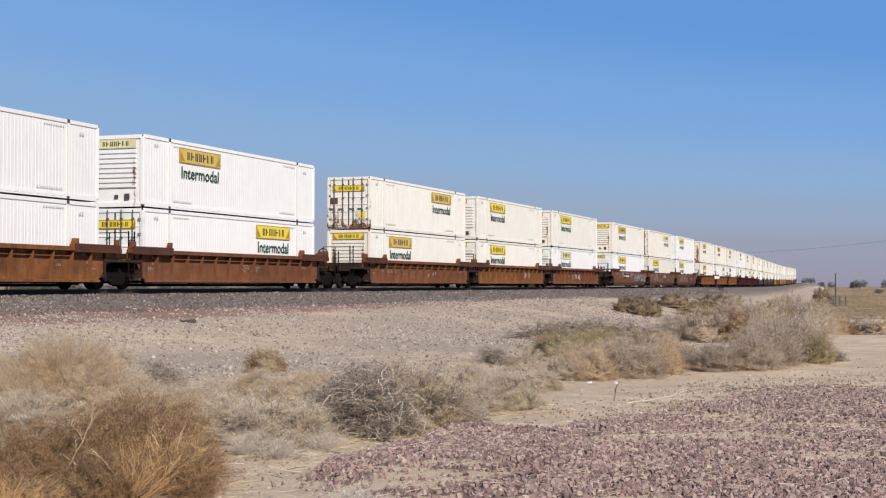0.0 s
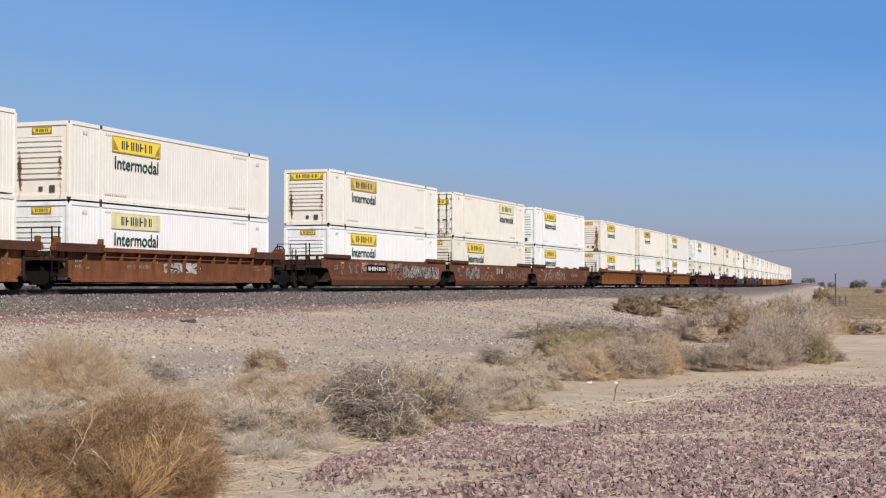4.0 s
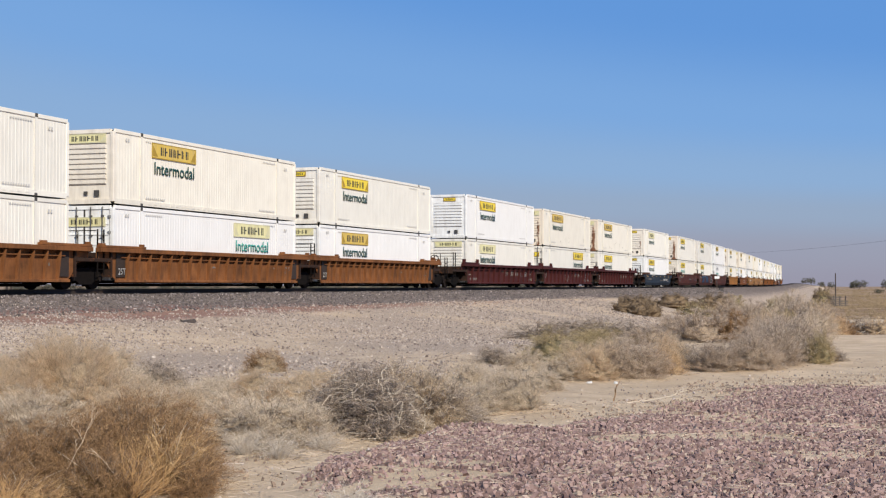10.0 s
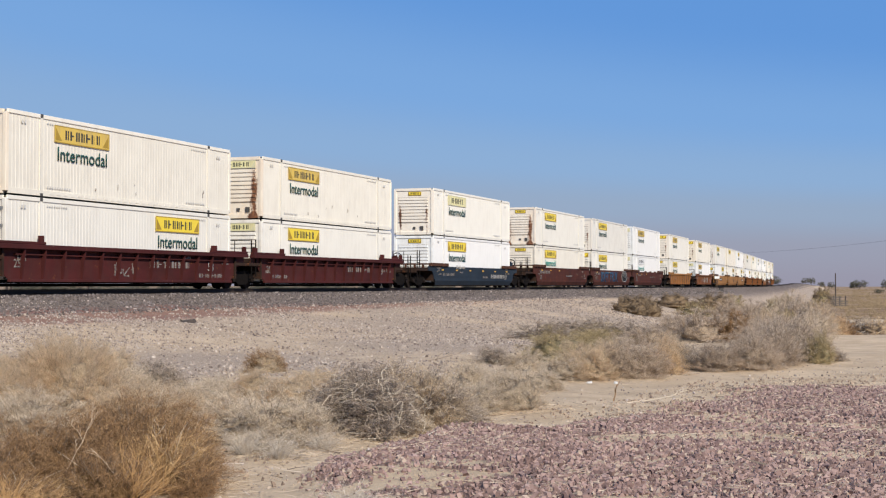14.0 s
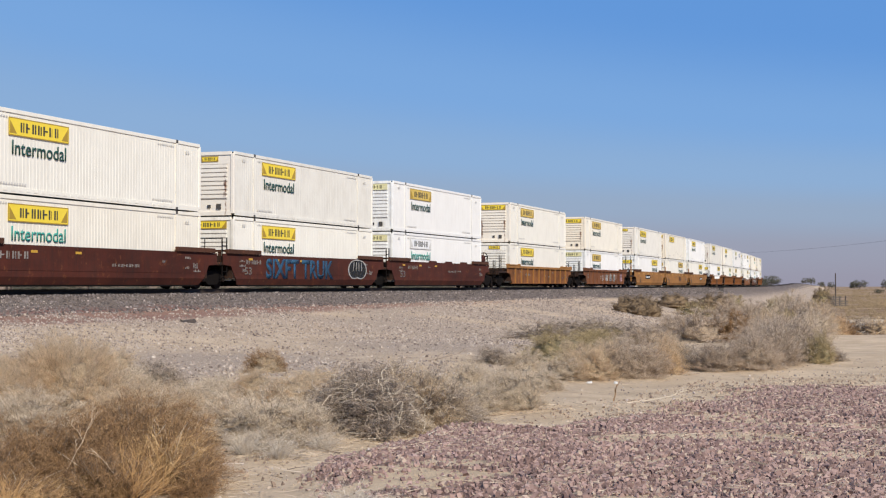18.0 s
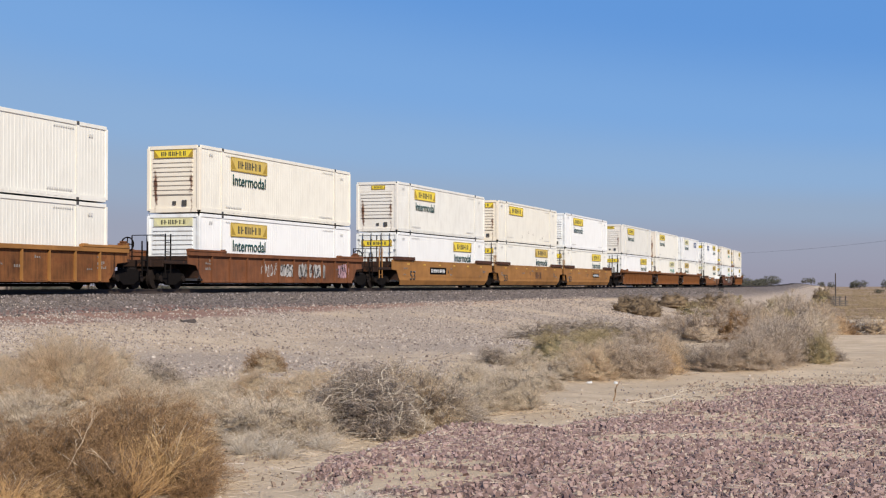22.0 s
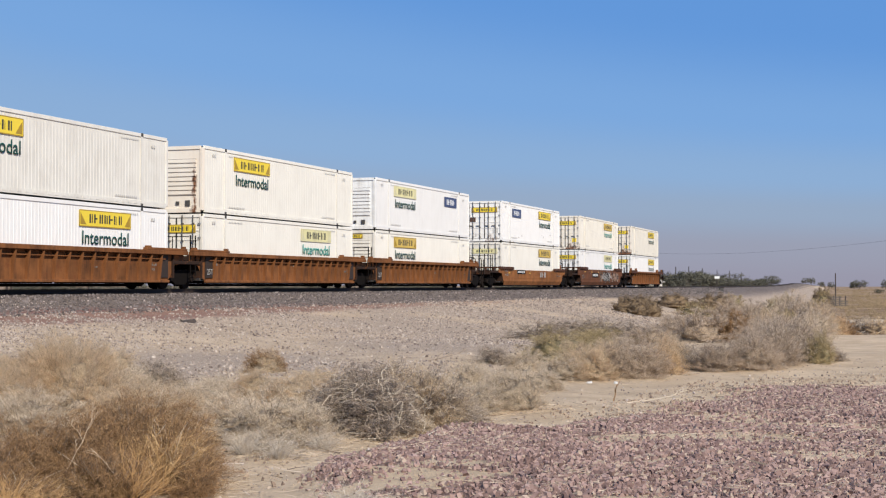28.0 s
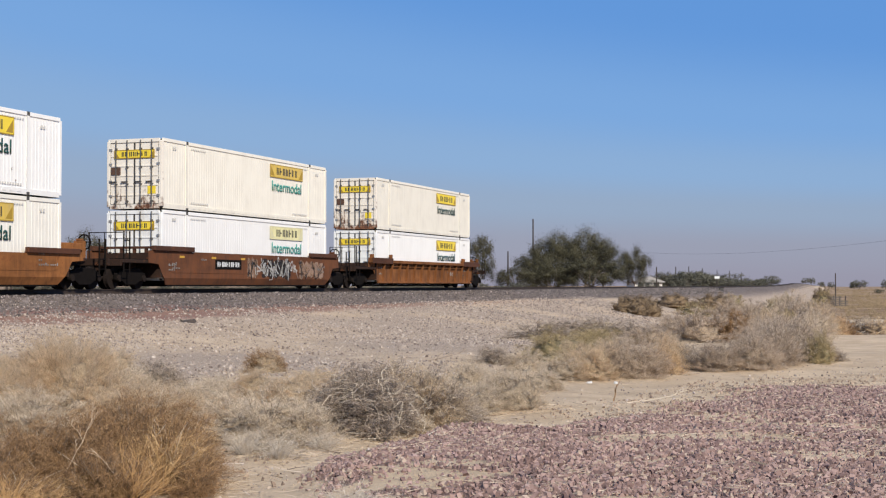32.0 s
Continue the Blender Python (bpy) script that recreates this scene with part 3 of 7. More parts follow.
def corner_wedges(width, height):
    def build(bm):
        for a, b in ((0.02, 0.13), (0.87, 0.98)):
            m = (a + b) / 2
            slab(bm, [(a * width, 0.12 * height), (b * width, 0.12 * height), (b * width if a > 0.5 else a * width, 0.85 * height)], -0.003, 0)
        box(bm, 0, -0.003, 0, width, 0, 0.035)
        box(bm, 0, -0.003, height - 0.035, width, 0, height)
        box(bm, 0, -0.003, 0.035, 0.035, 0, height - 0.035)
        box(bm, width - 0.035, -0.003, 0.035, width, 0, height - 0.035)
    return build


MARK = plain("sign_pattern", (0.36, 0.23, 0.025), 0.6)
PALE_MARK = plain("sign_pattern_pale", (0.62, 0.58, 0.36), 0.6)
SIGNS = {"Y": YELLOW, "O": OCHRE, "P": PALE, "W": WHITE}


def sign(parent, kind, width, height, m, label):
    """A panel with a plain pattern and bars, facing -y of the pose m."""
    ob = part("sign_panel", kept(("sign_panel", width, height), SIGNS[kind], lambda bm: box(bm, 0, -0.004, 0, width, 0.0, height)), None, parent, label)
    ob.matrix_local = m
    c = tagged(part("pattern", kept(("pattern", width, height), MARK if kind in "YO" else FAINT if kind == "W" else PALE_MARK, corner_wedges(width, height)), None, ob), kind="stuff")
    c.matrix_local = pose(0, -0.0045, 0)
    n = tagged(part("name_mark", kept(("name_mark", width, height), INK, name_bars(width * 0.66, height * 0.54, 7)), None, ob), kind="stuff")
    n.matrix_local = pose(width * 0.18, -0.0045, height * 0.23)
    return ob


def container(spec, where):
    """spec: tone, end (F closed, D doors), sign place (L or R), sign kind, end sign (w wide, p pale wide, s small, n none), stains 0-3, extras."""
    tone, end, place, kind, esign, stain, extra = spec[0], spec[1], spec[2], spec[3], spec[4], int(spec[5]), spec[6:]
    mat = TONES[tone]
    endmat = CLEAN[tone] if stain == 0 else (DOOR_ENDS if end == "D" else ENDS)[tone, stain]
    words = {"w": "bright white", "c": "cream-white", "m": "warm off-white", "g": "greyish white"}[tone]
    sheen = {"Y": "yellow", "O": "faded ochre", "P": "pale yellow", "W": "white"}[kind]
    wear = ", rusty end" if stain > 1 else ""
    thing = tagged(new("shipping_container"), f"{words} ribbed steel container with {sheen} sign{wear}", "container", "containers on the train")
    def has(name, key, material, build, label="", bevel=0.0):
        return part(name, kept(key, material, build, bevel), material, thing, label)
    has("side_wall", "near_side", mat, lambda bm: build_side(bm, NEAR, -1))
    has("side_wall", "far_side", mat, lambda bm: build_side(bm, -NEAR, 1))
    has("roof", "roof", mat, build_roof)
    has("floor", "floor", GAP_DARK, lambda bm: box(bm, 0.1, NEAR + 0.05, 0.05, LONG - 0.1, -NEAR - 0.05, 0.16))
    for y in (NEAR + 0.03, -NEAR - 0.03):
        has("bottom_rail", ("bottom_rail", y), mat, lambda bm: build_bottom_rail(bm, y))
        has("top_rail", ("top_rail", y), mat, lambda bm: box(bm, 0.1, y - 0.035, TALL - 0.14, LONG - 0.1, y + 0.035, TALL), "", 0.008)
        for x in (0.0, LONG - 0.16):
            has("corner_post", ("corner_post", x, y), endmat if x == 0 else mat, lambda bm: box(bm, x, min(y - 0.03, y * 0.9), 0.1, x + 0.16, max(y + 0.03, y * 0.9), TALL - 0.1), "", 0.012)
        for x in POSTS:
            has("lifting_post", ("lifting_post", x, y), mat, lambda bm: box(bm, x - 0.08, y - 0.035, 0.2, x + 0.08, y + 0.035, TALL - 0.1))
            for z0, z1 in ((TALL - 0.13, TALL + 0.012), (0.0, 0.12)):
                has("lifting_casting", ("lifting_casting", x, y, z0), CASTING, lambda bm: box(bm, x - 0.085, y - 0.045, z0, x + 0.085, y + 0.045, z1), "black steel casting", 0.01)
        s = -1 if y < 0 else 1
        for x in POSTS:
            has("post_seam", ("post_seam", x, y), FAINT, lambda bm: box(bm, x - 0.09, y + s * 0.0345, 0.22, x - 0.065, y + s * 0.037, TALL - 0.12))
    # the end towards the camera
    for pname, build in (("end_header", build_wall_frame), ("end_sill", build_sill)):
        has(pname, "near_" + pname, endmat, lambda bm: build(bm, 0.0, 0.12))
        has(pname, "far_" + pname, mat, lambda bm: build(bm, LONG - 0.12, LONG))
    has("far_end_wall", "far_end", mat, lambda bm: build_front(bm, LONG - 0.04))
    if end == "F":
        has("end_wall", "near_end", endmat, lambda bm: build_front(bm, 0.04))
        has("end_ribs", "near_ribs", endmat, lambda bm: end_ribs(bm, 0.05))
        has("rib_seams", "near_seams", SEAM, lambda bm: end_seams(bm, 0.035))
        for y0, y1, z0, z1 in ((-0.66, -0.44, 0.30, 0.54), (-0.14, 0.02, 0.36, 0.50)):
            has("vent", ("vent", y0), CASTING, lambda bm: box(bm, -0.012, y0, z0, 0.02, y1, z1), "dark square vent")
    else:
        for y0, y1 in ((NEAR + 0.15, -0.012), (0.012, -NEAR - 0.15)):
            leaf = has("door_leaf", ("door_leaf", y0), endmat, lambda bm: build_leaf(bm, 0.06, y0, y1))
            def seal(bm):
                for a, b, z0, z1 in ((y0, y0 + 0.025, 0.2, TALL - 0.15), (y1 - 0.025, y1, 0.2, TALL - 0.15), (y0 + 0.025, y1 - 0.025, 0.2, 0.225), (y0 + 0.025, y1 - 0.025, TALL - 0.175, TALL - 0.15)):
                    box(bm, 0.022, a, z0, 0.05, b, z1)
            part("door_seal", kept(("door_seal", y0), GAP_DARK, seal), None, leaf, "black rubber seal")
            for k in (0.28, 0.74):
                y = y0 + (y1 - y0) * k
                part("lock_rod", kept(("lock_rod", round(y, 3)), DARK_STEEL, lambda bm: build_lock_rod(bm, 0.06, y)), None, leaf, "dark steel lock rod")
        has("door_gasket", "door_gasket", GAP_DARK, lambda bm: box(bm, 0.02, -0.012, 0.2, 0.06, 0.012, TALL - 0.15))
        if stain:
            has("placard", "placard", YELLOW if stain > 1 else FAINT, lambda bm: box(bm, 0.018, NEAR + 0.30, 0.62, 0.028, NEAR + 0.68, 1.0))
            has("document_box", "document_box", RUSTY, lambda bm: box(bm, -0.02, 0.66, 1.42, 0.03, 1.08, 1.72), "rusty brown box")
        for z in (0.5, 1.1, 1.8, 2.4):
            for y in (NEAR + 0.10, -NEAR - 0.24):
                has("hinge", ("hinge", z, y), STEEL, lambda bm: box(bm, -0.01, y, z, 0.03, y + 0.14, z + 0.1))
    turn = pose(0, 0, 0, 0, 0, -90)          # faces the near end
    ex, ez = (0.004, -0.28) if end == "D" else (0.018, 0.0)
    if esign in "wp":
        sign(thing, "Y" if esign == "w" else "P", 1.9, 0.36, Matrix.Translation((ex, 0.95, 2.36 + ez)) @ turn, "yellow name panel" if esign == "w" else "pale name panel")
    elif esign == "s":
        sign(thing, "Y", 0.86, 0.24, Matrix.Translation((ex, 0.34, 2.44 + ez)) @ turn, "small yellow name panel")
    # the long side
    x0 = 2.78 if place == "L" else 9.75
    sign(thing, kind, 3.55, 0.62, pose(x0, NEAR - 0.006, TALL - 0.90), sheen + " name panel")
    if "n" not in extra:
        ob = part("lettering", lettering("Intermodal", 3.2, 0.50, TEAL if "t" in extra else GREEN), None, thing, "green lettering")
        ob.matrix_local = pose(x0 + 0.2, NEAR - 0.007, TALL - 1.55)
    if "u" in extra:
        u0 = 11.3 if place == "L" else 2.6
        pl = part("advert_panel", kept("advert_panel", NAVY, lambda bm: box(bm, 0, -0.004, 0, 2.3, 0, 0.62)), None, thing, "navy blue advert panel")
        pl.matrix_local = pose(u0, NEAR - 0.006, TALL - 1.05)
        nb = tagged(part("name_mark", kept("advert_bars", WHITE, name_bars(1.5, 0.34, 5)), None, pl), kind="stuff")
        nb.matrix_local = pose(0.4, -0.0045, 0.14)
    for x, z, w, h in ((2.35, TALL - 0.30, 1.3, 0.05), (12.6, TALL - 0.30, 1.3, 0.05), (2.35, 0.32, 1.5, 0.07), (12.2, 0.32, 1.6, 0.07), (0.85, TALL - 0.42, 0.34, 0.12), (14.85, TALL - 0.5, 0.34, 0.12)):
        def marks(bm, w=w, h=h):
            n = int(w / 0.14)
            for i in range(n):
                box(bm, i * w / n, -0.003, 0, (i + 0.62) * w / n, 0, h)
        ob = tagged(part("marking", kept(("marking", w, h), FAINT, marks), None, thing), kind="stuff")
        ob.matrix_local = pose(x, NEAR - 0.0055, z)
    if "r" in extra:
        rng = random.Random(len(extra) + stain * 7 + ord(tone))
        def scrapes(bm):
            for i in range(6):
                x, z, w, h = rng.uniform(4, 14), rng.uniform(0.28, 0.9), rng.uniform(0.02, 0.06), rng.uniform(0.05, 0.25)
                slab(bm, [(x, z), (x + w, z + 0.02), (x + w * 0.7, z + h), (x + w * 0.3, z + h * 0.9)], NEAR - 0.004, NEAR + 0.004)
        tagged(has("scrapes", ("scrapes", stain, extra), RUSTY, scrapes, "rusty scrapes"), kind="stuff")
    return thing


# ---- well wagons ----
STENCIL_PANEL = plain("stencil_panel_brown", (0.030, 0.018, 0.012), 0.8, vary=0.4)


def build_web(bm, y, kind):
    a, b, top = -0.05, LONG + 0.05, 1.42
    s = -1 if y < 0 else 1
    pts = [(a + 0.25, 0.30), (b - 0.25, 0.30), (b + 0.02, 0.46), (b + 0.45, 0.98), (b + 1.15, 1.04), (b + 1.15, top), (a - 1.15, top), (a - 1.15, 1.04), (a - 0.45, 0.98), (a - 0.02, 0.46)]
    deep = 0.02 if kind == "panel" else 0.10
    slab(bm, pts, y - s * (deep + 0.02), y - s * deep)


def build_smooth_side(bm, y, waves, top=1.50):
    """A flat-topped plate, or one with a wavy top; its foot is folded inwards."""
    a, b, fold = -0.05, LONG + 0.05, 0.44
    s = -1 if y < 0 else 1
    upper = [(a + 0.038, fold), (b - 0.038, fold), (b + 0.05, 0.50), (b + 0.42, 1.00), (b + 1.15, 1.05), (b + 1.15, top)]
    if waves:
        x = b - 3.4
        while x > a + 4.2:
            upper += [(x, top), (x - 0.14, top + 0.10), (x - 1.3, top + 0.10), (x - 1.44, top)]
            x -= 2.9
    upper += [(a - 1.15, top), (a - 1.15, 1.05), (a - 0.42, 1.00), (a - 0.05, 0.50)]
    lower = [(a + 0.3, 0.17), (b - 0.3, 0.17), (b - 0.038, fold), (a + 0.038, fold)]
    for pts in (upper, lower):
        lean = [max(0.0, fold - z) * 0.42 for x, z in pts]
        front = [bm.verts.new((x, y - s * k, z)) for (x, z), k in zip(pts, lean)]
        back = [bm.verts.new((x, y - s * (k + 0.03), z)) for (x, z), k in zip(pts, lean)]
        bm.faces.new(front)
        bm.faces.new(back[::-1])
        for i in range(len(pts)):
            j = (i + 1) % len(pts)
            bm.faces.new((front[i], back[i], back[j], front[j]))


def build_side_crease(bm, y):
    """The welded plate that stands proud over the upper half of a smooth side."""
    s = -1 if y < 0 else 1
    pts = [(0.75, 0.66), (LONG - 0.75, 0.66), (LONG - 0.4, 0.72), (LONG - 0.4, 0.745), (0.4, 0.745), (0.4, 0.72)]
    slab(bm, pts, min(y, y + s * 0.012), max(y, y + s * 0.012))


def build_stake(bm, y, s):
    """A post that stands further out towards the top chord."""
    back, w = y - s * 0.11, 0.034
    v = [bm.verts.new(c) for c in ((-w, back, 0.36), (w, back, 0.36), (w, y - s * 0.02, 0.36), (-w, y - s * 0.02, 0.36), (-w, back, 1.425), (w, back, 1.425), (w, y + s * 0.10, 1.425), (-w, y + s * 0.10, 1.425))]
    for f in ((0, 1, 5, 4), (1, 2, 6, 5), (2, 3, 7, 6), (3, 0, 4, 7), (0, 3, 2, 1), (4, 5, 6, 7)):
        bm.faces.new([v[i] for i in f])


def build_brake_wheel(bm, x, y, z):
    """An upright hand wheel: rim, spokes and hub."""
    spot = [Vector((x, y + 0.28 * math.cos(k * math.pi / 8), z + 0.28 * math.sin(k * math.pi / 8))) for k in range(16)]
    for k in range(16):
        rod(bm, spot[k], spot[(k + 1) % 16], 0.028, n=6)
    for k in range(0, 16, 4):
        rod(bm, (x, y, z), spot[k], 0.022, n=6)
    rod(bm, (x - 0.06, y, z), (x + 0.10, y, z), 0.05, n=8)


def build_sideframe(bm, y):
    pts = [(-1.05, 0.36), (-0.95, 0.30), (-0.62, 0.34), (-0.38, 0.16), (0.38, 0.16), (0.62, 0.34), (0.95, 0.30), (1.05, 0.36), (1.05, 0.62), (0.78, 0.66), (0.48, 0.80), (-0.48, 0.80), (-0.78, 0.66), (-1.05, 0.62)]
    slab(bm, pts, y - 0.07, y + 0.07)


def build_wheel(bm, x, y):
    s = -1 if y < 0 else 1
    rod(bm, (x, y - 0.065, 0.42), (x, y + 0.065, 0.42), 0.42, n=24)
    rod(bm, (x, y - s * 0.065, 0.42), (x, y - s * 0.10, 0.42), 0.445, n=24)
    rod(bm, (x, y + s * 0.065, 0.42), (x, y + s * 0.11, 0.42), 0.12, n=12)


def truck(parent, x):
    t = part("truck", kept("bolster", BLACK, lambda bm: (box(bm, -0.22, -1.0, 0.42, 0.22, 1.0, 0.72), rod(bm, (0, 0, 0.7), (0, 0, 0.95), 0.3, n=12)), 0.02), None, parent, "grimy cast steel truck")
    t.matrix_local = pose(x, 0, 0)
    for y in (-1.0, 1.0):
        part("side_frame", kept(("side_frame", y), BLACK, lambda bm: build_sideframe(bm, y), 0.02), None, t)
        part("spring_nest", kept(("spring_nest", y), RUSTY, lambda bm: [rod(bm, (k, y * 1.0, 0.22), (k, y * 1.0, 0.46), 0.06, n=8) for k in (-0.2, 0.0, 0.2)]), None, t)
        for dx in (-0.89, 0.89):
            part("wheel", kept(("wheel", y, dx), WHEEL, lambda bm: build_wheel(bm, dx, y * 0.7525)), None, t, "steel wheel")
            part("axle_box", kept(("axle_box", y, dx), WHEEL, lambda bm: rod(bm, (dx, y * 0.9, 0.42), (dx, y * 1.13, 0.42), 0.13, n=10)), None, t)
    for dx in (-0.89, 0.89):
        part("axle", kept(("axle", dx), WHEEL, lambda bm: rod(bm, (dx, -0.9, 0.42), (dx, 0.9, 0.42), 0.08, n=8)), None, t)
    return t


def ladder(bm, x, y, z0, z1, gap=0.42):
    for k in (0, gap):
        rod(bm, (x + k, y, z0), (x + k, y, z1), 0.03, n=6)
    n = int((z1 - z0) / 0.38)
    for i in range(n):
        z = z0 + 0.2 + i * 0.38
        rod(bm, (x, y, z), (x + gap, y, z), 0.018, n=6)


def patches(seed, x0, x1, z0, z1, n, y):
    """Uneven sprayed fields side by side, the ground of a piece of graffiti."""
    rng = random.Random(seed)
    v, f = [], []
    step, h = (x1 - x0) / n, z1 - z0
    for i in range(n):
        o, cx, cz = len(v), x0 + step * (i + 0.5), (z0 + z1) / 2
        v.append((cx, y - 0.0005 * i, cz))
        for k in range(12):
            a, r = k * math.tau / 12, rng.uniform(0.75, 1.05)
            v.append((cx + r * step * 0.62 * math.copysign(abs(math.cos(a)) ** 0.6, math.cos(a)), y - 0.0005 * i, cz + r * h * 0.46 * math.copysign(abs(math.sin(a)) ** 0.6, math.sin(a))))
        f.extend([(o, o + 1 + k, o + 1 + (k + 1) % 12) for k in range(12)])
    return v, f


def squiggles(seed, x0, x1, z0, z1, n, width, y):
    """Fat bent strokes sprayed over each other, with nothing to read in them; width is the half width of a stroke."""
    rng = random.Random(seed)
    v, f = [], []
    step, h = (x1 - x0) / n, z1 - z0
    for i in range(n):
        way = [(rng.choice((0.0, 0.15, 0.5, 0.85, 1.0)), rng.choice((0.0, 0.1, 0.45, 0.6, 0.9, 1.0))) for k in range(7)]
        lean, wide, tall, drop = rng.uniform(-0.15, 0.3), step * rng.uniform(0.85, 1.15), h * rng.uniform(0.8, 1.0), h * rng.uniform(0, 0.12)
        pts = [Vector((x0 + step * i + (px + lean * pz + rng.uniform(-0.06, 0.06)) * wide, z0 + drop + (pz + rng.uniform(-0.05, 0.05)) * tall * 0.92)) for px, pz in way]
        # rounded by cutting the corners
        for _ in range(1 + i % 2):
            pts = [pts[0]] + [p.lerp(q, u) for p, q in zip(pts, pts[1:]) for u in (0.25, 0.75)] + [pts[-1]]
        o, m = len(v), len(pts)
        at = y - 0.0006 * i
        for k, p in enumerate(pts):
            d = (pts[min(k + 1, m - 1)] - pts[max(k - 1, 0)]).normalized()
            w = width * (0.75 + 0.4 * math.sin(k * 0.9 + i))
            v.extend([(p.x - d.y * w, at, p.y + d.x * w), (p.x + d.y * w, at, p.y - d.x * w)])
        f.extend([(o + 2 * k, o + 2 * k + 1, o + 2 * k + 3, o + 2 * k + 2) for k in range(m - 1)])
    return v, f


def wagon(name, kind, colour, first, last, seed, marks):
    """kind: rib, dense, panel, smooth, waves. first, last: whether a coupler stands at this end."""
    words = {"orange": "rusty orange-brown", "rust": "bright rust-brown", "brown": "weathered brown", "dark": "dark brown", "maroon": "maroon red", "red": "oxide-red", "blue": "dark blue", "yellow": "ochre yellow"}[colour]
    style = {"rib": "ribbed", "dense": "closely ribbed", "panel": "wide-panelled, ribbed", "smooth": "smooth-sided", "waves": "smooth-sided, wavy-topped"}[kind]
    tags = ", covered in graffiti" if any(m[0] == "g" for m in marks) else ""
    mat = BODY[colour]
    thing = tagged(new("well_wagon"), f"{words} {style} steel container well wagon{tags}", "rail wagon", "wagons of the freight train")
    Y = 1.44
    def has(pname, key, material, build, label="", bevel=0.0):
        return part(pname, kept(key, material, build, bevel), material, thing, label)
    ribbed = kind in ("rib", "dense", "panel")
    chord_mat = BODY["yellow"] if kind == "panel" and colour == "orange" else mat
    lip = 0.08 if kind == "panel" else 0.14
    rim = {"blue": 1.32, "rust": 1.27, "yellow": 1.60}.get(colour, 1.54)           # height of the smooth sides
    for s in (-1, 1):
        y = s * Y
        if ribbed:
            has("side_plate", ("side_plate", y, kind == "panel"), mat, lambda bm: build_web(bm, y, kind))
            has("top_chord", ("top_chord", y, lip), chord_mat, lambda bm: box(bm, -1.2, y - lip, 1.39, LONG + 1.2, y + lip, 1.56), "", 0.015)
            has("bottom_chord", ("bottom_chord", y), mat, lambda bm: box(bm, 0.1, min(y - s * 0.13, y + s * 0.0), 0.26, LONG - 0.1, max(y - s * 0.13, y + s * 0.0), 0.36), "", 0.01)
            if kind != "panel":
                has("inner_rail", ("inner_rail", y), mat, lambda bm: box(bm, 0.4, min(y - s * 0.10, y - s * 0.01), 1.19, LONG - 0.4, max(y - s * 0.10, y - s * 0.01), 1.24))
            pitch = {"rib": 1.16, "dense": 0.80, "panel": 1.53}[kind]
            n = int((LONG - 1.6) / pitch)
            me = kept(("stake", y, kind == "panel"), chord_mat, lambda bm: build_stake(bm, y, s) if kind != "panel" else box(bm, -0.04, min(y - s * 0.03, y + s * 0.065), 0.30, 0.04, max(y - s * 0.03, y + s * 0.065), 1.392))
            for i in range(n + 1):
                ob = part("stake", me, chord_mat, thing)
                ob.matrix_local = pose(0.8 + (LONG - 1.6) * i / n, 0, 0)
            if kind == "dense":
                for x in ((LONG - 0.72,) if first else (0.12, LONG - 0.72)):
                    has("stencil_plate", ("stencil_plate", x, y), STENCIL_PANEL, lambda bm: box(bm, x, min(y - s * 0.10, y - s * 0.06), 0.46, x + 0.62, max(y - s * 0.10, y - s * 0.06), 1.38), "dark brown stencil panel")
            for x in (-1.2, LONG - 2.0):
                if kind == "rib" and colour != "maroon":
                    has("end_plate", ("end_plate", x, y), CAP, lambda bm: box(bm, x, min(y + s * 0.143, y + s * 0.155), 1.36, x + 3.0, max(y + s * 0.143, y + s * 0.155), 1.67), "dark grimy plate")
                horn = {"rib": 0.0, "dense": 0.13, "panel": 0.17}[kind]
                has("guide_rail", ("guide_rail", x, y, horn), chord_mat, lambda bm: (box(bm, x, y - 0.10, 1.563, x + 3.2, y + 0.10, 1.66), box(bm, x + 0.1, y - 0.09, 1.60, x + 0.35, y + 0.09, 1.86 - horn), box(bm, x + 2.95, y - 0.09, 1.60, x + 3.1, y + 0.09, 1.88 - horn)), "", 0.012)
        else:
            has("side_plate", ("smooth_side", y, kind), mat, lambda bm: build_smooth_side(bm, y, kind == "waves", rim), "", 0.0)
            for x in (-0.9, LONG - 2.3):
                has("guide_rail", ("cap_rail", x, y, rim), CAP, lambda bm: box(bm, x, y - 0.09, rim + 0.003, x + 3.2, y + 0.06, rim + 0.20), "", 0.012)
            has("crease", ("crease", y), mat, lambda bm: build_side_crease(bm, y))
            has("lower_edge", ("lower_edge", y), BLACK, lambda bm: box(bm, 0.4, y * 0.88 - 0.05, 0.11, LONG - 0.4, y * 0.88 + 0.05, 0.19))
            for i in range(6 if colour in ("blue", "yellow") else 3):
                has("reflector", ("reflector", y, i, rim), REFLECT, lambda bm: box(bm, 1.2 + i * 2.7, y - 0.008, rim - 0.26, 1.58 + i * 2.7, y + 0.008, rim - 0.17), "amber reflector strip")
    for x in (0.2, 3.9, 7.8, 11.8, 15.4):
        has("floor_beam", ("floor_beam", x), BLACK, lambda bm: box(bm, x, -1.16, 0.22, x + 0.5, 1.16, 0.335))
    # Black beam added to stand in for the shadowed underside of the well.
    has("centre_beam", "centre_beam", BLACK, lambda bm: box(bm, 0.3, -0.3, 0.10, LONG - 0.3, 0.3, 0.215))
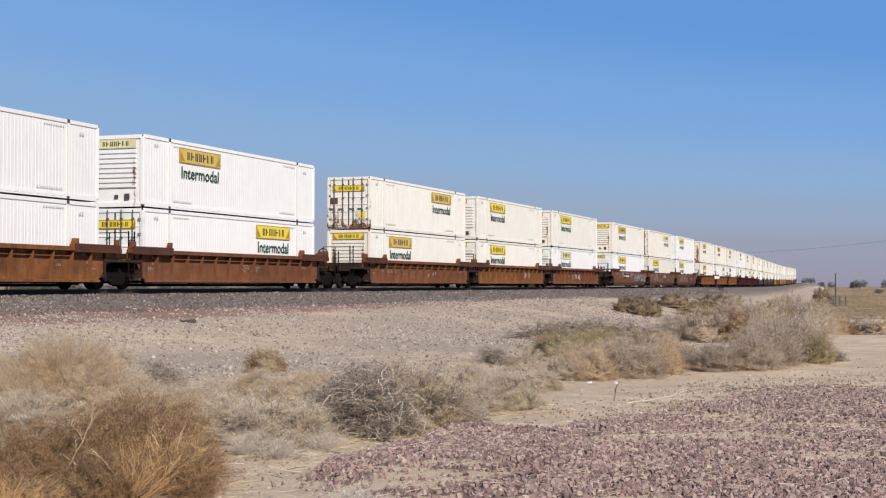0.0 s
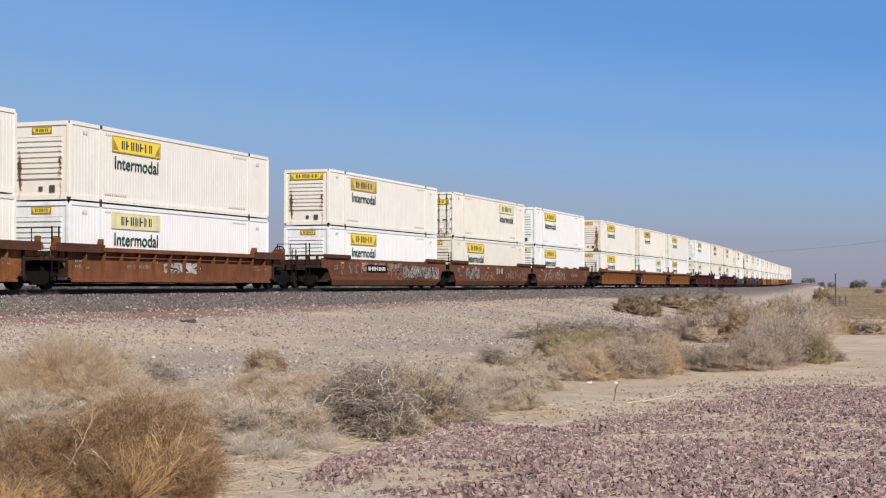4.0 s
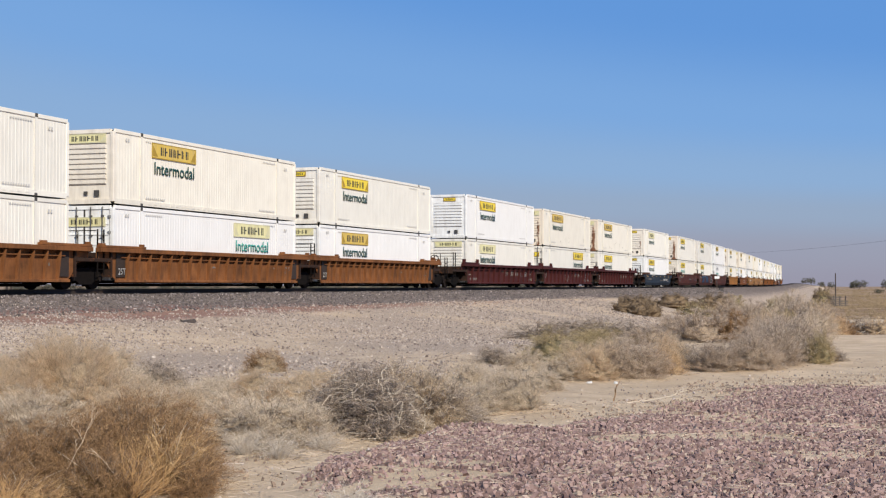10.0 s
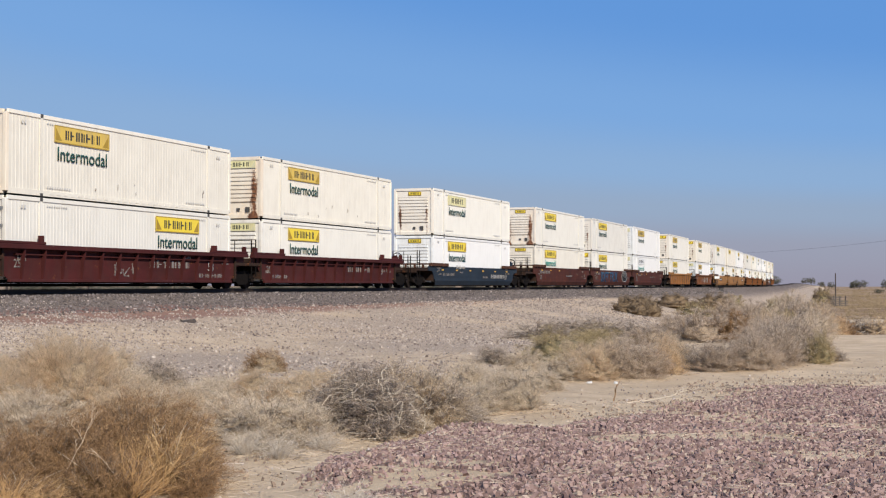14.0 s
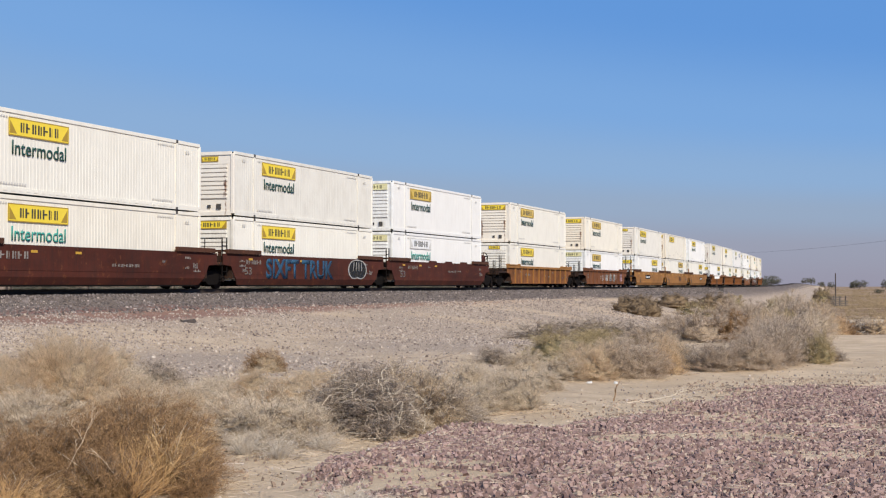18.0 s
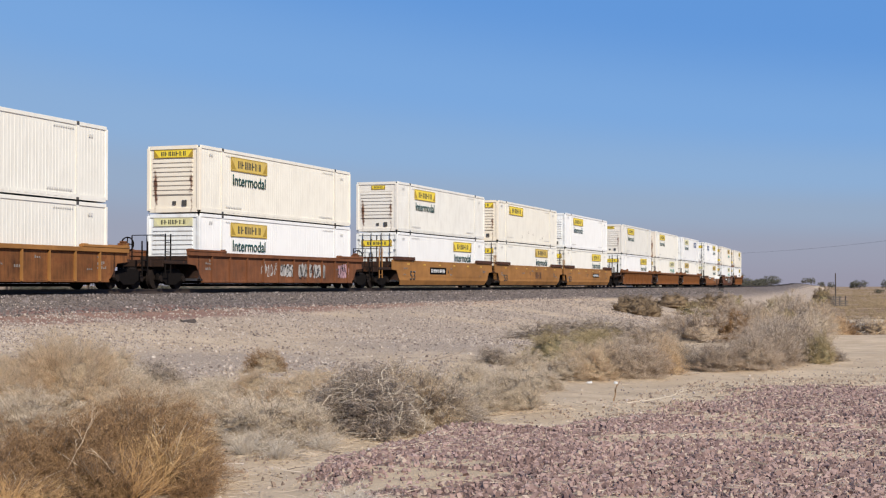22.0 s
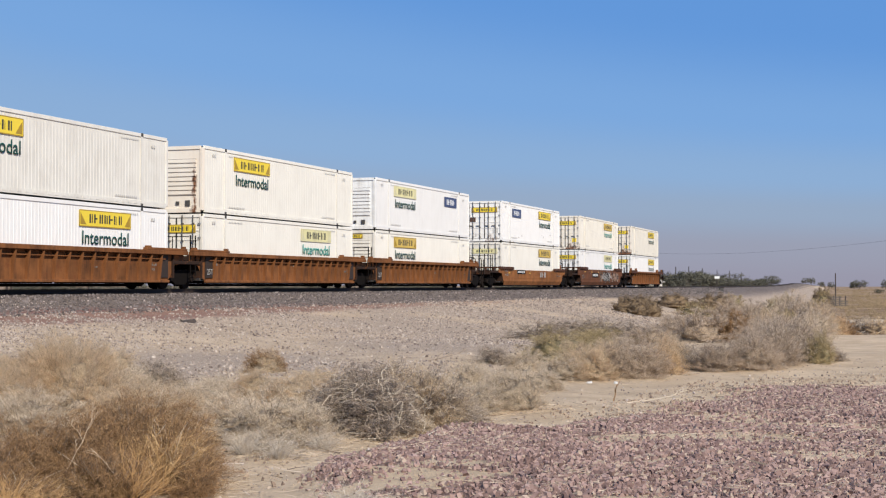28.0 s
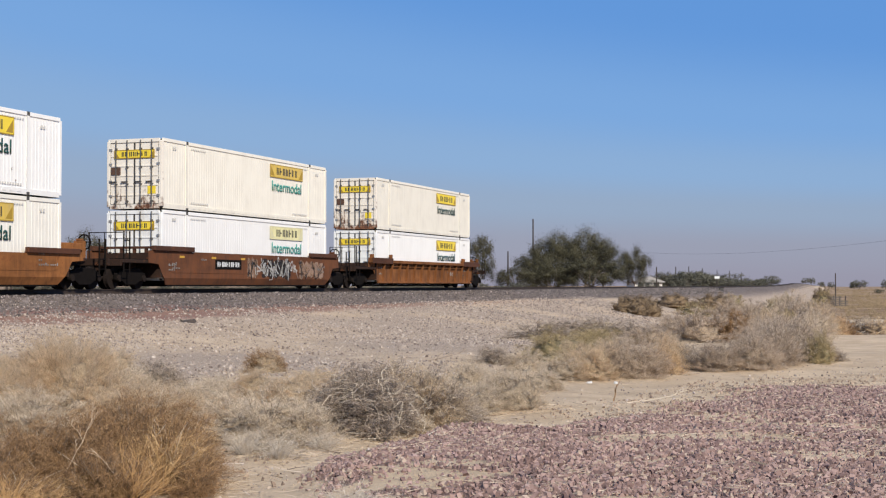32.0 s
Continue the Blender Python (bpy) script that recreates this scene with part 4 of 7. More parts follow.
    for x in (-0.32, LONG + 0.22):
        top = 1.40 if ribbed else rim - 0.07
        has("end_bulkhead", ("end_bulkhead", x, top), GRIMY_SHADED, lambda bm: box(bm, x, -1.42, 0.45, x + 0.1, 1.42, top))
        if not ribbed:
            has("end_rail", ("end_rail", x, rim), CAP, lambda bm: (box(bm, x - 0.02, -1.34, rim + 0.09, x + 0.12, 1.34, rim + 0.19), *[box(bm, x, q - 0.06, rim - 0.075, x + 0.1, q + 0.06, rim + 0.10) for q in (-1.2, -0.75, -0.2, 0.4, 1.15)]), "grimy brown cross rail")
    for x0, x1 in ((-3.05 if first else -1.45, -0.3), (LONG + 0.3, LONG + (3.05 if last else 1.45))):
        has("platform", ("platform", x0), GRIMY_SHADED, lambda bm: (box(bm, x0, -1.40, 1.02, x1, 1.40, 1.16), box(bm, x0, -0.32, 0.72, x1, 0.32, 1.02)), "", 0.015)
        has("walkway", ("walkway", x0), BLACK, lambda bm: box(bm, x0 + 0.05, -1.3, 1.164, x1 - 0.05, 1.3, 1.19))
    # trucks: one under the near end, and one under the far end of the last unit
    truck(thing, -1.9 if first else -1.48)
    if last:
        truck(thing, LONG + 1.9)
    if first:
        has("coupler", "coupler_near", BLACK, lambda bm: (box(bm, -3.46, -0.14, 0.72, -3.0, 0.14, 1.0), box(bm, -3.5, -0.22, 0.70, -3.25, 0.10, 1.02)), "", 0.02)
        has("end_sill", "end_sill_near", GRIMY_SHADED, lambda bm: box(bm, -3.12, -1.36, 0.90, -3.0, 1.36, 1.16), "", 0.01)
    if last:
        has("coupler", "coupler_far", BLACK, lambda bm: (box(bm, LONG + 3.0, -0.14, 0.72, LONG + 3.4, 0.14, 1.0), box(bm, LONG + 3.2, -0.10, 0.70, LONG + 3.44, 0.22, 1.02)), "", 0.02)
        has("end_sill", "end_sill_far", GRIMY_SHADED, lambda bm: box(bm, LONG + 3.0, -1.36, 0.90, LONG + 3.12, 1.36, 1.16), "", 0.01)
        up = 0.36 if colour == "red" else 0.0
        has("brake_stand", ("brake_stand", up), mat, lambda bm: (box(bm, LONG + 2.1, -0.78, 1.16, LONG + 2.4, -0.42, 1.82 + up), box(bm, LONG + 2.15, -0.72, 1.82 + up, LONG + 2.35, -0.48, 1.90 + up), box(bm, LONG + 0.9, -0.85, 1.45 + up, LONG + 2.098, -0.40, 1.72 + up)), "", 0.02)
        has("brake_wheel", ("brake_wheel", up), BLACK, lambda bm: build_brake_wheel(bm, LONG + 2.56, -0.6, 1.78 + up), "black hand brake wheel")
    lx = -2.9 if first else -1.15
    has("ladder", ("ladder", lx), BLACK if not colour == "yellow" else mat, lambda bm: ladder(bm, lx, -1.36, 0.55, 2.25), "dark grab-iron ladder")
    has("handrail", ("handrail", lx), BLACK, lambda bm: (rod(bm, (lx, -1.3, 2.2), (lx, 0.2, 2.2), 0.02, n=6), rod(bm, (lx, 0.2, 1.1), (lx, 0.2, 2.2), 0.025, n=6), rod(bm, (lx, -0.5, 1.1), (lx, -0.5, 2.2), 0.02, n=6)))
    if last:
        has("ladder", "ladder_far", BLACK, lambda bm: ladder(bm, LONG + 2.4, -1.36, 0.55, 1.9), "dark grab-iron ladder")
    # writing and paint
    flat = -Y + {"panel": 0.013, "rib": 0.093, "dense": 0.093}.get(kind, -0.014)
    stencil = -Y + 0.055 if kind == "dense" else flat
    for mk in marks:
        if mk[0] == "t":
            _, text, x, z, w, h, m = mk
            ob = part("lettering", lettering(text, w, h, m, 0.003, 0.035 if m == SPRAYS["blue"] else 0.015), None, thing)
            ob.matrix_local = pose(x, stencil, z)
        elif mk[0] == "b":
            _, x, z, w, h, n, m = mk
            ob = tagged(part("name_mark", kept(("bars", w, h, n), m, name_bars(w, h, n)), None, thing), kind="stuff")
            ob.matrix_local = pose(x, flat, z)
        elif mk[0] == "p":
            _, x, z, w, h, m = mk
            ob = part("number_plate", kept(("plate", w, h), m, lambda bm: box(bm, 0, -0.006, 0, w, 0, h)), None, thing, "dark number panel")
            ob.matrix_local = pose(x, flat + 0.002, z)
            nb = tagged(part("number_mark", kept(("plate_bars", w, h), WHITE, name_bars(w * 0.86, h * 0.5, 10)), None, ob), kind="stuff")
            nb.matrix_local = pose(w * 0.07, -0.0065, h * 0.25)
        elif mk[0] == "g":
            _, x0, x1, z0, z1, n, width, m = mk
            fat = width > 0.055
            look_of = m
            if fat:                             # fields of colour with dark strokes over them
                v, f = patches(seed * 31 + int(x0 * 10), x0, x1, z0, z1, n, flat + 0.002)
                tagged(part("graffiti_field", raw_mesh("graffiti_field", v, f, SPRAYS[m]), None, thing, m + " sprayed field"), kind="stuff")
                look_of = "black" if m != "black" else "white"
            v, f = squiggles(seed * 31 + int(x0 * 10), x0, x1, z0, z1, n, 0.034 if fat else width * 0.75, flat - 0.006)
            tagged(part("graffiti", raw_mesh("graffiti", v, f, SPRAYS[look_of]), None, thing, look_of + " sprayed graffiti"), kind="stuff")
        elif mk[0] == "o":
            _, x, z, w, h = mk
            ring = [(math.copysign(abs(math.cos(k * 0.2618)) ** 0.8, math.cos(k * 0.2618)), max(-0.86 + 0.06 * math.sin(k * 2.2), math.sin(k * 0.2618))) for k in range(24)]
            def blob(bm, g=1.0, at=0.0):
                slab(bm, [(x + w / 2 + px * w / 2 * g, z + h / 2 + pz * h / 2 * g) for px, pz in ring], flat - 0.004 - at, flat - at)
            part("graffiti_outline", kept(("blob_outline", x), W, blob), None, thing, "white sprayed outline")
            part("graffiti_fill", kept(("blob", x), SPRAYS["black"], lambda bm: blob(bm, 0.9, 0.005)), None, thing, "black sprayed shape")
            for k in range(4):
                part("graffiti_stroke", kept(("blob_stroke", x, k), W, lambda bm: slab(bm, [(x + w * (0.26 + 0.15 * k), z + h * 0.45), (x + w * (0.28 + 0.15 * k), z + h * 0.45), (x + w * (0.32 + 0.13 * k), z + h * 0.86), (x + w * (0.29 + 0.13 * k), z + h * 0.86)], flat - 0.013, flat - 0.0095)), None, thing)
    rng = random.Random(seed)
    def stencils(bm):
        for i in range(10):
            x, z = rng.choice((0.3, 0.6, LONG - 1.6, LONG - 0.9, rng.uniform(2, 14))), rng.uniform(0.7, 1.25)
            for k in range(rng.randint(2, 5)):
                box(bm, x + k * 0.13, flat - 0.003, z, x + k * 0.13 + 0.08, flat, z + rng.choice((0.06, 0.1)))
    tagged(part("stencil_mark", kept(("stencils", seed), SPRAYS["grey"], stencils), None, thing, "faded stencil marks"), kind="stuff")
    return thing


W, GY = SPRAYS["white"], SPRAYS["grey"]
PLATE = BLACK
# place along the train; wagon; upper container; lower container; the wagon's colour, ends and marks
TRAIN = [
    (-301.8, "rib", "orange", 0, 0, "wFLYs0", "wFLYs0", [("g", 0.8, 2.4, 0.6, 1.0, 4, 0.02, "grey")]),
    (-282.5, "rib", "brown", 0, 1, "wFLOp1", "wDRYw0", [("g", 8.2, 10.0, 0.7, 1.15, 4, 0.035, "grey")]),
    (-259.15, "rib", "brown", 1, 0, "cDROw3", "cFLOw2", [("g", 9.0, 10.4, 0.65, 1.0, 4, 0.025, "white"), ("b", 1.6, 0.85, 2.2, 0.16, 9, GY)]),
    (-240.45, "rib", "orange", 0, 0, "cFLYs0", "cFLYs0", [("b", 10.6, 0.72, 1.9, 0.42, 3, W)]),
    (-221.15, "rib", "brown", 0, 1, "cFLYs1", "wFLPs0", [("g", 6.6, 9.6, 0.6, 1.1, 4, 0.09, "white"), ("b", 3.8, 0.8, 1.8, 0.15, 8, GY)]),
    (-198.15, "smooth", "dark", 1, 0, "cFLOw1", "wFLYs0", [("p", 4.6, 0.85, 2.9, 0.42, PLATE), ("g", 1.0, 3.8, 0.5, 1.4, 4, 0.045, "grey"), ("g", 7.6, 10.2, 0.45, 1.3, 6, 0.05, "cream"), ("g", 10.0, 16.0, 0.5, 1.35, 9, 0.06, "grey"), ("g", 10.3, 15.9, 0.55, 1.33, 9, 0.035, "white"), ("g", 4.0, 9.8, 0.9, 1.45, 7, 0.06, "cream")]),
    (-178.9, "smooth", "dark", 0, 0, "mDRPw1", "mFLYs0", [("b", 8.6, 0.95, 1.6, 0.38, 3, W), ("g", 2.0, 5.0, 0.5, 1.35, 5, 0.07, "grey"), ("g", 10.6, 15.8, 0.5, 1.35, 9, 0.05, "grey"), ("g", 5.2, 8.2, 0.4, 1.2, 5, 0.05, "cream")]),
    (-159.8, "waves", "dark", 0, 1, "wFLYs0", "wFLYp0", [("g", 1.8, 4.8, 0.46, 1.4, 6, 0.03, "white"), ("g", 5.2, 8.6, 0.5, 1.3, 8, 0.12, "cream"), ("b", 10.6, 0.85, 2.3, 0.22, 10, GY)]),
    (-136.95, "dense", "orange", 1, 0, "cFLYs3", "cFLYs0", []),
    (-117.85, "dense", "orange", 0, 0, "mFLOp0", "wDRPp0t", [("t", "25T", 0.25, 0.55, 0.5, 0.25, W)]),
    (-98.95, "dense", "orange", 0, 1, "cFLYs0", "wFLOp0", [("t", "25T", 0.25, 0.55, 0.5, 0.25, W)]),
    (-75.95, "rib", "maroon", 1, 0, "wFLYs0", "cFLPp0", [("b", 8.3, 0.85, 4.2, 0.28, 8, GY), ("t", "53", 13.4, 0.8, 0.45, 0.32, W), ("b", 0.5, 0.5, 1.6, 0.16, 7, GY), ("b", 14.2, 0.5, 1.5, 0.16, 6, GY)]),
    (-57.1, "rib", "maroon", 0, 0, "mFLOp2r", "cDRYw0", [("b", 9.2, 0.85, 3.4, 0.28, 6, GY), ("t", "53", 14.0, 0.75, 0.5, 0.38, W), ("t", "25T", 0.4, 0.75, 0.7, 0.3, GY), ("g", 6.6, 8.0, 0.5, 1.1, 4, 0.04, "grey"), ("b", 13.2, 0.48, 2.2, 0.16, 8, GY)]),
    (-37.9, "rib", "maroon", 0, 1, "mFLOp3r", "cFLYp0", [("b", 9.8, 0.85, 3.2, 0.28, 6, GY), ("t", "53", 14.2, 0.75, 0.45, 0.32, W), ("t", "25T", 0.4, 0.75, 0.7, 0.3, GY), ("b", 0.8, 0.48, 1.9, 0.16, 8, GY)]),
    (-14.95, "smooth", "blue", 1, 1, "cFLPs1", "wFLYs0", [("b", 3.9, 1.2, 1.9, 0.22, 8, W), ("b", 11.2, 0.62, 3.0, 0.26, 12, W), ("t", "53'", 14.3, 0.55, 0.6, 0.3, W), ("b", 1.4, 0.75, 2.2, 0.16, 9, GY), ("b", 9.4, 0.62, 1.1, 0.14, 8, GY)]),
    (8.05, "smooth", "red", 1, 0, "cFLYs3", "mFLYs0t", [("b", 0.8, 1.05, 3.0, 0.26, 9, GY), ("t", "53", 0.6, 0.62, 0.7, 0.32, GY), ("b", 9.0, 0.85, 2.0, 0.12, 10, GY)]),
    (27.15, "smooth", "red", 0, 0, "gFLYs1", "cFLYw0", [("t", "SIXFT TRUK", 2.9, 0.45, 7.6, 0.95, SPRAYS["blue"]), ("o", 12.4, 0.42, 2.5, 1.1), ("t", "53", 0.8, 0.62, 0.7, 0.34, GY), ("b", 0.9, 1.1, 1.6, 0.2, 6, GY)]),
    (46.25, "waves", "red", 0, 1, "wFLOp0", "wFLWp0t", [("t", "53", 0.8, 0.62, 0.8, 0.36, GY), ("b", 2.0, 1.1, 1.7, 0.2, 6, GY), ("b", 9.0, 0.95, 1.6, 0.12, 8, GY)]),
    (69.1, "panel", "orange", 1, 1, "cFLOw1", "cFLYs0", [("b", 3.6, 0.85, 1.3, 0.2, 6, GY)]),
    (92.33, "panel", "brown", 1, 1, "mFLOw1", "wFLOp0", [("g", 5.5, 7.1, 0.5, 1.25, 5, 0.045, "white"), ("g", 7.5, 9.0, 0.5, 1.2, 5, 0.06, "white"), ("g", 9.5, 11.0, 0.45, 1.25, 5, 0.07, "white"), ("g", 11.2, 12.6, 0.45, 1.25, 5, 0.06, "white"), ("g", 14.2, 15.6, 0.45, 1.3, 5, 0.10, "pink")]),
    (115.2, "smooth", "yellow", 1, 0, "gFLYs1", "wDRYw0", [("p", 5.0, 0.82, 2.9, 0.42, PLATE), ("t", "53", 1.6, 0.45, 0.9, 0.55, INK), ("t", "A", 8.2, 0.9, 0.2, 0.26, INK)]),
    (134.4, "smooth", "yellow", 0, 0, "mFLYw1nr", "cDROw1", [("b", 9.2, 0.65, 1.7, 0.5, 3, RUSTY), ("t", "53", 0.9, 0.45, 0.9, 0.45, INK), ("t", "C", 7.6, 0.95, 0.2, 0.2, INK)]),
    (153.45, "smooth", "yellow", 0, 1, "wFLYs0", "cDRYw0", [("p", 9.4, 0.85, 2.4, 0.34, PLATE), ("t", "53", 0.5, 0.45, 0.9, 0.45, INK)]),
    (176.65, "dense", "orange", 1, 0, "gFLYs1", "wDRYw1", []),
    (195.7, "dense", "orange", 0, 0, "cFLYn2", "cDRPw0t", [("t", "25T", 0.25, 0.6, 0.5, 0.25, W)]),
    (215.0, "dense", "orange", 0, 1, "wFLPn0u", "cFLOs0", [("t", "25T", 0.25, 0.6, 0.5, 0.25, W)]),
    (238.4, "smooth", "rust", 1, 1, "wDRYw1ur", "cDROp0", [("p", 3.3, 0.98, 2.2, 0.30, PLATE), ("b", 9.6, 0.76, 1.7, 0.38, 3, W)]),
    (261.55, "smooth", "dark", 1, 1, "mDROw2t", "wDRPw0t", [("p", 4.2, 0.85, 2.4, 0.42, PLATE), ("g", 7.2, 8.2, 0.4, 1.5, 3, 0.10, "cream"), ("g", 8.0, 12.6, 0.35, 1.5, 7, 0.05, "white"), ("g", 8.6, 11.6, 0.4, 1.45, 5, 0.12, "black"), ("g", 12.6, 15.4, 0.4, 1.4, 5, 0.08, "cream")]),
    (284.35, "rib", "orange", 1, 1, "mDRYw3", "wDRYw0", [("b", 12.0, 0.75, 0.6, 0.2, 3, W)]),
]
MOVING = []
for i, (s0, kind, colour, first, last, upper, lower, marks) in enumerate(TRAIN):
    MOVING.append((wagon("well_wagon", kind, colour, first, last, i + 1, marks), s0, 0.0))
    MOVING.append((container(lower, "lower"), s0, 0.325))
    MOVING.append((container(upper, "upper"), s0, 0.325 + TALL + 0.04))


def train_shift(t):
    u = t - 16
    return 16.957 * u + 0.01254 * u * u


# ---- shrubs and dry grass ----
def twig_material(name, a, b_, rough=0.9, through=0.05):
    m, t, b = shader(name, rough)
    k = by_island(t)
    col = mixed(t, k, a, b_)
    n = noise_of(t, own(t), 5.0, 3.0)
    col = mixed(t, 1.0, col, maths(t, "ADD", maths(t, "MULTIPLY", n, 0.7), 0.65), "MULTIPLY")
    t.links.new(col, b.inputs["Base Color"])
    tr = t.nodes.new("ShaderNodeBsdfTranslucent")
    t.links.new(col, tr.inputs[0])
    mx = t.nodes.new("ShaderNodeMixShader")
    mx.inputs[0].default_value = through
    t.links.new(b.outputs[0], mx.inputs[1])
    t.links.new(tr.outputs[0], mx.inputs[2])
    t.links.new(mx.outputs[0], t.nodes["Material Output"].inputs["Surface"])
    return m


TWIGS = {
    "tan": twig_material("tan_twigs", (0.585, 0.445, 0.288), (0.74, 0.578, 0.39), 0.9, 0.48),
    "straw": twig_material("straw_twigs", (0.50, 0.40, 0.28), (0.76, 0.63, 0.47), 0.9, 0.35),
    "pale": twig_material("pale_weed", (0.46, 0.39, 0.31), (0.76, 0.68, 0.56), 0.9, 0.25),
    "taupe": twig_material("taupe_twigs", (0.38, 0.293, 0.210), (0.63, 0.50, 0.375), 0.9, 0.3),
    "grey": twig_material("grey_twigs", (0.15, 0.115, 0.086), (0.60, 0.49, 0.38)),
    "ash": twig_material("ash_twigs", (0.12, 0.090, 0.070), (0.54, 0.435, 0.34)),
    "amber": twig_material("amber_twigs", (0.46, 0.32, 0.19), (0.70, 0.51, 0.32), 0.9, 0.3),
    "olive": twig_material("olive_twigs", (0.25, 0.195, 0.095), (0.47, 0.36, 0.19)),
    "dun": twig_material("dun_twigs", (0.165, 0.118, 0.074), (0.285, 0.208, 0.130)),
    "gold": twig_material("gold_grass", (0.40, 0.235, 0.09), (0.76, 0.51, 0.25)),
    "brown": twig_material("brown_twigs", (0.140, 0.077, 0.033), (0.47, 0.288, 0.142), 0.9, 0.18),
}


def matted_material(name, dark, light):
    """Dry fibres matted together, seen from some way off."""
    m, t, b = shader(name, 1.0)
    p = own(t)
    fibre = noise_of(t, stretched(t, p, (70, 70, 24)), 1.0, 5.0, 0.75)
    clump = noise_of(t, p, 7.0, 4.0, 0.65)
    k = maths(t, "ADD", maths(t, "MULTIPLY", fibre, 0.7), maths(t, "MULTIPLY", clump, 0.5))
    t.links.new(ramp(t, k, [(0.38, dark), (0.74, light)]), b.inputs["Base Color"])
    b.inputs["Specular IOR Level"].default_value = 0.05
    bump(t, b, k, 1.0, 0.06)
    return m


# Brown and ash are deepened: shade inside those crowns is put in the colour.
MATTED = {
    "tan": matted_material("matted_tan", (0.252, 0.187, 0.122), (0.468, 0.362, 0.245)),
    "straw": matted_material("matted_straw", (0.20, 0.155, 0.107), (0.48, 0.385, 0.28)),
    "taupe": matted_material("matted_taupe", (0.15, 0.112, 0.080), (0.40, 0.312, 0.226)),
    "grey": matted_material("matted_grey", (0.10, 0.078, 0.064), (0.44, 0.36, 0.285)),
    "ash": matted_material("matted_ash_shade", (0.05, 0.036, 0.030), (0.20, 0.15, 0.115)),
    "amber": matted_material("matted_amber", (0.20, 0.128, 0.072), (0.50, 0.35, 0.20)),
    "olive": matted_material("matted_olive", (0.11, 0.094, 0.05), (0.33, 0.275, 0.16)),
    "dun": matted_material("matted_dun", (0.13, 0.092, 0.058), (0.26, 0.188, 0.118)),
    "brown": matted_material("matted_brown_shade", (0.055, 0.030, 0.014), (0.33, 0.202, 0.098)),
}
FULL = {"tan": 0.88, "taupe": 0.80, "straw": 0.84, "grey": 0.5, "ash": 0.66, "olive": 0.82, "dun": 1.0, "brown": 0.78, "amber": 0.80}
WOOD = plain("dead_wood", (0.26, 0.20, 0.15), 0.9, vary=0.3)
PALE_WOOD = plain("bleached_wood", (0.53, 0.445, 0.34), 0.9, vary=0.2)


def outward(p):
    d = p - np.array([0, 0, 0.15])
    return d / (np.linalg.norm(d, axis=-1, keepdims=True) + 1e-6) + np.array([0, 0, 0.2])


def ribbons(points, widths, flat=0.0):
    """Thin strips along polylines: points (n, k, 3); widths at the start, tapering to a third."""
    n, k, _ = points.shape
    rng = np.random.default_rng(n)
    along = points[:, -1:] - points[:, :1]
    side = rng.normal(size=(n, 1, 3)) * 0.7 + outward(points[:, :1]) * flat
    side = np.cross(side, along)
    side /= np.linalg.norm(side, axis=2, keepdims=True) + 1e-9
    w = widths[:, None, None] * np.linspace(1, 0.35, k)[None, :, None]
    v = np.stack([points - side * w, points + side * w], 2).reshape(n * k * 2, 3)
    base = (np.arange(n) * k * 2)[:, None] + np.arange(k - 1)[None, :] * 2
    f = np.stack([base, base + 1, base + 3, base + 2], 2).reshape(-1, 4)
    return v, f


def spikes(points, widths, flat=0.0):
    """Twigs that taper to a point: one thin triangle each."""
    n = len(points)
    rng = np.random.default_rng(n + 1)
    side = np.cross(rng.normal(size=(n, 3)) * 0.7 + outward(points[:, 0]) * flat, points[:, 1] - points[:, 0])
    side /= np.linalg.norm(side, axis=1, keepdims=True) + 1e-9
    w = widths[:, None] * 1.25
    v = np.stack([points[:, 0] - side * w, points[:, 0] + side * w, points[:, 1]], 1).reshape(-1, 3)
    return v, np.arange(n * 3).reshape(-1, 3)


def stems_of(rng, n, lean, lobes):
    """Curved stems of a bush one metre wide and high: a dome, or several domes grown together."""
    la = rng.uniform(0, 2 * np.pi) + np.arange(lobes) * 2.4
    lr = np.linspace(0.0, 0.22, lobes) if lobes > 1 else np.zeros(1)
    wide = np.linspace(0.44, 0.27, lobes) if lobes > 1 else np.array([0.48])
    high = np.linspace(1.0, 0.72, lobes) * rng.uniform(0.92, 1.0, lobes)
    k = rng.integers(0, lobes, n)
    az = rng.uniform(0, 2 * np.pi, n)
    up = rng.uniform(0.02, 1, n)                      # height of the tip on the dome
    full = rng.uniform(0.80, 1.0, n) ** 0.6 * (1 + 0.10 * np.sin(az * 3 + k) + 0.06 * np.sin(az * 7 + up * 5))
    r = wide[k] * np.sqrt(1 - up ** 2) * full * lean
    h = high[k] * up * full
    base = np.stack([lr[k] * np.cos(la[k]), lr[k] * np.sin(la[k]), np.zeros(n)], 1)
    d = np.stack([np.cos(az), np.sin(az), np.zeros(n)], 1)
    a = base * 0.8 + d * 0.06 * rng.uniform(0, 1, (n, 1))
    lift = np.stack([np.zeros(n), np.zeros(n), h], 1)
    c = base + d * r[:, None] + lift
    b = base + d * (r * 0.45)[:, None] + lift * 0.62 + rng.normal(0, 0.05, (n, 3))
    b[:, 2] = np.maximum(b[:, 2], 0.04)
    return a, b, c


def bezier(a, b, c, u):
    u = u[..., None]
    return a * (1 - u) ** 2 + 2 * b * u * (1 - u) + c * u * u


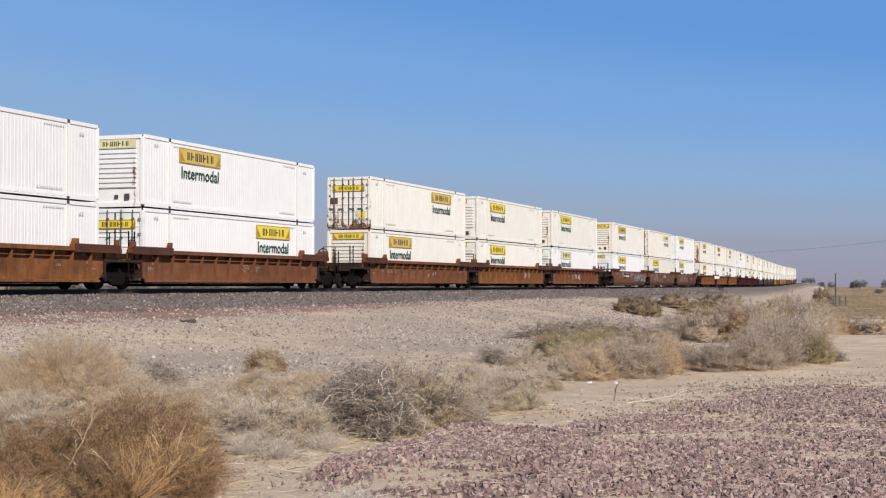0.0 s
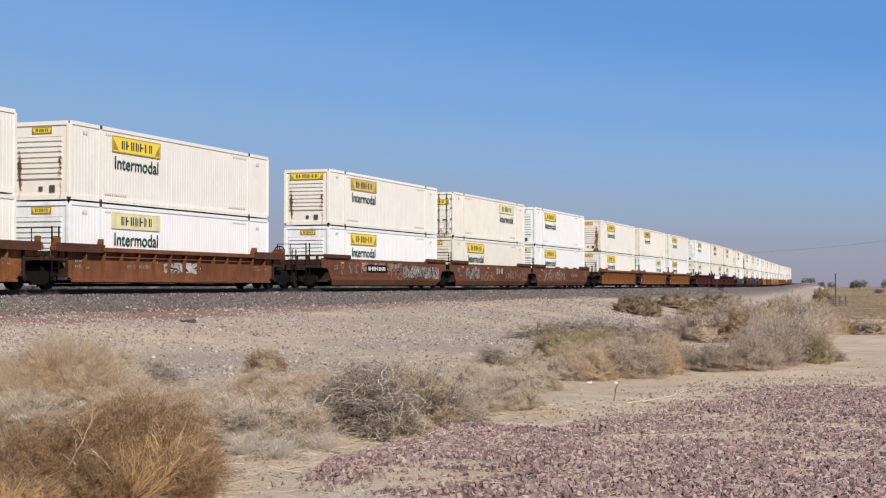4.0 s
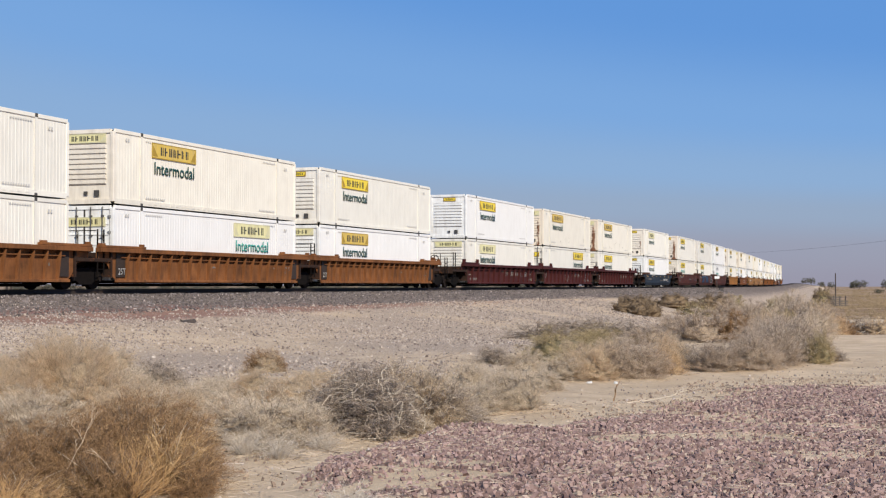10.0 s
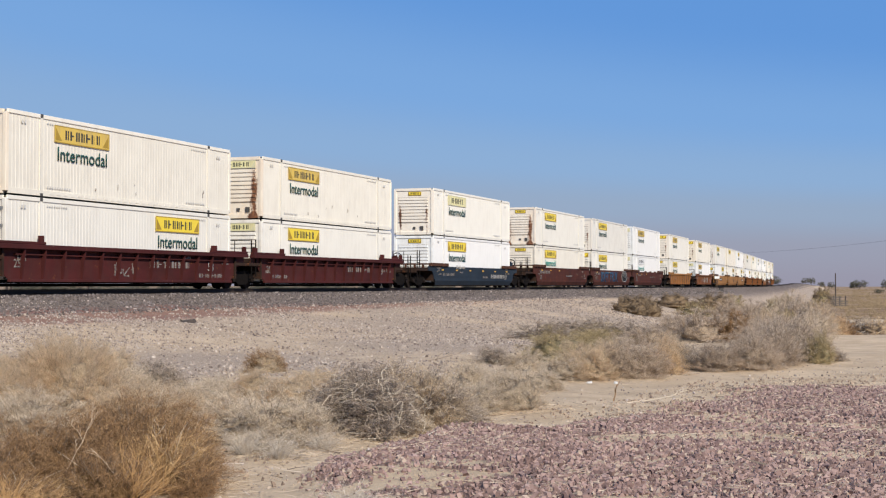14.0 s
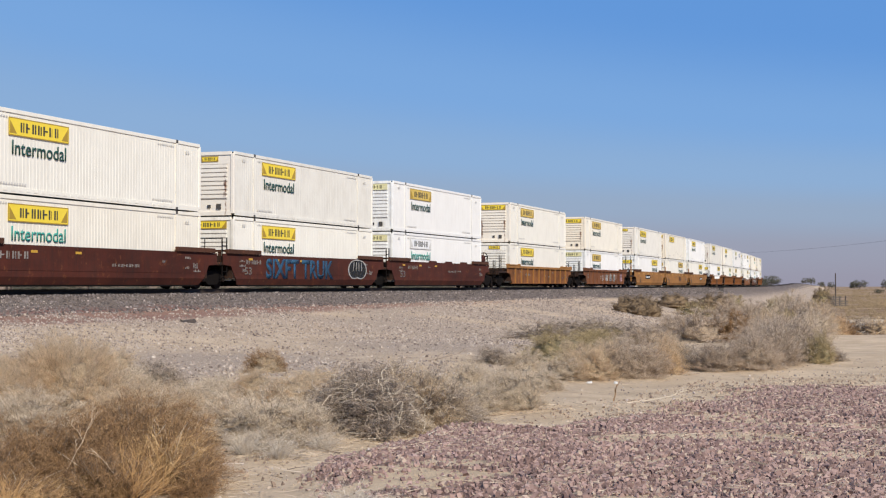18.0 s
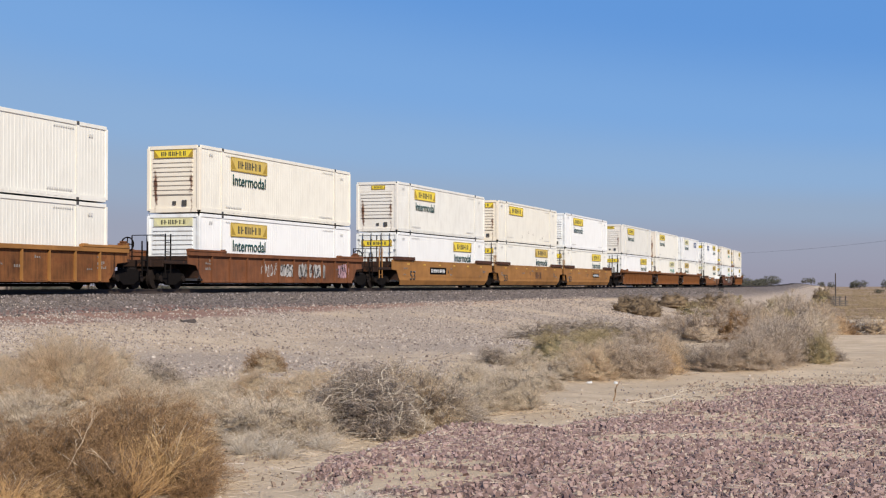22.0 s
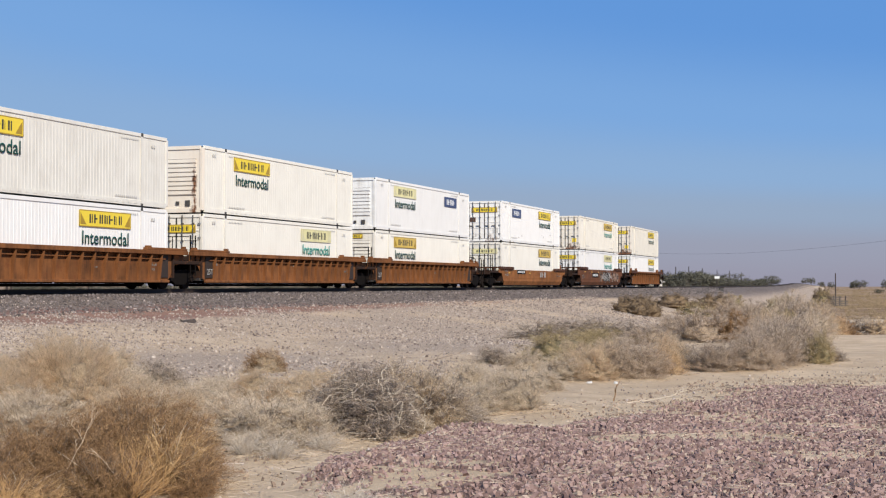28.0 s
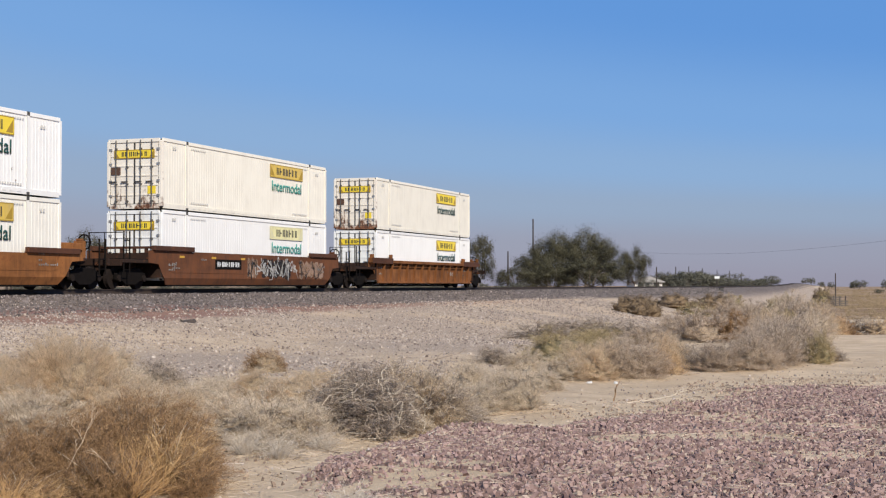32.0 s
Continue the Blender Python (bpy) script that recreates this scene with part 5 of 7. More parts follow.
def bush_meshes(kind, seed, stems, twigs, reach, width, lean=1.0, rise=0.25, curl=0.12, spread=0.8, lobes=3, bent=14):
    rng = np.random.default_rng(seed)
    a, b, c = stems_of(rng, stems, lean, lobes)
    u = np.linspace(0, 1, 6)[None, :]
    pts = bezier(a[:, None], b[:, None], c[:, None], np.repeat(u, stems, 0))
    pts += rng.normal(0, 0.008, pts.shape)
    pts[..., 2] = np.maximum(pts[..., 2], 0.0)
    v1, f1 = ribbons(pts, np.full(stems, width * 1.8))
    # long bent stalks that stick out
    k = rng.integers(0, stems, bent)
    far = c[k] + (c[k] - a[k]) * rng.uniform(0.0, 0.14, (bent, 1)) + rng.normal(0, 0.10, (bent, 3))
    far[:, 2] = np.maximum(far[:, 2], 0.02)
    line = bezier(a[k][:, None], b[k][:, None], far[:, None], np.repeat(u, bent, 0)) + rng.normal(0, 0.018, (bent, 6, 3))
    if kind == "ash":                         # dead branches curled over the crown
        u1 = rng.normal(size=(bent, 1, 3))
        u1 /= np.linalg.norm(u1, axis=2, keepdims=True)
        u2 = np.cross(u1, rng.normal(size=(bent, 1, 3)) + np.array([0, -0.8, 0]))
        u2 /= np.linalg.norm(u2, axis=2, keepdims=True)
        turn = np.linspace(0, 1, 8)[None, :, None] * rng.uniform(1.2, 3.2, (bent, 1, 1))
        bow = rng.uniform(0.07, 0.24, (bent, 1, 1))
        line = c[k][:, None] * rng.uniform(0.72, 0.98, (bent, 1, 1)) + bow * (u1 * np.cos(turn) + u2 * np.sin(turn)) + rng.normal(0, 0.006, (bent, 8, 3))
        line[..., 2] = np.maximum(line[..., 2], 0.02)
    v3, f3 = ribbons(line, np.full(bent, max(width * 1.5, 0.0030)) if kind != "ash" else rng.uniform(0.0016, 0.0038, bent))
    # side branches off the stems, and the fine twigs off those, like feathers
    nb = stems * 8
    k = rng.integers(0, stems, nb)
    s = 0.22 + 0.78 * rng.uniform(0, 1, nb) ** (0.8 if kind == "grey" else 0.45)
    b0 = bezier(a[k], b[k], c[k], s)
    tangent = bezier(a[k], b[k], c[k], np.minimum(s + 0.05, 1.05)) - b0
    tangent /= np.linalg.norm(tangent, axis=1, keepdims=True) + 1e-9
    d = tangent + rng.normal(0, spread, (nb, 3)) + np.array([0, 0, rise])
    d /= np.linalg.norm(d, axis=1, keepdims=True)
    size = reach * rng.uniform(0.6, 1.5, nb)
    b2 = b0 + d * size[:, None]
    b2 = b2 * np.array([1, 1, 1]) + np.array([0, 0, -0.12]) * size[:, None] * rng.uniform(0, 1.5, (nb, 1))
    b1 = (b0 + b2) / 2 + rng.normal(0, 0.22, (nb, 3)) * size[:, None] + np.array([0, 0, 0.12]) * size[:, None]
    q = np.stack([b0, b1, b2], 1)
    q[..., 2] = np.maximum(q[..., 2], 0.0)
    flat = 0.4 if kind in ("grey", "ash") else 1.3
    vb, fb = ribbons(q, width * rng.uniform(0.45, 0.8, nb), flat)
    j = rng.integers(0, nb, twigs)
    s = rng.uniform(0.05, 1.0, twigs)
    p0 = bezier(b0[j], b1[j], b2[j], s)
    if kind not in ("grey", "ash"):          # loosen the feathers into one soft mass
        p0 = p0 + rng.normal(0, 0.018, (twigs, 3))
    tangent = b2[j] - b0[j]
    tangent /= np.linalg.norm(tangent, axis=1, keepdims=True) + 1e-9
    d = tangent + rng.normal(0, spread * 0.9, (twigs, 3)) + np.array([0, 0, rise * 0.6])
    d /= np.linalg.norm(d, axis=1, keepdims=True)
    length = reach * rng.uniform(0.25, 0.85, twigs)
    p2 = p0 + d * length[:, None] + rng.normal(0, curl, (twigs, 3)) * length[:, None]
    q = np.stack([p0, p2], 1)
    q[..., 2] = np.maximum(q[..., 2], 0.0)
    v2, f2 = spikes(q, width * rng.uniform(0.5, 1.0, twigs), flat)
    tris = np.concatenate([fb[:, [0, 1, 2]], fb[:, [0, 2, 3]]])
    f2 = np.concatenate([f2, tris + len(v2)])
    v2 = np.concatenate([v2, vb])
    # inner strands that close the middle
    core = max(400, min(twigs // 5, 5000))
    k = rng.integers(0, stems, core)
    p0 = bezier(a[k], b[k], c[k], rng.uniform(0.12, 0.72, core))
    q = np.stack([p0, p0 + rng.normal(0, 0.06, (core, 3))], 1)
    q[..., 2] = np.maximum(q[..., 2], 0.0)
    v4, f4 = spikes(q, width * rng.uniform(1.2, 2.4, core))
    f2 = np.concatenate([f2, f4 + len(v2)])
    v2 = np.concatenate([v2, v4])
    twig = raw_mesh("twig_crown", v2, f2, TWIGS[kind])
    # the matted inside of the bush, a lumpy dome that fills the crown
    size = np.linalg.norm(v2, axis=1) + 1e-6
    na, ne = 22, 8
    ia = ((np.arctan2(v2[:, 1], v2[:, 0]) / (2 * np.pi) + 1) * na).astype(int) % na
    ie = np.clip((np.arcsin(np.clip(v2[:, 2] / size, 0, 1)) / (np.pi / 2) * ne).astype(int), 0, ne - 1)
    hull = np.array([[np.quantile(size[(ia == i) & (ie == j)], 0.62) if ((ia == i) & (ie == j)).sum() > 8 else 0.3 for j in range(ne)] for i in range(na)])
    hull[:, -1] = hull[:, -1].mean()
    hull = (np.roll(hull, 1, 0) + 2 * hull + np.roll(hull, -1, 0)) / 4 * FULL[kind]
    ma, mj = 66, 20
    aa, ee = np.meshgrid(np.arange(ma) / ma, np.linspace(0, 1, mj), indexing="ij")
    u, w_ = aa * na - 0.5, np.clip(ee * ne - 0.5, 0, ne - 1.001)
    i0, j0 = np.floor(u).astype(int), np.floor(w_).astype(int)
    fu, fw = u - i0, w_ - j0
    r = sum(hull[(i0 + di) % na, j0 + dj] * np.abs(1 - di - fu) * np.abs(1 - dj - fw) for di in (0, 1) for dj in (0, 1))
    r = r * (1 + 0.10 * (value_noise(aa * 66 % 66, ee * 20, 3.0, seed + 5) - 0.5) + rng.normal(0, 0.035, r.shape))
    r[:, -1] = r[:, -1].mean()
    az, el = aa * 2 * np.pi, ee * np.pi / 2
    dome = np.stack([r * np.cos(el) * np.cos(az), r * np.cos(el) * np.sin(az), r * np.sin(el)], 2).reshape(-1, 3)
    i, j = np.meshgrid(np.arange(ma), np.arange(mj - 1), indexing="ij")
    f5 = np.stack([i * mj + j, (i + 1) % ma * mj + j, (i + 1) % ma * mj + j + 1, i * mj + j + 1], 2).reshape(-1, 4)
    mat_of = raw_mesh("inner_mat", dome, f5, MATTED[kind], True)
    stem = raw_mesh("stems", v1, f1, WOOD)
    stalk = raw_mesh("bent_stalk", v3, f3, PALE_WOOD)
    return stem, twig, stalk, mat_of


def grass_meshes(seed, stalks, width, kind="gold"):
    """Long dry stalks that rise from one root and bend over, with curled blades between."""
    rng = np.random.default_rng(seed)
    az = rng.uniform(0, 2 * np.pi, stalks)
    d = np.stack([np.cos(az), np.sin(az), np.zeros(stalks)], 1)
    lift = rng.uniform(0.35, 1.0, (stalks, 1))
    out = rng.uniform(0.08, 0.5, (stalks, 1))
    up = np.array([0, 0, 1.0])
    p0 = d * rng.uniform(0, 0.12, (stalks, 1))
    p1 = p0 + d * out * 0.45 + up * lift * 0.75 + rng.normal(0, 0.05, (stalks, 3))
    p2 = p0 + d * out * 1.1 + up * lift * rng.uniform(0.55, 1.0, (stalks, 1)) + rng.normal(0, 0.05, (stalks, 3))
    line = bezier(p0[:, None], p1[:, None], p2[:, None], np.repeat(np.linspace(0, 1, 7)[None], stalks, 0)) + rng.normal(0, 0.006, (stalks, 7, 3))
    line[..., 2] = np.maximum(line[..., 2], 0)
    v1, f1 = ribbons(line[: stalks // 6], np.full(stalks // 6, width * 1.5))
    v3, f3 = ribbons(line[:8], np.full(8, width * 1.6))
    v2, f2 = ribbons(line, width * rng.uniform(0.5, 1.0, stalks))
    curls = stalks * 4
    k = rng.integers(0, stalks, curls)
    c0 = bezier(p0[k], p1[k], p2[k], rng.uniform(0.1, 1, curls))
    step = rng.normal(0, 0.05, (curls, 3, 3))
    way = np.concatenate([c0[:, None], c0[:, None] + np.cumsum(step, 1)], 1)
    way[..., 2] = np.maximum(way[..., 2], 0)
    v4, f4 = ribbons(way, width * rng.uniform(0.3, 0.6, curls))
    return (raw_mesh("stems", v1, f1, PALE_WOOD), raw_mesh("twig_crown", np.concatenate([v2, v4]), np.concatenate([f2, f4 + len(v2)]), TWIGS[kind]),
            raw_mesh("bent_stalk", v3, f3, PALE_WOOD), None)


SHRUBS, FAR, GREAT = {}, {}, {}
for kind, (stems, twigs, reach, width, lean, rise, curl, spread) in {
        "tan": (300, 32000, 0.062, 0.0015, 1.0, 1.0, 0.18, 0.42), "straw": (300, 28000, 0.072, 0.0016, 1.05, 1.0, 0.18, 0.45),
        "taupe": (300, 26000, 0.075, 0.0017, 1.05, 0.8, 0.25, 0.5),
        "grey": (230, 13000, 0.10, 0.0023, 1.05, 0.4, 0.45, 0.8), "ash": (200, 17000, 0.085, 0.0021, 1.05, 0.1, 0.6, 1.2), "olive": (260, 20000, 0.055, 0.0024, 1.0, 0.6, 0.25, 0.6),
        "brown": (380, 22000, 0.070, 0.0018, 1.0, 0.8, 0.25, 0.5), "dun": (300, 30000, 0.034, 0.0022, 1.0, 0.5, 0.3, 0.8), "amber": (260, 22000, 0.058, 0.0019, 1.0, 0.5, 0.3, 0.6)}.items():
    SHRUBS[kind] = [bush_meshes(kind, 17 * len(SHRUBS) + k, stems, twigs, reach, width, lean, rise, curl, spread, 2 + k, {"grey": 90, "ash": 320}.get(kind, 14)) for k in range(2)]
    few, wide = (1.0, 1.3) if kind == "dun" else (0.42, 2.1)
    FAR[kind] = [bush_meshes(kind, 17 * len(FAR) + k, int(stems * 0.4), int(twigs * few), reach * 1.1, width * wide, lean, rise, curl, spread, 1 + 2 * k) for k in range(2)]
    if kind in ("tan", "brown"):
        GREAT[kind] = [bush_meshes(kind, 17 * len(SHRUBS) + k, 600, 80000 if kind == "brown" else 120000, 0.046 if kind == "brown" else 0.042, 0.0012 if kind == "brown" else 0.0010, lean, rise, 0.25, 0.42, 1 + k) for k in range(2)]
SHRUBS["gold"] = [grass_meshes(70 + k, 520, 0.0030) for k in range(2)]
SHRUBS["pale"] = [grass_meshes(80 + k, 210, 0.0030, "pale") for k in range(2)]
FAR["gold"] = SHRUBS["gold"]
SHRUB_WORDS = {"pale": "pale wispy dry weed with thin stalks", "taupe": "greyish tan feathery dry desert bush", "tan": "fluffy tan tumbleweed bush, dry and rounded", "straw": "pale straw-coloured dry desert bush", "grey": "grey leafless twiggy desert bush",
               "olive": "low olive-green desert bush", "gold": "golden-brown clump of long dry grass", "brown": "rounded brown dry tumbleweed bush", "amber": "orange-tan dry bush with a ragged crown", "dun": "dense dark brown rounded desert bush"}


def shrub(x, y, w, h, kind, i):
    kinds = {"mixed": ("grey", "tan" if y < 25 else "taupe"), "tangle": ("ash", "ash"), "patch": ("brown", "gold")}.get(kind, (kind,))
    name = {"gold": "grass_clump", "pale": "dry_weed"}.get(kind, "desert_bush")
    words = {"mixed": "grey and tan tangled dry desert bush", "tangle": "dark grey-brown bush tangled with pale bent stalks", "patch": "brown bush with golden dry grass stalks"}.get(kind) or SHRUB_WORDS[kind]
    thing = tagged(new(name), words + " on bare sand", {"gold": "dry grass", "pale": "weed"}.get(kind, "bush"), "desert bushes")
    thing.matrix_world = pose(x, y, ground_at(x, y) - 0.03, 0, 0, (i * 77) % 360)
    for k, kd in enumerate(kinds):
        great = (kd == "tan" and w > 1.5 and y < 21.5) or (kd == "brown" and w > 1.0 and y < 15)
        stem, twig, stalk, inside = GREAT[kd][i % 2] if great else (SHRUBS if y < 50 else FAR)[kd][(i + k) % 2]
        for pname, me in (("woody_base", stem), ("twig_crown", twig), ("bent_stalk", stalk), ("inner_mat", inside)):
            if me is None or pname == "inner_mat" and k:
                continue
            if pname == "bent_stalk" and (y > 22 or kd in ("straw", "olive", "tan", "taupe", "pale")):
                continue
            ob = part(pname, me, None, thing)
            ob.matrix_local = pose(0, 0, 0, 0, 0, 60 * k) @ Matrix.Diagonal((w * 1.1, w * 1.1, h * 1.05, 1))
    return thing


NEAR_SHRUBS = [
    (-2.86, 13.55, 1.6, 0.86, "brown"), (-2.68, 13.35, 1.4, 0.80, "brown"), (-3.3, 13.0, 1.4, 0.72, "brown"), (-3.75, 18.0, 1.6, 0.68, "tan"), (-3.1, 18.3, 1.3, 0.56, "tan"), (-2.95, 13.1, 1.3, 0.8, "brown"), (-2.32, 12.9, 0.8, 0.55, "brown"), (-3.62, 12.9, 1.5, 0.76, "brown"), (-3.95, 12.2, 1.3, 0.55, "brown"), (-3.55, 11.8, 1.0, 0.36, "patch"), (-2.50, 12.9, 0.85, 0.72, "gold"), (-2.9, 12.2, 0.9, 0.6, "brown"),
    (-5.42, 20.4, 2.0, 1.14, "tan"), (-5.30, 20.1, 1.9, 1.06, "tan"), (-6.1, 20.3, 1.9, 0.86, "tan"), (-4.9, 19.9, 1.5, 0.76, "tan"), (-6.8, 20.6, 1.7, 0.74, "tan"), (-6.1, 19.2, 1.9, 0.72, "tan"), (-4.75, 19.5, 1.35, 0.62, "tan"), (-6.2, 18.4, 1.6, 0.72, "tan"), (-4.91, 17.10, 1.39, 0.66, "straw"), (-3.76, 21.44, 1.74, 0.43, "straw"), (-4.94, 24.28, 1.14, 0.55, "grey"),
    (-3.59, 28.71, 0.9, 0.54, "brown"), (-3.50, 28.55, 0.8, 0.5, "tan"), (-3.03, 23.25, 1.00, 0.53, "tan"), (-2.35, 22.4, 1.1, 0.5, "tan"), (-2.07, 16.68, 1.73, 0.64, "straw"), (-0.80, 11.75, 0.6, 0.30, "pale"), (-0.55, 11.45, 0.5, 0.24, "pale"), (-0.95, 11.4, 0.5, 0.26, "pale"), (-1.75, 15.2, 0.6, 0.34, "pale"), (-2.15, 15.5, 0.5, 0.36, "pale"), (-1.35, 15.9, 0.6, 0.34, "pale"), (-1.9, 15.9, 0.9, 0.30, "straw")]
MIDDLE_SHRUBS = [
    (-0.95, 17.59, 1.45, 0.88, "tangle"), (-0.25, 18.3, 1.35, 0.82, "mixed"), (-1.70, 19.50, 0.99, 0.67, "tan"), (1.05, 20.54, 1.16, 0.70, "straw"),
    (0.45, 19.9, 0.9, 0.5, "straw"), (0.12, 18.99, 0.96, 0.36, "grey"), (1.10, 32.05, 1.19, 0.48, "grey"), (3.61, 54.08, 2.7, 0.72, "grey"), (6.48, 62.57, 3.7, 0.88, "grey"), (5.1, 57.5, 2.8, 0.75, "grey"),
    (7.92, 58.72, 3.1, 0.78, "grey"), (2.60, 33.17, 1.9, 0.85, "olive"), (3.4, 34.6, 1.5, 0.7, "olive"), (4.33, 40.14, 2.0, 0.8, "olive"), (2.73, 26.93, 1.73, 0.77, "tan")]
RIGHT_SHRUBS = [
    (2.24, 26.54, 1.14, 0.50, "straw"), (3.54, 27.12, 1.48, 0.85, "taupe"), (4.42, 28.4, 1.05, 0.86, "amber"), (4.75, 30.2, 1.3, 0.8, "tan"), (2.95, 28.3, 1.2, 0.62, "tan"), (8.45, 32.2, 0.9, 0.80, "olive"), (14.3, 60.0, 1.4, 1.2, "olive"), (9.19, 51.12, 2.49, 1.24, "taupe"),
    (10.39, 51.48, 1.91, 1.17, "brown"), (10.26, 63.02, 2.10, 1.04, "taupe"), (5.61, 29.57, 1.27, 0.65, "mixed"), (6.41, 29.91, 1.63, 0.91, "taupe"),
    (7.20, 31.2, 1.5, 0.95, "mixed"), (7.96, 32.98, 1.93, 1.05, "mixed"), (14.7, 62.5, 2.0, 1.5, "straw"), (15.6, 64.0, 2.3, 1.8, "mixed"), (16.5, 63.5, 1.8, 1.5, "tan"), (15.4, 60.6, 1.7, 1.25, "straw"), (13.9, 64.5, 2.0, 1.4, "taupe"), (16.0, 68.0, 2.6, 2.0, "olive"), (17.2, 68.5, 2.2, 1.75, "taupe"), (65.8, 251.0, 2.9, 3.6, "dun"), (66.7, 252.0, 3.4, 3.95, "dun"), (67.6, 252.6, 3.0, 3.7, "dun"), (66.6, 250.4, 3.2, 3.3, "olive"), (67.4, 250.2, 2.4, 2.6, "dun"), (65.0, 250.0, 1.8, 1.9, "olive"), (19.3, 70.5, 1.6, 1.25, "amber"), (18.6, 69.5, 1.5, 1.3, "tan"), (20.4, 73.0, 1.5, 1.1, "brown"), (41.39, 174.13, 4.51, 2.05, "olive"), (14.22, 54.93, 1.9, 1.15, "straw"), (16.35, 62.6, 1.7, 1.2, "taupe"), (14.9, 61.0, 2.2, 1.5, "mixed"), (12.0, 52.5, 2.0, 1.2, "tan"), (8.9, 37.5, 1.5, 0.9, "mixed"), (9.3, 42.5, 1.6, 1.0, "taupe"), (11.6, 47.5, 1.7, 1.05, "mixed")]
FAR_SHRUBS = [
    (9.09, 33.18, 0.72, 0.34, "grey"), (21.57, 75.56, 3.25, 1.15, "grey"), (20.92, 77.71, 2.2, 1.05, "grey"), (19.9, 76.5, 1.6, 0.8, "mixed"), (12.2, 96.2, 1.9, 1.25, "dun"), (13.9, 96.2, 1.9, 1.55, "dun"), (13.0, 95.9, 2.0, 1.38, "dun"), (12.55, 96.5, 1.9, 1.32, "dun"), (13.45, 96.6, 1.9, 1.5, "dun"), (12.9, 95.2, 1.9, 1.1, "dun"),
    (19.0, 118.0, 3.2, 1.35, "dun"), (20.6, 119.0, 2.6, 1.2, "dun"), (23.4, 124.0, 4.0, 1.9, "dun"), (25.6, 129.0, 3.4, 1.8, "taupe"), (29.85, 147.30, 3.2, 1.5, "olive"), (22.66, 74.44, 1.9, 0.95, "tan"), (13.2, 66.0, 2.2, 1.0, "mixed"), (17.3, 66.5, 2.4, 1.1, "tan")]
FILL_SHRUBS = [
    (-5.35, 23.53, 1.38, 0.57, "straw"), (-3.38, 17.95, 0.98, 0.46, "tan"), (-2.95, 18.93, 0.89, 0.52, "straw"), (-1.74, 16.92, 0.86, 0.48, "straw"), (-1.65, 22.93, 0.90, 0.54, "tan"), (-0.75, 22.97, 1.08, 0.63, "mixed"), (0.42, 23.20, 1.00, 0.64, "straw"), (0.65, 20.66, 0.81, 0.49, "straw"), (-2.14, 23.94, 0.94, 0.42, "tan"), (-3.57, 23.16, 0.82, 0.36, "straw"), (1.60, 23.92, 0.84, 0.47, "straw"), (-7.15, 23.99, 1.22, 0.66, "tan"), (-6.44, 27.78, 1.41, 0.65, "tan"), (-1.13, 17.67, 0.83, 0.41, "grey"), (-0.44, 17.65, 0.76, 0.28, "straw")]
MORE_SHRUBS = [
    (3.65, 30.48, 1.14, 0.72, "taupe"), (7.08, 49.31, 1.55, 0.77, "taupe"), (1.67, 29.18, 0.92, 0.52, "straw"), (5.10, 30.20, 1.01, 0.59, "grey"), (10.46, 45.59, 1.70, 1.11, "taupe"), (10.32, 40.76, 1.28, 0.99, "straw"), (29.38, 132.28, 3.90, 1.77, "taupe"), (20.27, 102.18, 3.41, 1.68, "taupe"), (18.97, 108.39, 3.19, 1.28, "olive"), (43.70, 164.08, 4.13, 2.06, "taupe"), (13.92, 57.66, 2.04, 1.13, "olive")]
for i, row in enumerate(NEAR_SHRUBS + MIDDLE_SHRUBS + RIGHT_SHRUBS + FAR_SHRUBS + FILL_SHRUBS + MORE_SHRUBS):
    shrub(*row, i)


# fallen stalks round the bushes
def fallen_stalks():
    rng = np.random.default_rng(91)
    rows = NEAR_SHRUBS + MIDDLE_SHRUBS + RIGHT_SHRUBS[:10] + FILL_SHRUBS
    px, py = [], []
    for x, y, w, h, kind in rows:
        n = int(170 * w)
        r, a = w * rng.uniform(0.2, 0.75, n), rng.uniform(0, 2 * np.pi, n)
        px.append(x + r * np.cos(a))
        py.append(y + r * np.sin(a))
    x, y = np.concatenate(px), np.concatenate(py)
    n = len(x)
    a = rng.uniform(0, 2 * np.pi, n)
    length = rng.uniform(0.05, 0.32, n)
    p0 = np.stack([x, y, ground_height(x, y) + 0.008], 1)
    d = np.stack([np.cos(a), np.sin(a), rng.uniform(0.0, 0.5, n) ** 2], 1) * length[:, None]
    p1 = p0 + d * 0.5 + rng.normal(0, 0.015, (n, 3)) * [1, 1, 0.4]
    v, f = ribbons(np.stack([p0, p1, p0 + d], 1), rng.uniform(0.0015, 0.004, n))
    tagged(new("fallen_stalks", raw_mesh("fallen_stalks", v, f, TWIGS["straw"])), "pale fallen stalks littering the sand", "dry stalks", kind="stuff")


fallen_stalks()


def limb(bm, rng, a, d, length, r, level):
    """A crooked branch that forks as it goes."""
    p, n = Vector(a), 6
    d = Vector(d).normalized()
    for i in range(n):
        q = p + d * (length / n)
        rod(bm, p, q, r * (1 - 0.75 * i / n), r * (1 - 0.75 * (i + 1) / n), 5)
        d = (d + Vector((rng.uniform(-0.25, 0.25), rng.uniform(-0.25, 0.25), rng.uniform(-0.18, 0.18)))).normalized()
        if level and i in (1, 2, 3, 4):
            side = (d + Vector((rng.uniform(-0.9, 0.9), rng.uniform(-0.6, 0.6), rng.uniform(-0.3, 0.5)))).normalized()
            limb(bm, rng, q, side, length * rng.uniform(0.2, 0.45), r * 0.55, level - 1)
        p = q


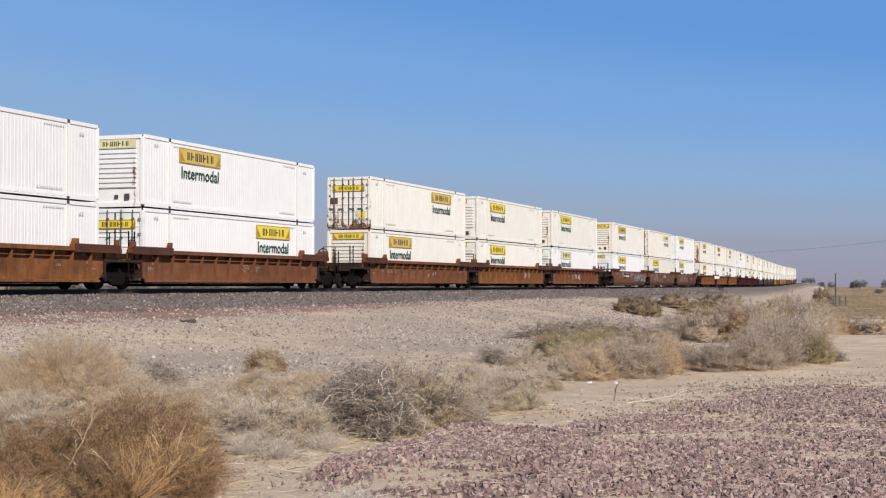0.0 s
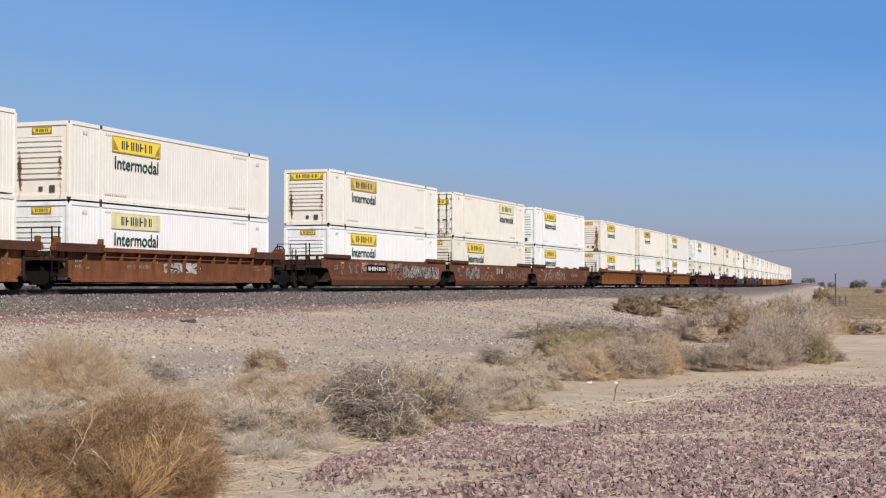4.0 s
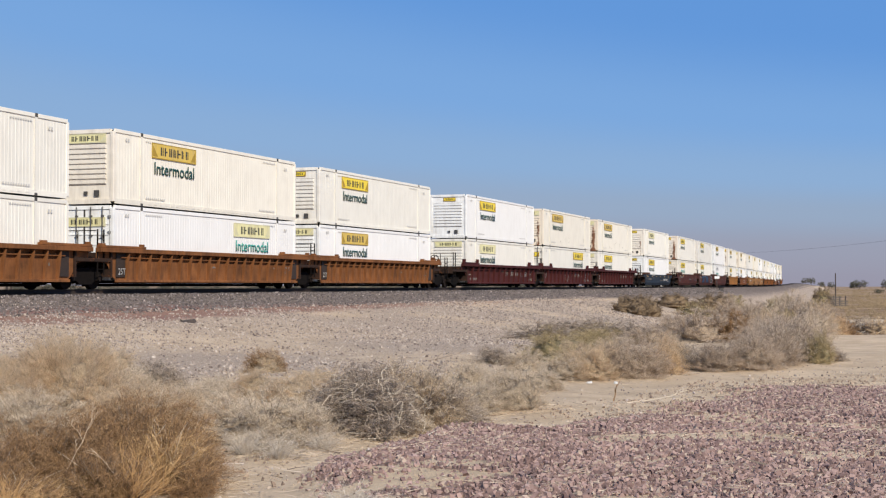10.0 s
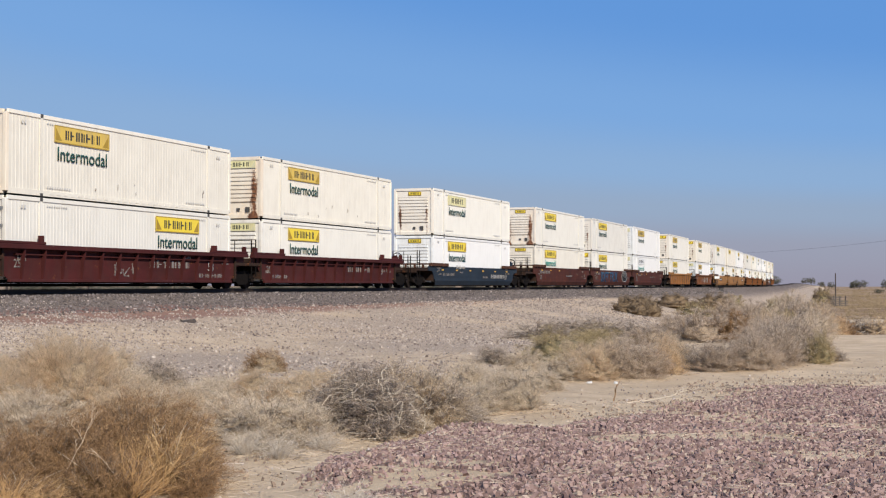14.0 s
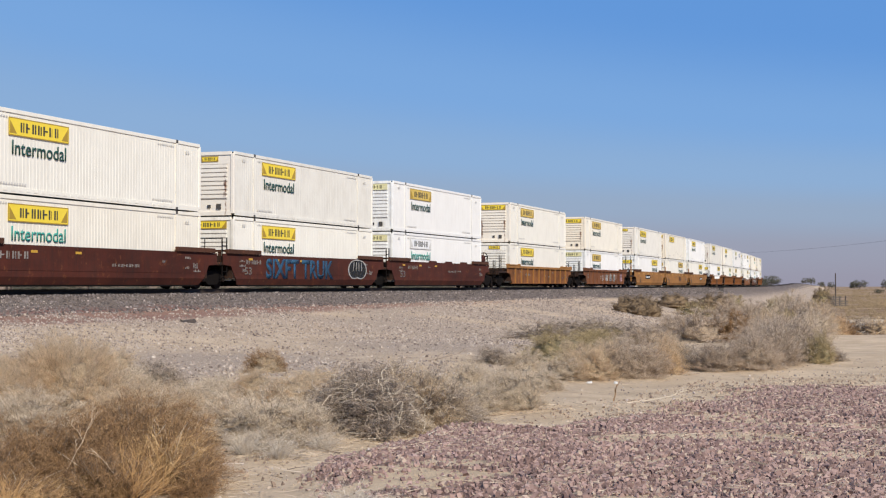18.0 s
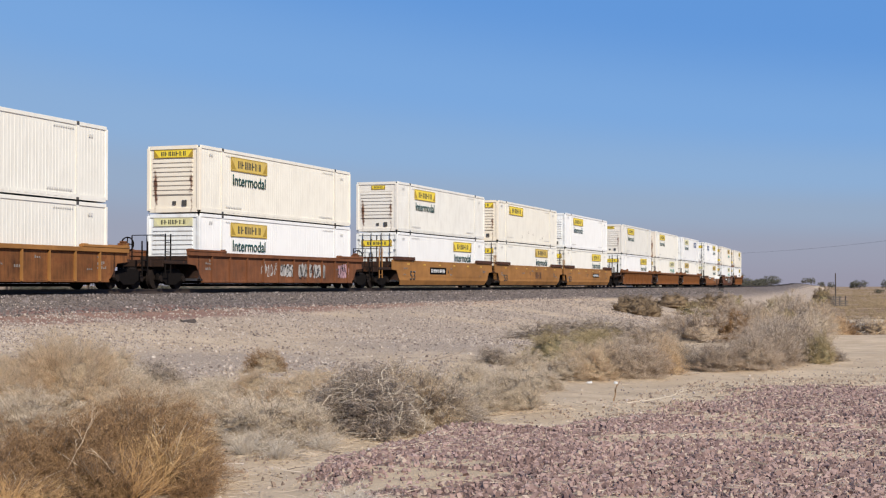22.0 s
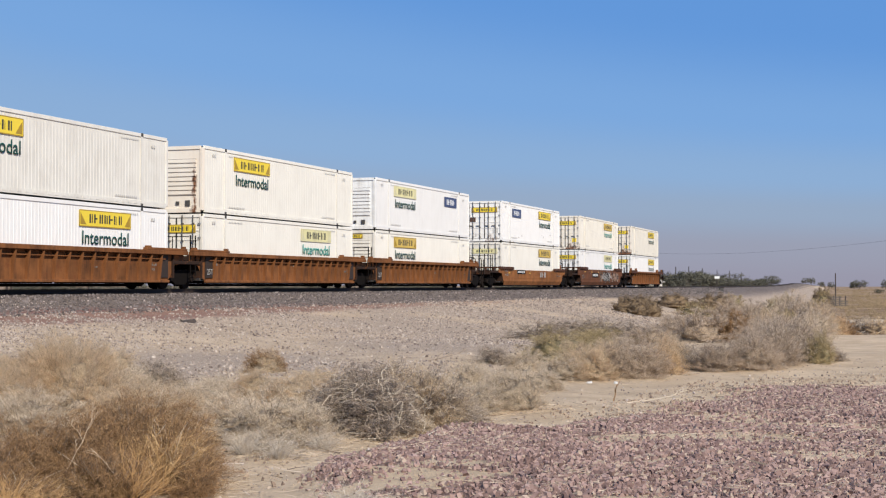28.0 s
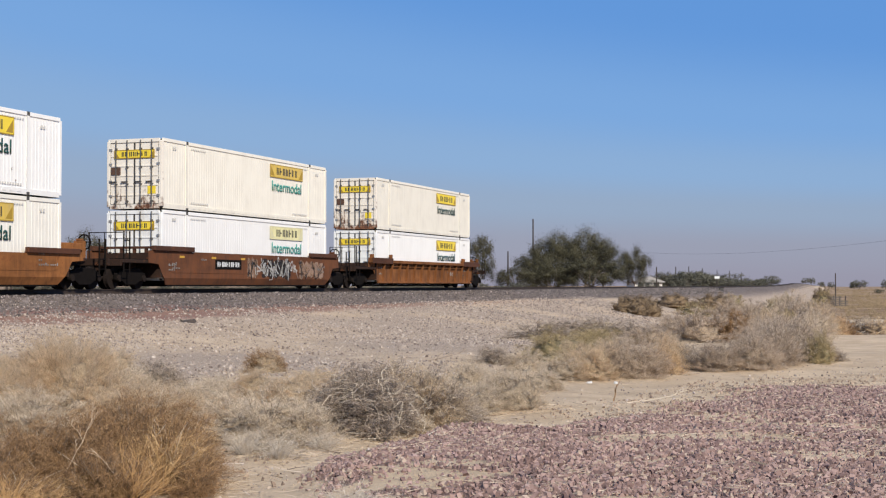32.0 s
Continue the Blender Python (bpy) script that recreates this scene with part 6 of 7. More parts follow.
BLEACHED = plain("bleached_branch", (0.52, 0.40, 0.275), 0.9, vary=0.2)
GOLD_STEM = plain("golden_stem", (0.55, 0.335, 0.145), 0.8, vary=0.4)
GREY_WOOD = plain("silvery_wood", (0.52, 0.46, 0.39), 0.9, vary=0.2)


def branch(words, x, y, z, way, length, r, material, seed, levels=2):
    bm = bmesh.new()
    limb(bm, random.Random(seed), (0, 0, 0), way, length, r, levels)
    ob = new("dead_branch", finish(bm, "dead_branch", material))
    ob.matrix_world = pose(x, y, z)
    return tagged(ob, words, "branch")


branch("pale forked dead branch leaning on a brown bush", -3.22, 12.25, 0.16, (0.50, 0.02, 0.86), 0.58, 0.0055, BLEACHED, 3)
branch("pale dead branch at the foot of a brown bush", -2.72, 12.12, 0.05, (-0.45, -0.05, 0.9), 0.42, 0.007, BLEACHED, 8, 1)
branch("silvery dead branch lying beside the gravel", -0.48, 16.35, ground_at(-0.48, 16.35) + 0.06, (0.95, 0.28, 0.10), 0.50, 0.011, GREY_WOOD, 5, 0)
branch("dark crooked twig standing up from the sand", 2.60, 21.9, ground_at(2.60, 21.9) - 0.02, (0.2, 0.0, 0.95), 0.30, 0.014, TWIGS["brown"], 6, 1)
branch("broken pale branch lying on sand", 3.0, 21.6, ground_at(3.0, 21.6) + 0.03, (0.98, 0.1, 0.12), 0.75, 0.012, PALE_WOOD, 7, 2)
branch("thin dark branch lying on gravel", -0.5, 33.5, ground_at(-0.5, 33.5) + 0.02, (0.95, -0.35, 0.05), 1.1, 0.014, WOOD, 11, 1)
branch("pale arched branch over a grey bush", -1.62, 17.2, ground_at(-1.62, 17.2) + 0.05, (-0.5, -0.1, 0.75), 0.75, 0.012, BLEACHED, 12, 1)


def stem_fan(x, y, seed, n, lean, height):
    """Thick golden stems that rise from one root and fan out."""
    thing = tagged(new("grass_clump"), "fan of thick golden dry stems on sand", "dry grass", "desert bushes")
    thing.matrix_world = pose(x, y, ground_at(x, y) - 0.02)
    rng = random.Random(seed)
    for i in range(n):
        bm = bmesh.new()
        a = lean + rng.gauss(0, 0.42)
        limb(bm, rng, (rng.uniform(-0.06, 0.06), rng.uniform(-0.05, 0.05), 0), (math.sin(a), rng.uniform(-0.35, 0.15), math.cos(a)), height * rng.uniform(0.55, 1.05), rng.uniform(0.0020, 0.0042), 1)
        part("stem", bm, GOLD_STEM, thing)


stem_fan(-2.68, 12.15, 4, 40, 0.55, 0.62)
stem_fan(-3.42, 11.35, 5, 44, -0.1, 0.40)
stem_fan(-3.12, 11.3, 6, 36, 0.5, 0.30)
stem_fan(-2.75, 11.25, 7, 26, -0.6, 0.16)


# ---- stones ----
def stone_material(name, dark, light, odd=0.03, odd_colour=(0.42, 0.35, 0.31)):
    m, t, b = shader(name, 0.9)
    geo = t.nodes.new("ShaderNodeNewGeometry")
    col = mixed(t, geo.outputs["Random Per Island"], dark, light)
    pale = ramp(t, geo.outputs["Random Per Island"], [(1 - odd, 0.0), (1.01 - odd, 1.0)])
    col = mixed(t, pale, col, odd_colour)
    n = noise_of(t, own(t), 22.0, 4.0)
    col = mixed(t, 1.0, col, maths(t, "ADD", maths(t, "MULTIPLY", n, 0.6), 0.70), "MULTIPLY")
    t.links.new(col, b.inputs["Base Color"])
    bump(t, b, n, 0.4, 0.01)
    return m


PINK_STONE = stone_material("pink_crushed_rock", (0.140, 0.084, 0.073), (0.40, 0.272, 0.231), 0.13, (0.40, 0.305, 0.235))
PINK_STONE_PIECE = plain("pink_rock_piece", (0.27, 0.178, 0.158), 0.9, vary=0.35, scale=14.0)
_t = PINK_STONE_PIECE.node_tree
_b = _t.nodes["Principled BSDF"]
_src = _b.inputs["Base Color"].links[0].from_socket
_t.links.new(mixed(_t, 1.0, _src, maths(_t, "ADD", by_object(_t), 0.55), "MULTIPLY"), _b.inputs["Base Color"])
GREY_STONE = stone_material("grey_crushed_rock", (0.055, 0.044, 0.040), (0.22, 0.185, 0.17))
PALE_STONE = stone_material("pale_pebbles", (0.12, 0.085, 0.07), (0.50, 0.42, 0.345))
WHITE_STONE = stone_material("whitish_pebbles", (0.13, 0.095, 0.078), (0.49, 0.415, 0.35))
CLOD = stone_material("dry_clods", (0.16, 0.11, 0.08), (0.44, 0.34, 0.245))
ICO = None


def ico():
    """A rough block, open where it lies on the ground."""
    global ICO
    if ICO is None:
        v = np.array([(x, y, z) for x in (-1, 1) for y in (-1, 1) for z in (-1, 1)], float) * 0.72
        ICO = (v, np.array([(0, 1, 3, 2), (4, 6, 7, 5), (0, 4, 5, 1), (2, 3, 7, 6), (1, 5, 7, 3)]))
    return ICO


def stone_cloud(rng, x, y, size, sink=0.25):
    """Angular stones lying on the ground: one deformed block each."""
    v0, f0 = ico()
    n, k = len(x), len(v0)
    v = v0[None] * rng.uniform(0.55, 1.35, (n, k, 3))
    taper = np.where(v0[None, :, 2:] > 0, rng.uniform(0.15, 1.0, (n, 1, 2)), 1.0)
    v[..., :2] = v[..., :2] * taper + np.where(v0[None, :, 2:] > 0, rng.normal(0, 0.22, (n, 1, 2)), 0.0)
    v = v * (size[:, None, None] * rng.uniform((0.65, 0.55, 0.50), (1.3, 1.0, 1.15), (n, 3))[:, None])
    ax = rng.normal(size=(n, 3))
    ax /= np.linalg.norm(ax, axis=1, keepdims=True)
    an = rng.uniform(0, 0.9, n)
    c, s = np.cos(an)[:, None, None], np.sin(an)[:, None, None]
    v = v * c + np.cross(ax[:, None], v) * s + ax[:, None] * (v * ax[:, None]).sum(2, keepdims=True) * (1 - c)
    rz = rng.uniform(0, 6.28, n)
    vx = v[..., 0] * np.cos(rz)[:, None] - v[..., 1] * np.sin(rz)[:, None]
    vy = v[..., 0] * np.sin(rz)[:, None] + v[..., 1] * np.cos(rz)[:, None]
    z = ground_height(x, y) + size * sink
    v = np.stack([vx + x[:, None], vy + y[:, None], v[..., 2] + z[:, None]], 2)
    f = f0[None] + (np.arange(n) * k)[:, None, None]
    return v.reshape(-1, 3), f.reshape(-1, 4)


def gravel_pad():
    rng = np.random.default_rng(5)
    x, y = rng.uniform(-1.8, 9.5, 240000), rng.uniform(9.6, 27.5, 240000)
    bare = pad_bare(x, y)
    chance = on_pad(x, y) * np.clip((0.80 - bare) * 5.0, 0.14, 1) * np.interp(y, [10, 27], [1.0, 0.75])
    keep = (rng.uniform(0, 1, len(x)) < chance) & (x < y * 0.36 + 0.5)
    x, y = x[keep], y[keep]
    size = 0.011 + 0.032 * rng.uniform(0, 1, len(x)) ** 2.4
    v, f = stone_cloud(rng, x, y, size)
    tagged(new("gravel", raw_mesh("gravel", v, f, PINK_STONE)), "pinkish crushed rock spread over the sand", "gravel", kind="stuff")


gravel_pad()


def loose_stones():
    """The larger stones of the pad nearest the road, one by one."""
    rng = np.random.default_rng(21)
    shapes = []
    for k in range(8):
        v, f = stone_cloud(rng, np.zeros(1), np.zeros(1), np.array([0.05]))
        v = v - v.mean(0)
        shapes.append(raw_mesh("stone", v, f, PINK_STONE_PIECE))
    x, y = rng.uniform(-1.2, 5, 3000), rng.uniform(11.2, 16, 3000)
    keep = (on_pad(x, y) > 0.6) & (pad_bare(x, y) < 0.66) & (x < 0.33 * y)
    x, y = x[keep][:290], y[keep][:290]
    z = ground_height(x, y)
    for i in range(len(x)):
        ob = part("stone", shapes[i % 8], None, ground)
        k = float(rng.uniform(0.35, 0.65))
        ob.matrix_local = pose(x[i], y[i], z[i] + 0.02, *rng.uniform(-25, 25, 2), float(rng.uniform(0, 360))) @ Matrix.Diagonal((k, k, k, 1))


loose_stones()


def ballast_stones():
    rng = np.random.default_rng(8)
    s, d = rng.uniform(-40, 135, 34000), rng.uniform(1.5, 5.6, 34000)
    h = np.interp(s, RUN, HEAD)
    x, y = np.interp(s, RUN, PX) + d * np.cos(h), np.interp(s, RUN, PY) - d * np.sin(h)
    keep = rng.uniform(0, 1, len(s)) < np.interp(d, [1.5, 4.6, 5.6], [1, 1, 0.25]) * np.interp(s, [-40, 20, 75, 135], [1, 0.9, 0.6, 0.35])
    x, y = x[keep], y[keep]
    v, f = stone_cloud(rng, x, y, (0.03 + 0.035 * rng.uniform(0, 1, len(x)) ** 1.5) * np.interp(y, [110, 200], [1.0, 1.7]))
    tagged(new("ballast", raw_mesh("ballast", v, f, GREY_STONE)), "grey crushed-rock ballast along the track", "ballast", kind="stuff")
    s, d = rng.uniform(-42, 45, 100000), rng.uniform(5.0, 22, 100000)
    h = np.interp(s, RUN, HEAD)
    x, y = np.interp(s, RUN, PX) + d * np.cos(h), np.interp(s, RUN, PY) - d * np.sin(h)
    keep = rng.uniform(0, 1, len(s)) < (0.35 + 0.65 * smooth(0.35, 0.7, value_noise(x, y, 3.2, 41))) * np.interp(d, [5, 8, 22], [1, 0.9, 0.45])
    x, y = x[keep], y[keep]
    v, f = stone_cloud(rng, x, y, (0.015 + 0.036 * rng.uniform(0, 1, len(x)) ** 2.5) * np.interp(y, [45, 110], [1.0, 1.45]))
    tagged(new("pebbles", raw_mesh("pebbles", v, f, PALE_STONE)), "pale pebbles scattered over sandy ground", "pebbles", kind="stuff")
    x, y = rng.uniform(-15, -7.5, 24000), rng.uniform(33, 47, 24000)
    keep = rng.uniform(0, 1, len(x)) < smooth(0.35, 0.65, value_noise(x, y, 2.2, 47)) * smooth(-7.5, -9.5, x)
    x, y = x[keep], y[keep]
    v, f = stone_cloud(rng, x, y, 0.011 + 0.024 * rng.uniform(0, 1, len(x)) ** 2.2)
    tagged(new("white_pebbles", raw_mesh("white_pebbles", v, f, WHITE_STONE)), "whitish pebbles strewn below the track", "pebbles", kind="stuff")
    x, y = rng.uniform(-2.5, 9, 22000), rng.uniform(13, 29, 22000)
    keep = (np.abs(y - pad_edge(x) - 1.6) < 2.4) & (rng.uniform(0, 1, len(x)) < 0.25 + 0.75 * smooth(0.4, 0.7, value_noise(x, y, 1.1, 49)))
    x, y = x[keep], y[keep]
    v, f = stone_cloud(rng, x, y, 0.010 + 0.026 * rng.uniform(0, 1, len(x)) ** 2.5)
    tagged(new("dirt_clods", raw_mesh("dirt_clods", v, f, CLOD)), "small brown clods of dirt on sand", "dirt clods", kind="stuff")
    x, y = rng.uniform(-9, 12, 14000), rng.uniform(11, 34, 14000)
    keep = rng.uniform(0, 1, len(x)) < 0.2 + 0.8 * smooth(0.45, 0.75, value_noise(x, y, 1.8, 43))
    x, y = x[keep], y[keep]
    v, f = stone_cloud(rng, x, y, 0.008 + 0.022 * rng.uniform(0, 1, len(x)) ** 3)
    tagged(new("small_stones", raw_mesh("small_stones", v, f, PALE_STONE)), "small brown stones strewn on sand", "stones", kind="stuff")


ballast_stones()


# ---- trees and far things ----
LEAF = twig_material("dusty_leaves", (0.060, 0.056, 0.030), (0.125, 0.112, 0.062))
# Far shrubs' leaves are paler: distance haze is mixed into their colour.
FAR_LEAF = twig_material("hazed_leaves", (0.085, 0.082, 0.058), (0.175, 0.165, 0.120))
BARK = plain("grey_bark", (0.16, 0.12, 0.09), 0.9, vary=0.35)


def crown(seed, blobs, leaves, size, droop=0.0, leaf=None):
    """Clumps of small leaves in an uneven crown of unit width and height."""
    rng = np.random.default_rng(seed)
    a = rng.uniform(0, 2 * np.pi, blobs)
    r = 0.42 * np.sqrt(rng.uniform(0, 1, blobs))
    z = 0.30 + 0.62 * rng.uniform(0, 1, blobs) ** 0.8 * (1 - (r / 0.5) ** 2 * 0.6)
    c = np.stack([r * np.cos(a), r * np.sin(a), z], 1)
    k = rng.integers(0, blobs, leaves)
    p = c[k] + np.clip(rng.normal(0, 1, (leaves, 3)), -1.7, 1.7) * np.array([0.055, 0.055, 0.050]) * rng.uniform(0.4, 1.3, (leaves, 1))
    p[:, 2] -= droop * rng.uniform(0, 1, leaves) ** 2
    p[:, 2] = np.maximum(p[:, 2], 0.02)
    u = rng.normal(size=(leaves, 3))
    u /= np.linalg.norm(u, axis=1, keepdims=True)
    w = np.cross(u, rng.normal(size=(leaves, 3)))
    w /= np.linalg.norm(w, axis=1, keepdims=True)
    s = size * rng.uniform(0.5, 1.2, (leaves, 1))
    v = np.stack([p - u * s, p - w * s * 0.45, p + u * s, p + w * s * 0.45], 1).reshape(-1, 3)
    f = np.arange(leaves * 4).reshape(-1, 4)
    n = (p - c[k]) / 0.05 + (p - np.array([0, 0, 0.45])) * 1.6 + rng.normal(0, 0.35, (leaves, 3))
    n /= np.linalg.norm(n, axis=1, keepdims=True)
    return raw_mesh("crown", v, f, leaf or LEAF, normals=n.repeat(4, 0)), c


CROWNS = [crown(3, 80, 40000, 0.0085, 0.10), crown(4, 66, 34000, 0.0090, 0.14), crown(6, 48, 24000, 0.0105, 0.08)]
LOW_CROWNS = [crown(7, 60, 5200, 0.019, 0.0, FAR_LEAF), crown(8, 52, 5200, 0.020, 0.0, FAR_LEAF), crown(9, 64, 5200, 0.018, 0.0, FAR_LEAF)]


def tree(x, y, w, h, k, words="dusty dark green desert tree with a broad crown", name="tree"):
    z = ground_at(x, y)
    thing = tagged(new(name), words, "tree", "trees behind the track")
    thing.matrix_world = pose(x, y, z - 0.1, 0, 0, (k * 53) % 360)
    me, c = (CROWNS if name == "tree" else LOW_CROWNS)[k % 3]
    ob = part("crown", me, None, thing)
    sink, grow = (0.0, 1.0) if name == "tree" else (0.2, 1.25)      # shrubs are leafy to the ground
    ob.matrix_local = pose(0, 0, -sink * h) @ Matrix.Diagonal((w, w, h * grow, 1))
    def wood(bm):
        rod(bm, (0, 0, 0), (0.012, 0.008, 0.26), 0.022, 0.015, 7)
        for p in c[:9]:
            rod(bm, (0.012, 0.008, 0.2), (p[0] * 0.6, p[1] * 0.6, 0.2 + (p[2] - 0.2) * 0.6), 0.010, 0.006, 5)
            rod(bm, (p[0] * 0.6, p[1] * 0.6, 0.2 + (p[2] - 0.2) * 0.6), p, 0.006, 0.003, 5)
    ob = part("trunk", kept(("trunk", k % 3, name == "tree"), BARK, wood), None, thing)
    ob.matrix_local = Matrix.Diagonal((w, w, h, 1))
    return thing


def sight(px, py, depth):
    """A place on the plan by its bearing: x from the middle of the view at a depth."""
    return (px - 784) / 2530.6 * depth


for k, (px, depth, w, h) in enumerate([(988, 190, 9.0, 9.7), (1036, 192, 9.0, 10.0), (1068, 196, 6.6, 8.4), (950, 186, 6.4, 7.2), (914, 180, 6.0, 4.4), (846, 170, 4.8, 8.4), (1122, 215, 5.6, 8.2), (155, 118, 4.6, 6.5), (1045, 182, 9.0, 5.6), (980, 183, 8.0, 5.0)]):
    tree(sight(px, 0, depth), depth, w, h, k)
rng = random.Random(12)
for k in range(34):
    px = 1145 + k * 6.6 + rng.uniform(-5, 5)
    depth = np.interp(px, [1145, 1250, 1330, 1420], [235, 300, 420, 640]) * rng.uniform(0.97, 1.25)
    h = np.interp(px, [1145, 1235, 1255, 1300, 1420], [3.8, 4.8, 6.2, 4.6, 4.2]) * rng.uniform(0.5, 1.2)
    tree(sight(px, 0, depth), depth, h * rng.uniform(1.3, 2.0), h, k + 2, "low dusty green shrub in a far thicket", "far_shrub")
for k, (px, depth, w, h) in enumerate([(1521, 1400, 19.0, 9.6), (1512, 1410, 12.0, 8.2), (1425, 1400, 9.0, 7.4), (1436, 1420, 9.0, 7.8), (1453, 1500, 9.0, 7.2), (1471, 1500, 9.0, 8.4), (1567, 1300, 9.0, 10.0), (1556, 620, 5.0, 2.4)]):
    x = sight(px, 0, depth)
    tree(x, depth, w, h, k, "round haze-pale green desert shrub on dry grass", "desert_shrub")
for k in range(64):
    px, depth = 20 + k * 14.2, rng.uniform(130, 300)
    tree(sight(px, 0, depth), depth, rng.uniform(2.5, 5), rng.uniform(1.2, 2.0), k + 2, "low green shrub behind the track, paled by haze", "far_shrub")



SCRUB = twig_material("dry_scrub", (0.155, 0.112, 0.066), (0.34, 0.25, 0.15))


def far_scrub():
    """Low scrub over the dry field beyond the sand road, past counting."""
    rng = np.random.default_rng(33)
    y = 150 * (1300 / 150) ** rng.uniform(0, 1, 7500)
    x = y * rng.uniform(0.245, 0.36, len(y))
    d, _ = from_track(x, y)
    keep = (d > 14) & (np.where(y < 240, value_noise(x * 0.25, y, 5.0, 72), value_noise(x, y * 0.5, 24.0, 71)) > 0.55)
    x, y = x[keep], y[keep]
    n, k = len(x), 16
    size = rng.uniform(0.3, 0.9, n) * np.interp(y, [150, 240, 1300], [0.5, 0.8, 1.9])
    p = rng.normal(0, 0.4, (n, k, 3)) * size[:, None, None]
    p[..., 2] = np.abs(p[..., 2]) * 0.9 + 0.05
    p += np.stack([x, y, ground_height(x, y)], 1)[:, None]
    p = p.reshape(-1, 3)
    u = rng.normal(size=p.shape) * np.array([1, 0.4, 1.0])
    u *= 0.17 * size.repeat(k)[:, None] / np.linalg.norm(u, axis=1, keepdims=True)
    w = np.stack([-u[:, 2], u[:, 1], u[:, 0]], 1) * 0.7
    v = np.stack([p - u, p - w, p + u, p + w], 1).reshape(-1, 3)
    tagged(new("scrub", raw_mesh("scrub", v, np.arange(len(v)).reshape(-1, 4), SCRUB)), "low brown dry scrub on a far field", "scrub", kind="stuff")


far_scrub()

TIMBER = plain("weathered_timber", (0.055, 0.042, 0.036), 0.9, vary=0.35)
GREY_TIMBER = plain("grey_timber", (0.13, 0.11, 0.095), 0.9, vary=0.3)


def pole(px, depth, height, arm=True, words="dark weathered wooden utility pole"):
    x = sight(px, 0, depth)
    thing = tagged(new("utility_pole"), words, "utility pole", "utility poles")
    thing.matrix_world = pose(x, depth, ground_at(x, depth) - 0.2, 0, 0, 12)
    part("post", kept(("post", height), TIMBER, lambda bm: rod(bm, (0, 0, 0), (0, 0, height), 0.13, 0.09, 10)), None, thing)
    if arm:
        part("crossarm", kept(("crossarm", height), TIMBER, lambda bm: box(bm, -1.1, -0.06, height - 0.75, 1.1, 0.06, height - 0.60), 0.01), None, thing)
        for k in (-1.0, -0.4, 0.4, 1.0):
            part("insulator", kept(("insulator", height, k), STEEL, lambda bm: rod(bm, (k, 0, height - 0.6), (k, 0, height - 0.42), 0.05, n=8)), None, thing)
    return thing


pole(943.5, 190, 10.4, False)
for px, depth, top in ((1162, 250, 6.2), (1196, 285, 6.7), (1219, 330, 7.3), (1243, 380, 7.6), (1269, 430, 7.6), (1291, 490, 8.0), (1312, 560, 8.2)):
    pole(px, depth, top - 1.4, False)
for px, depth, h in ((1050, 215, 4.6), (1068, 230, 3.4), (899, 200, 6.3)):
    pole(px, depth, h, False)
pole(1478.5, 262, 6.35, False, "thick dark wooden post beside a plank barrier")
pole(12, 150, 6.4, False)
pole(20, 158, 6.4, False)


def wire(name, a, b, sag):
    cu = bpy.data.curves.new(name, "CURVE")
    cu.dimensions, cu.bevel_depth = "3D", 0.012
    sp = cu.splines.new("POLY")
    sp.points.add(24)
    for i in range(25):
        u = i / 24
        p = Vector(a).lerp(Vector(b), u)
        sp.points[i].co = (p.x, p.y, p.z - 4 * sag * u * (1 - u), 1)
    cu.materials.append(CASTING)
    return tagged(new(name, cu), "thin dark overhead wire sagging between poles", "wire", "overhead wires")


def over(px, py, depth):
    return (sight(px, 0, depth), depth, EYE + (505.15 - py) * depth / 2530.6)


wire("overhead_wire", over(1060, 440, 330), over(1720, 405, 190), 2.2)


def barrier():
    """A low stack of old planks between posts."""
    x0, y0 = sight(1462, 0, 250), 250
    thing = tagged(new("plank_barrier"), "grey weathered plank barrier between short posts", "fence")
    thing.matrix_world = pose(x0, y0, ground_at(x0, y0), 0, 0, -6)
    for i in range(5):
        part("plank", kept(("plank", i), GREY_TIMBER, lambda bm: box(bm, 0.0 - (i % 2) * 0.2, -0.04, 0.30 + i * 0.36, 3.6 + (i % 3) * 0.4 - i * 0.35, 0.04, 0.52 + i * 0.36), 0.01), None, thing)
    for x in (0.2, 1.2, 2.2, 3.2):
        part("post", kept(("stub", x), TIMBER, lambda bm: box(bm, x, 0.04, -0.1, x + 0.2, 0.2, 2.1), 0.02), None, thing)


barrier()


WALL_WHITE = plain("house_white", (0.62, 0.58, 0.52), 0.8)
ROOF_GREY = plain("house_roof", (0.32, 0.30, 0.28), 0.8)


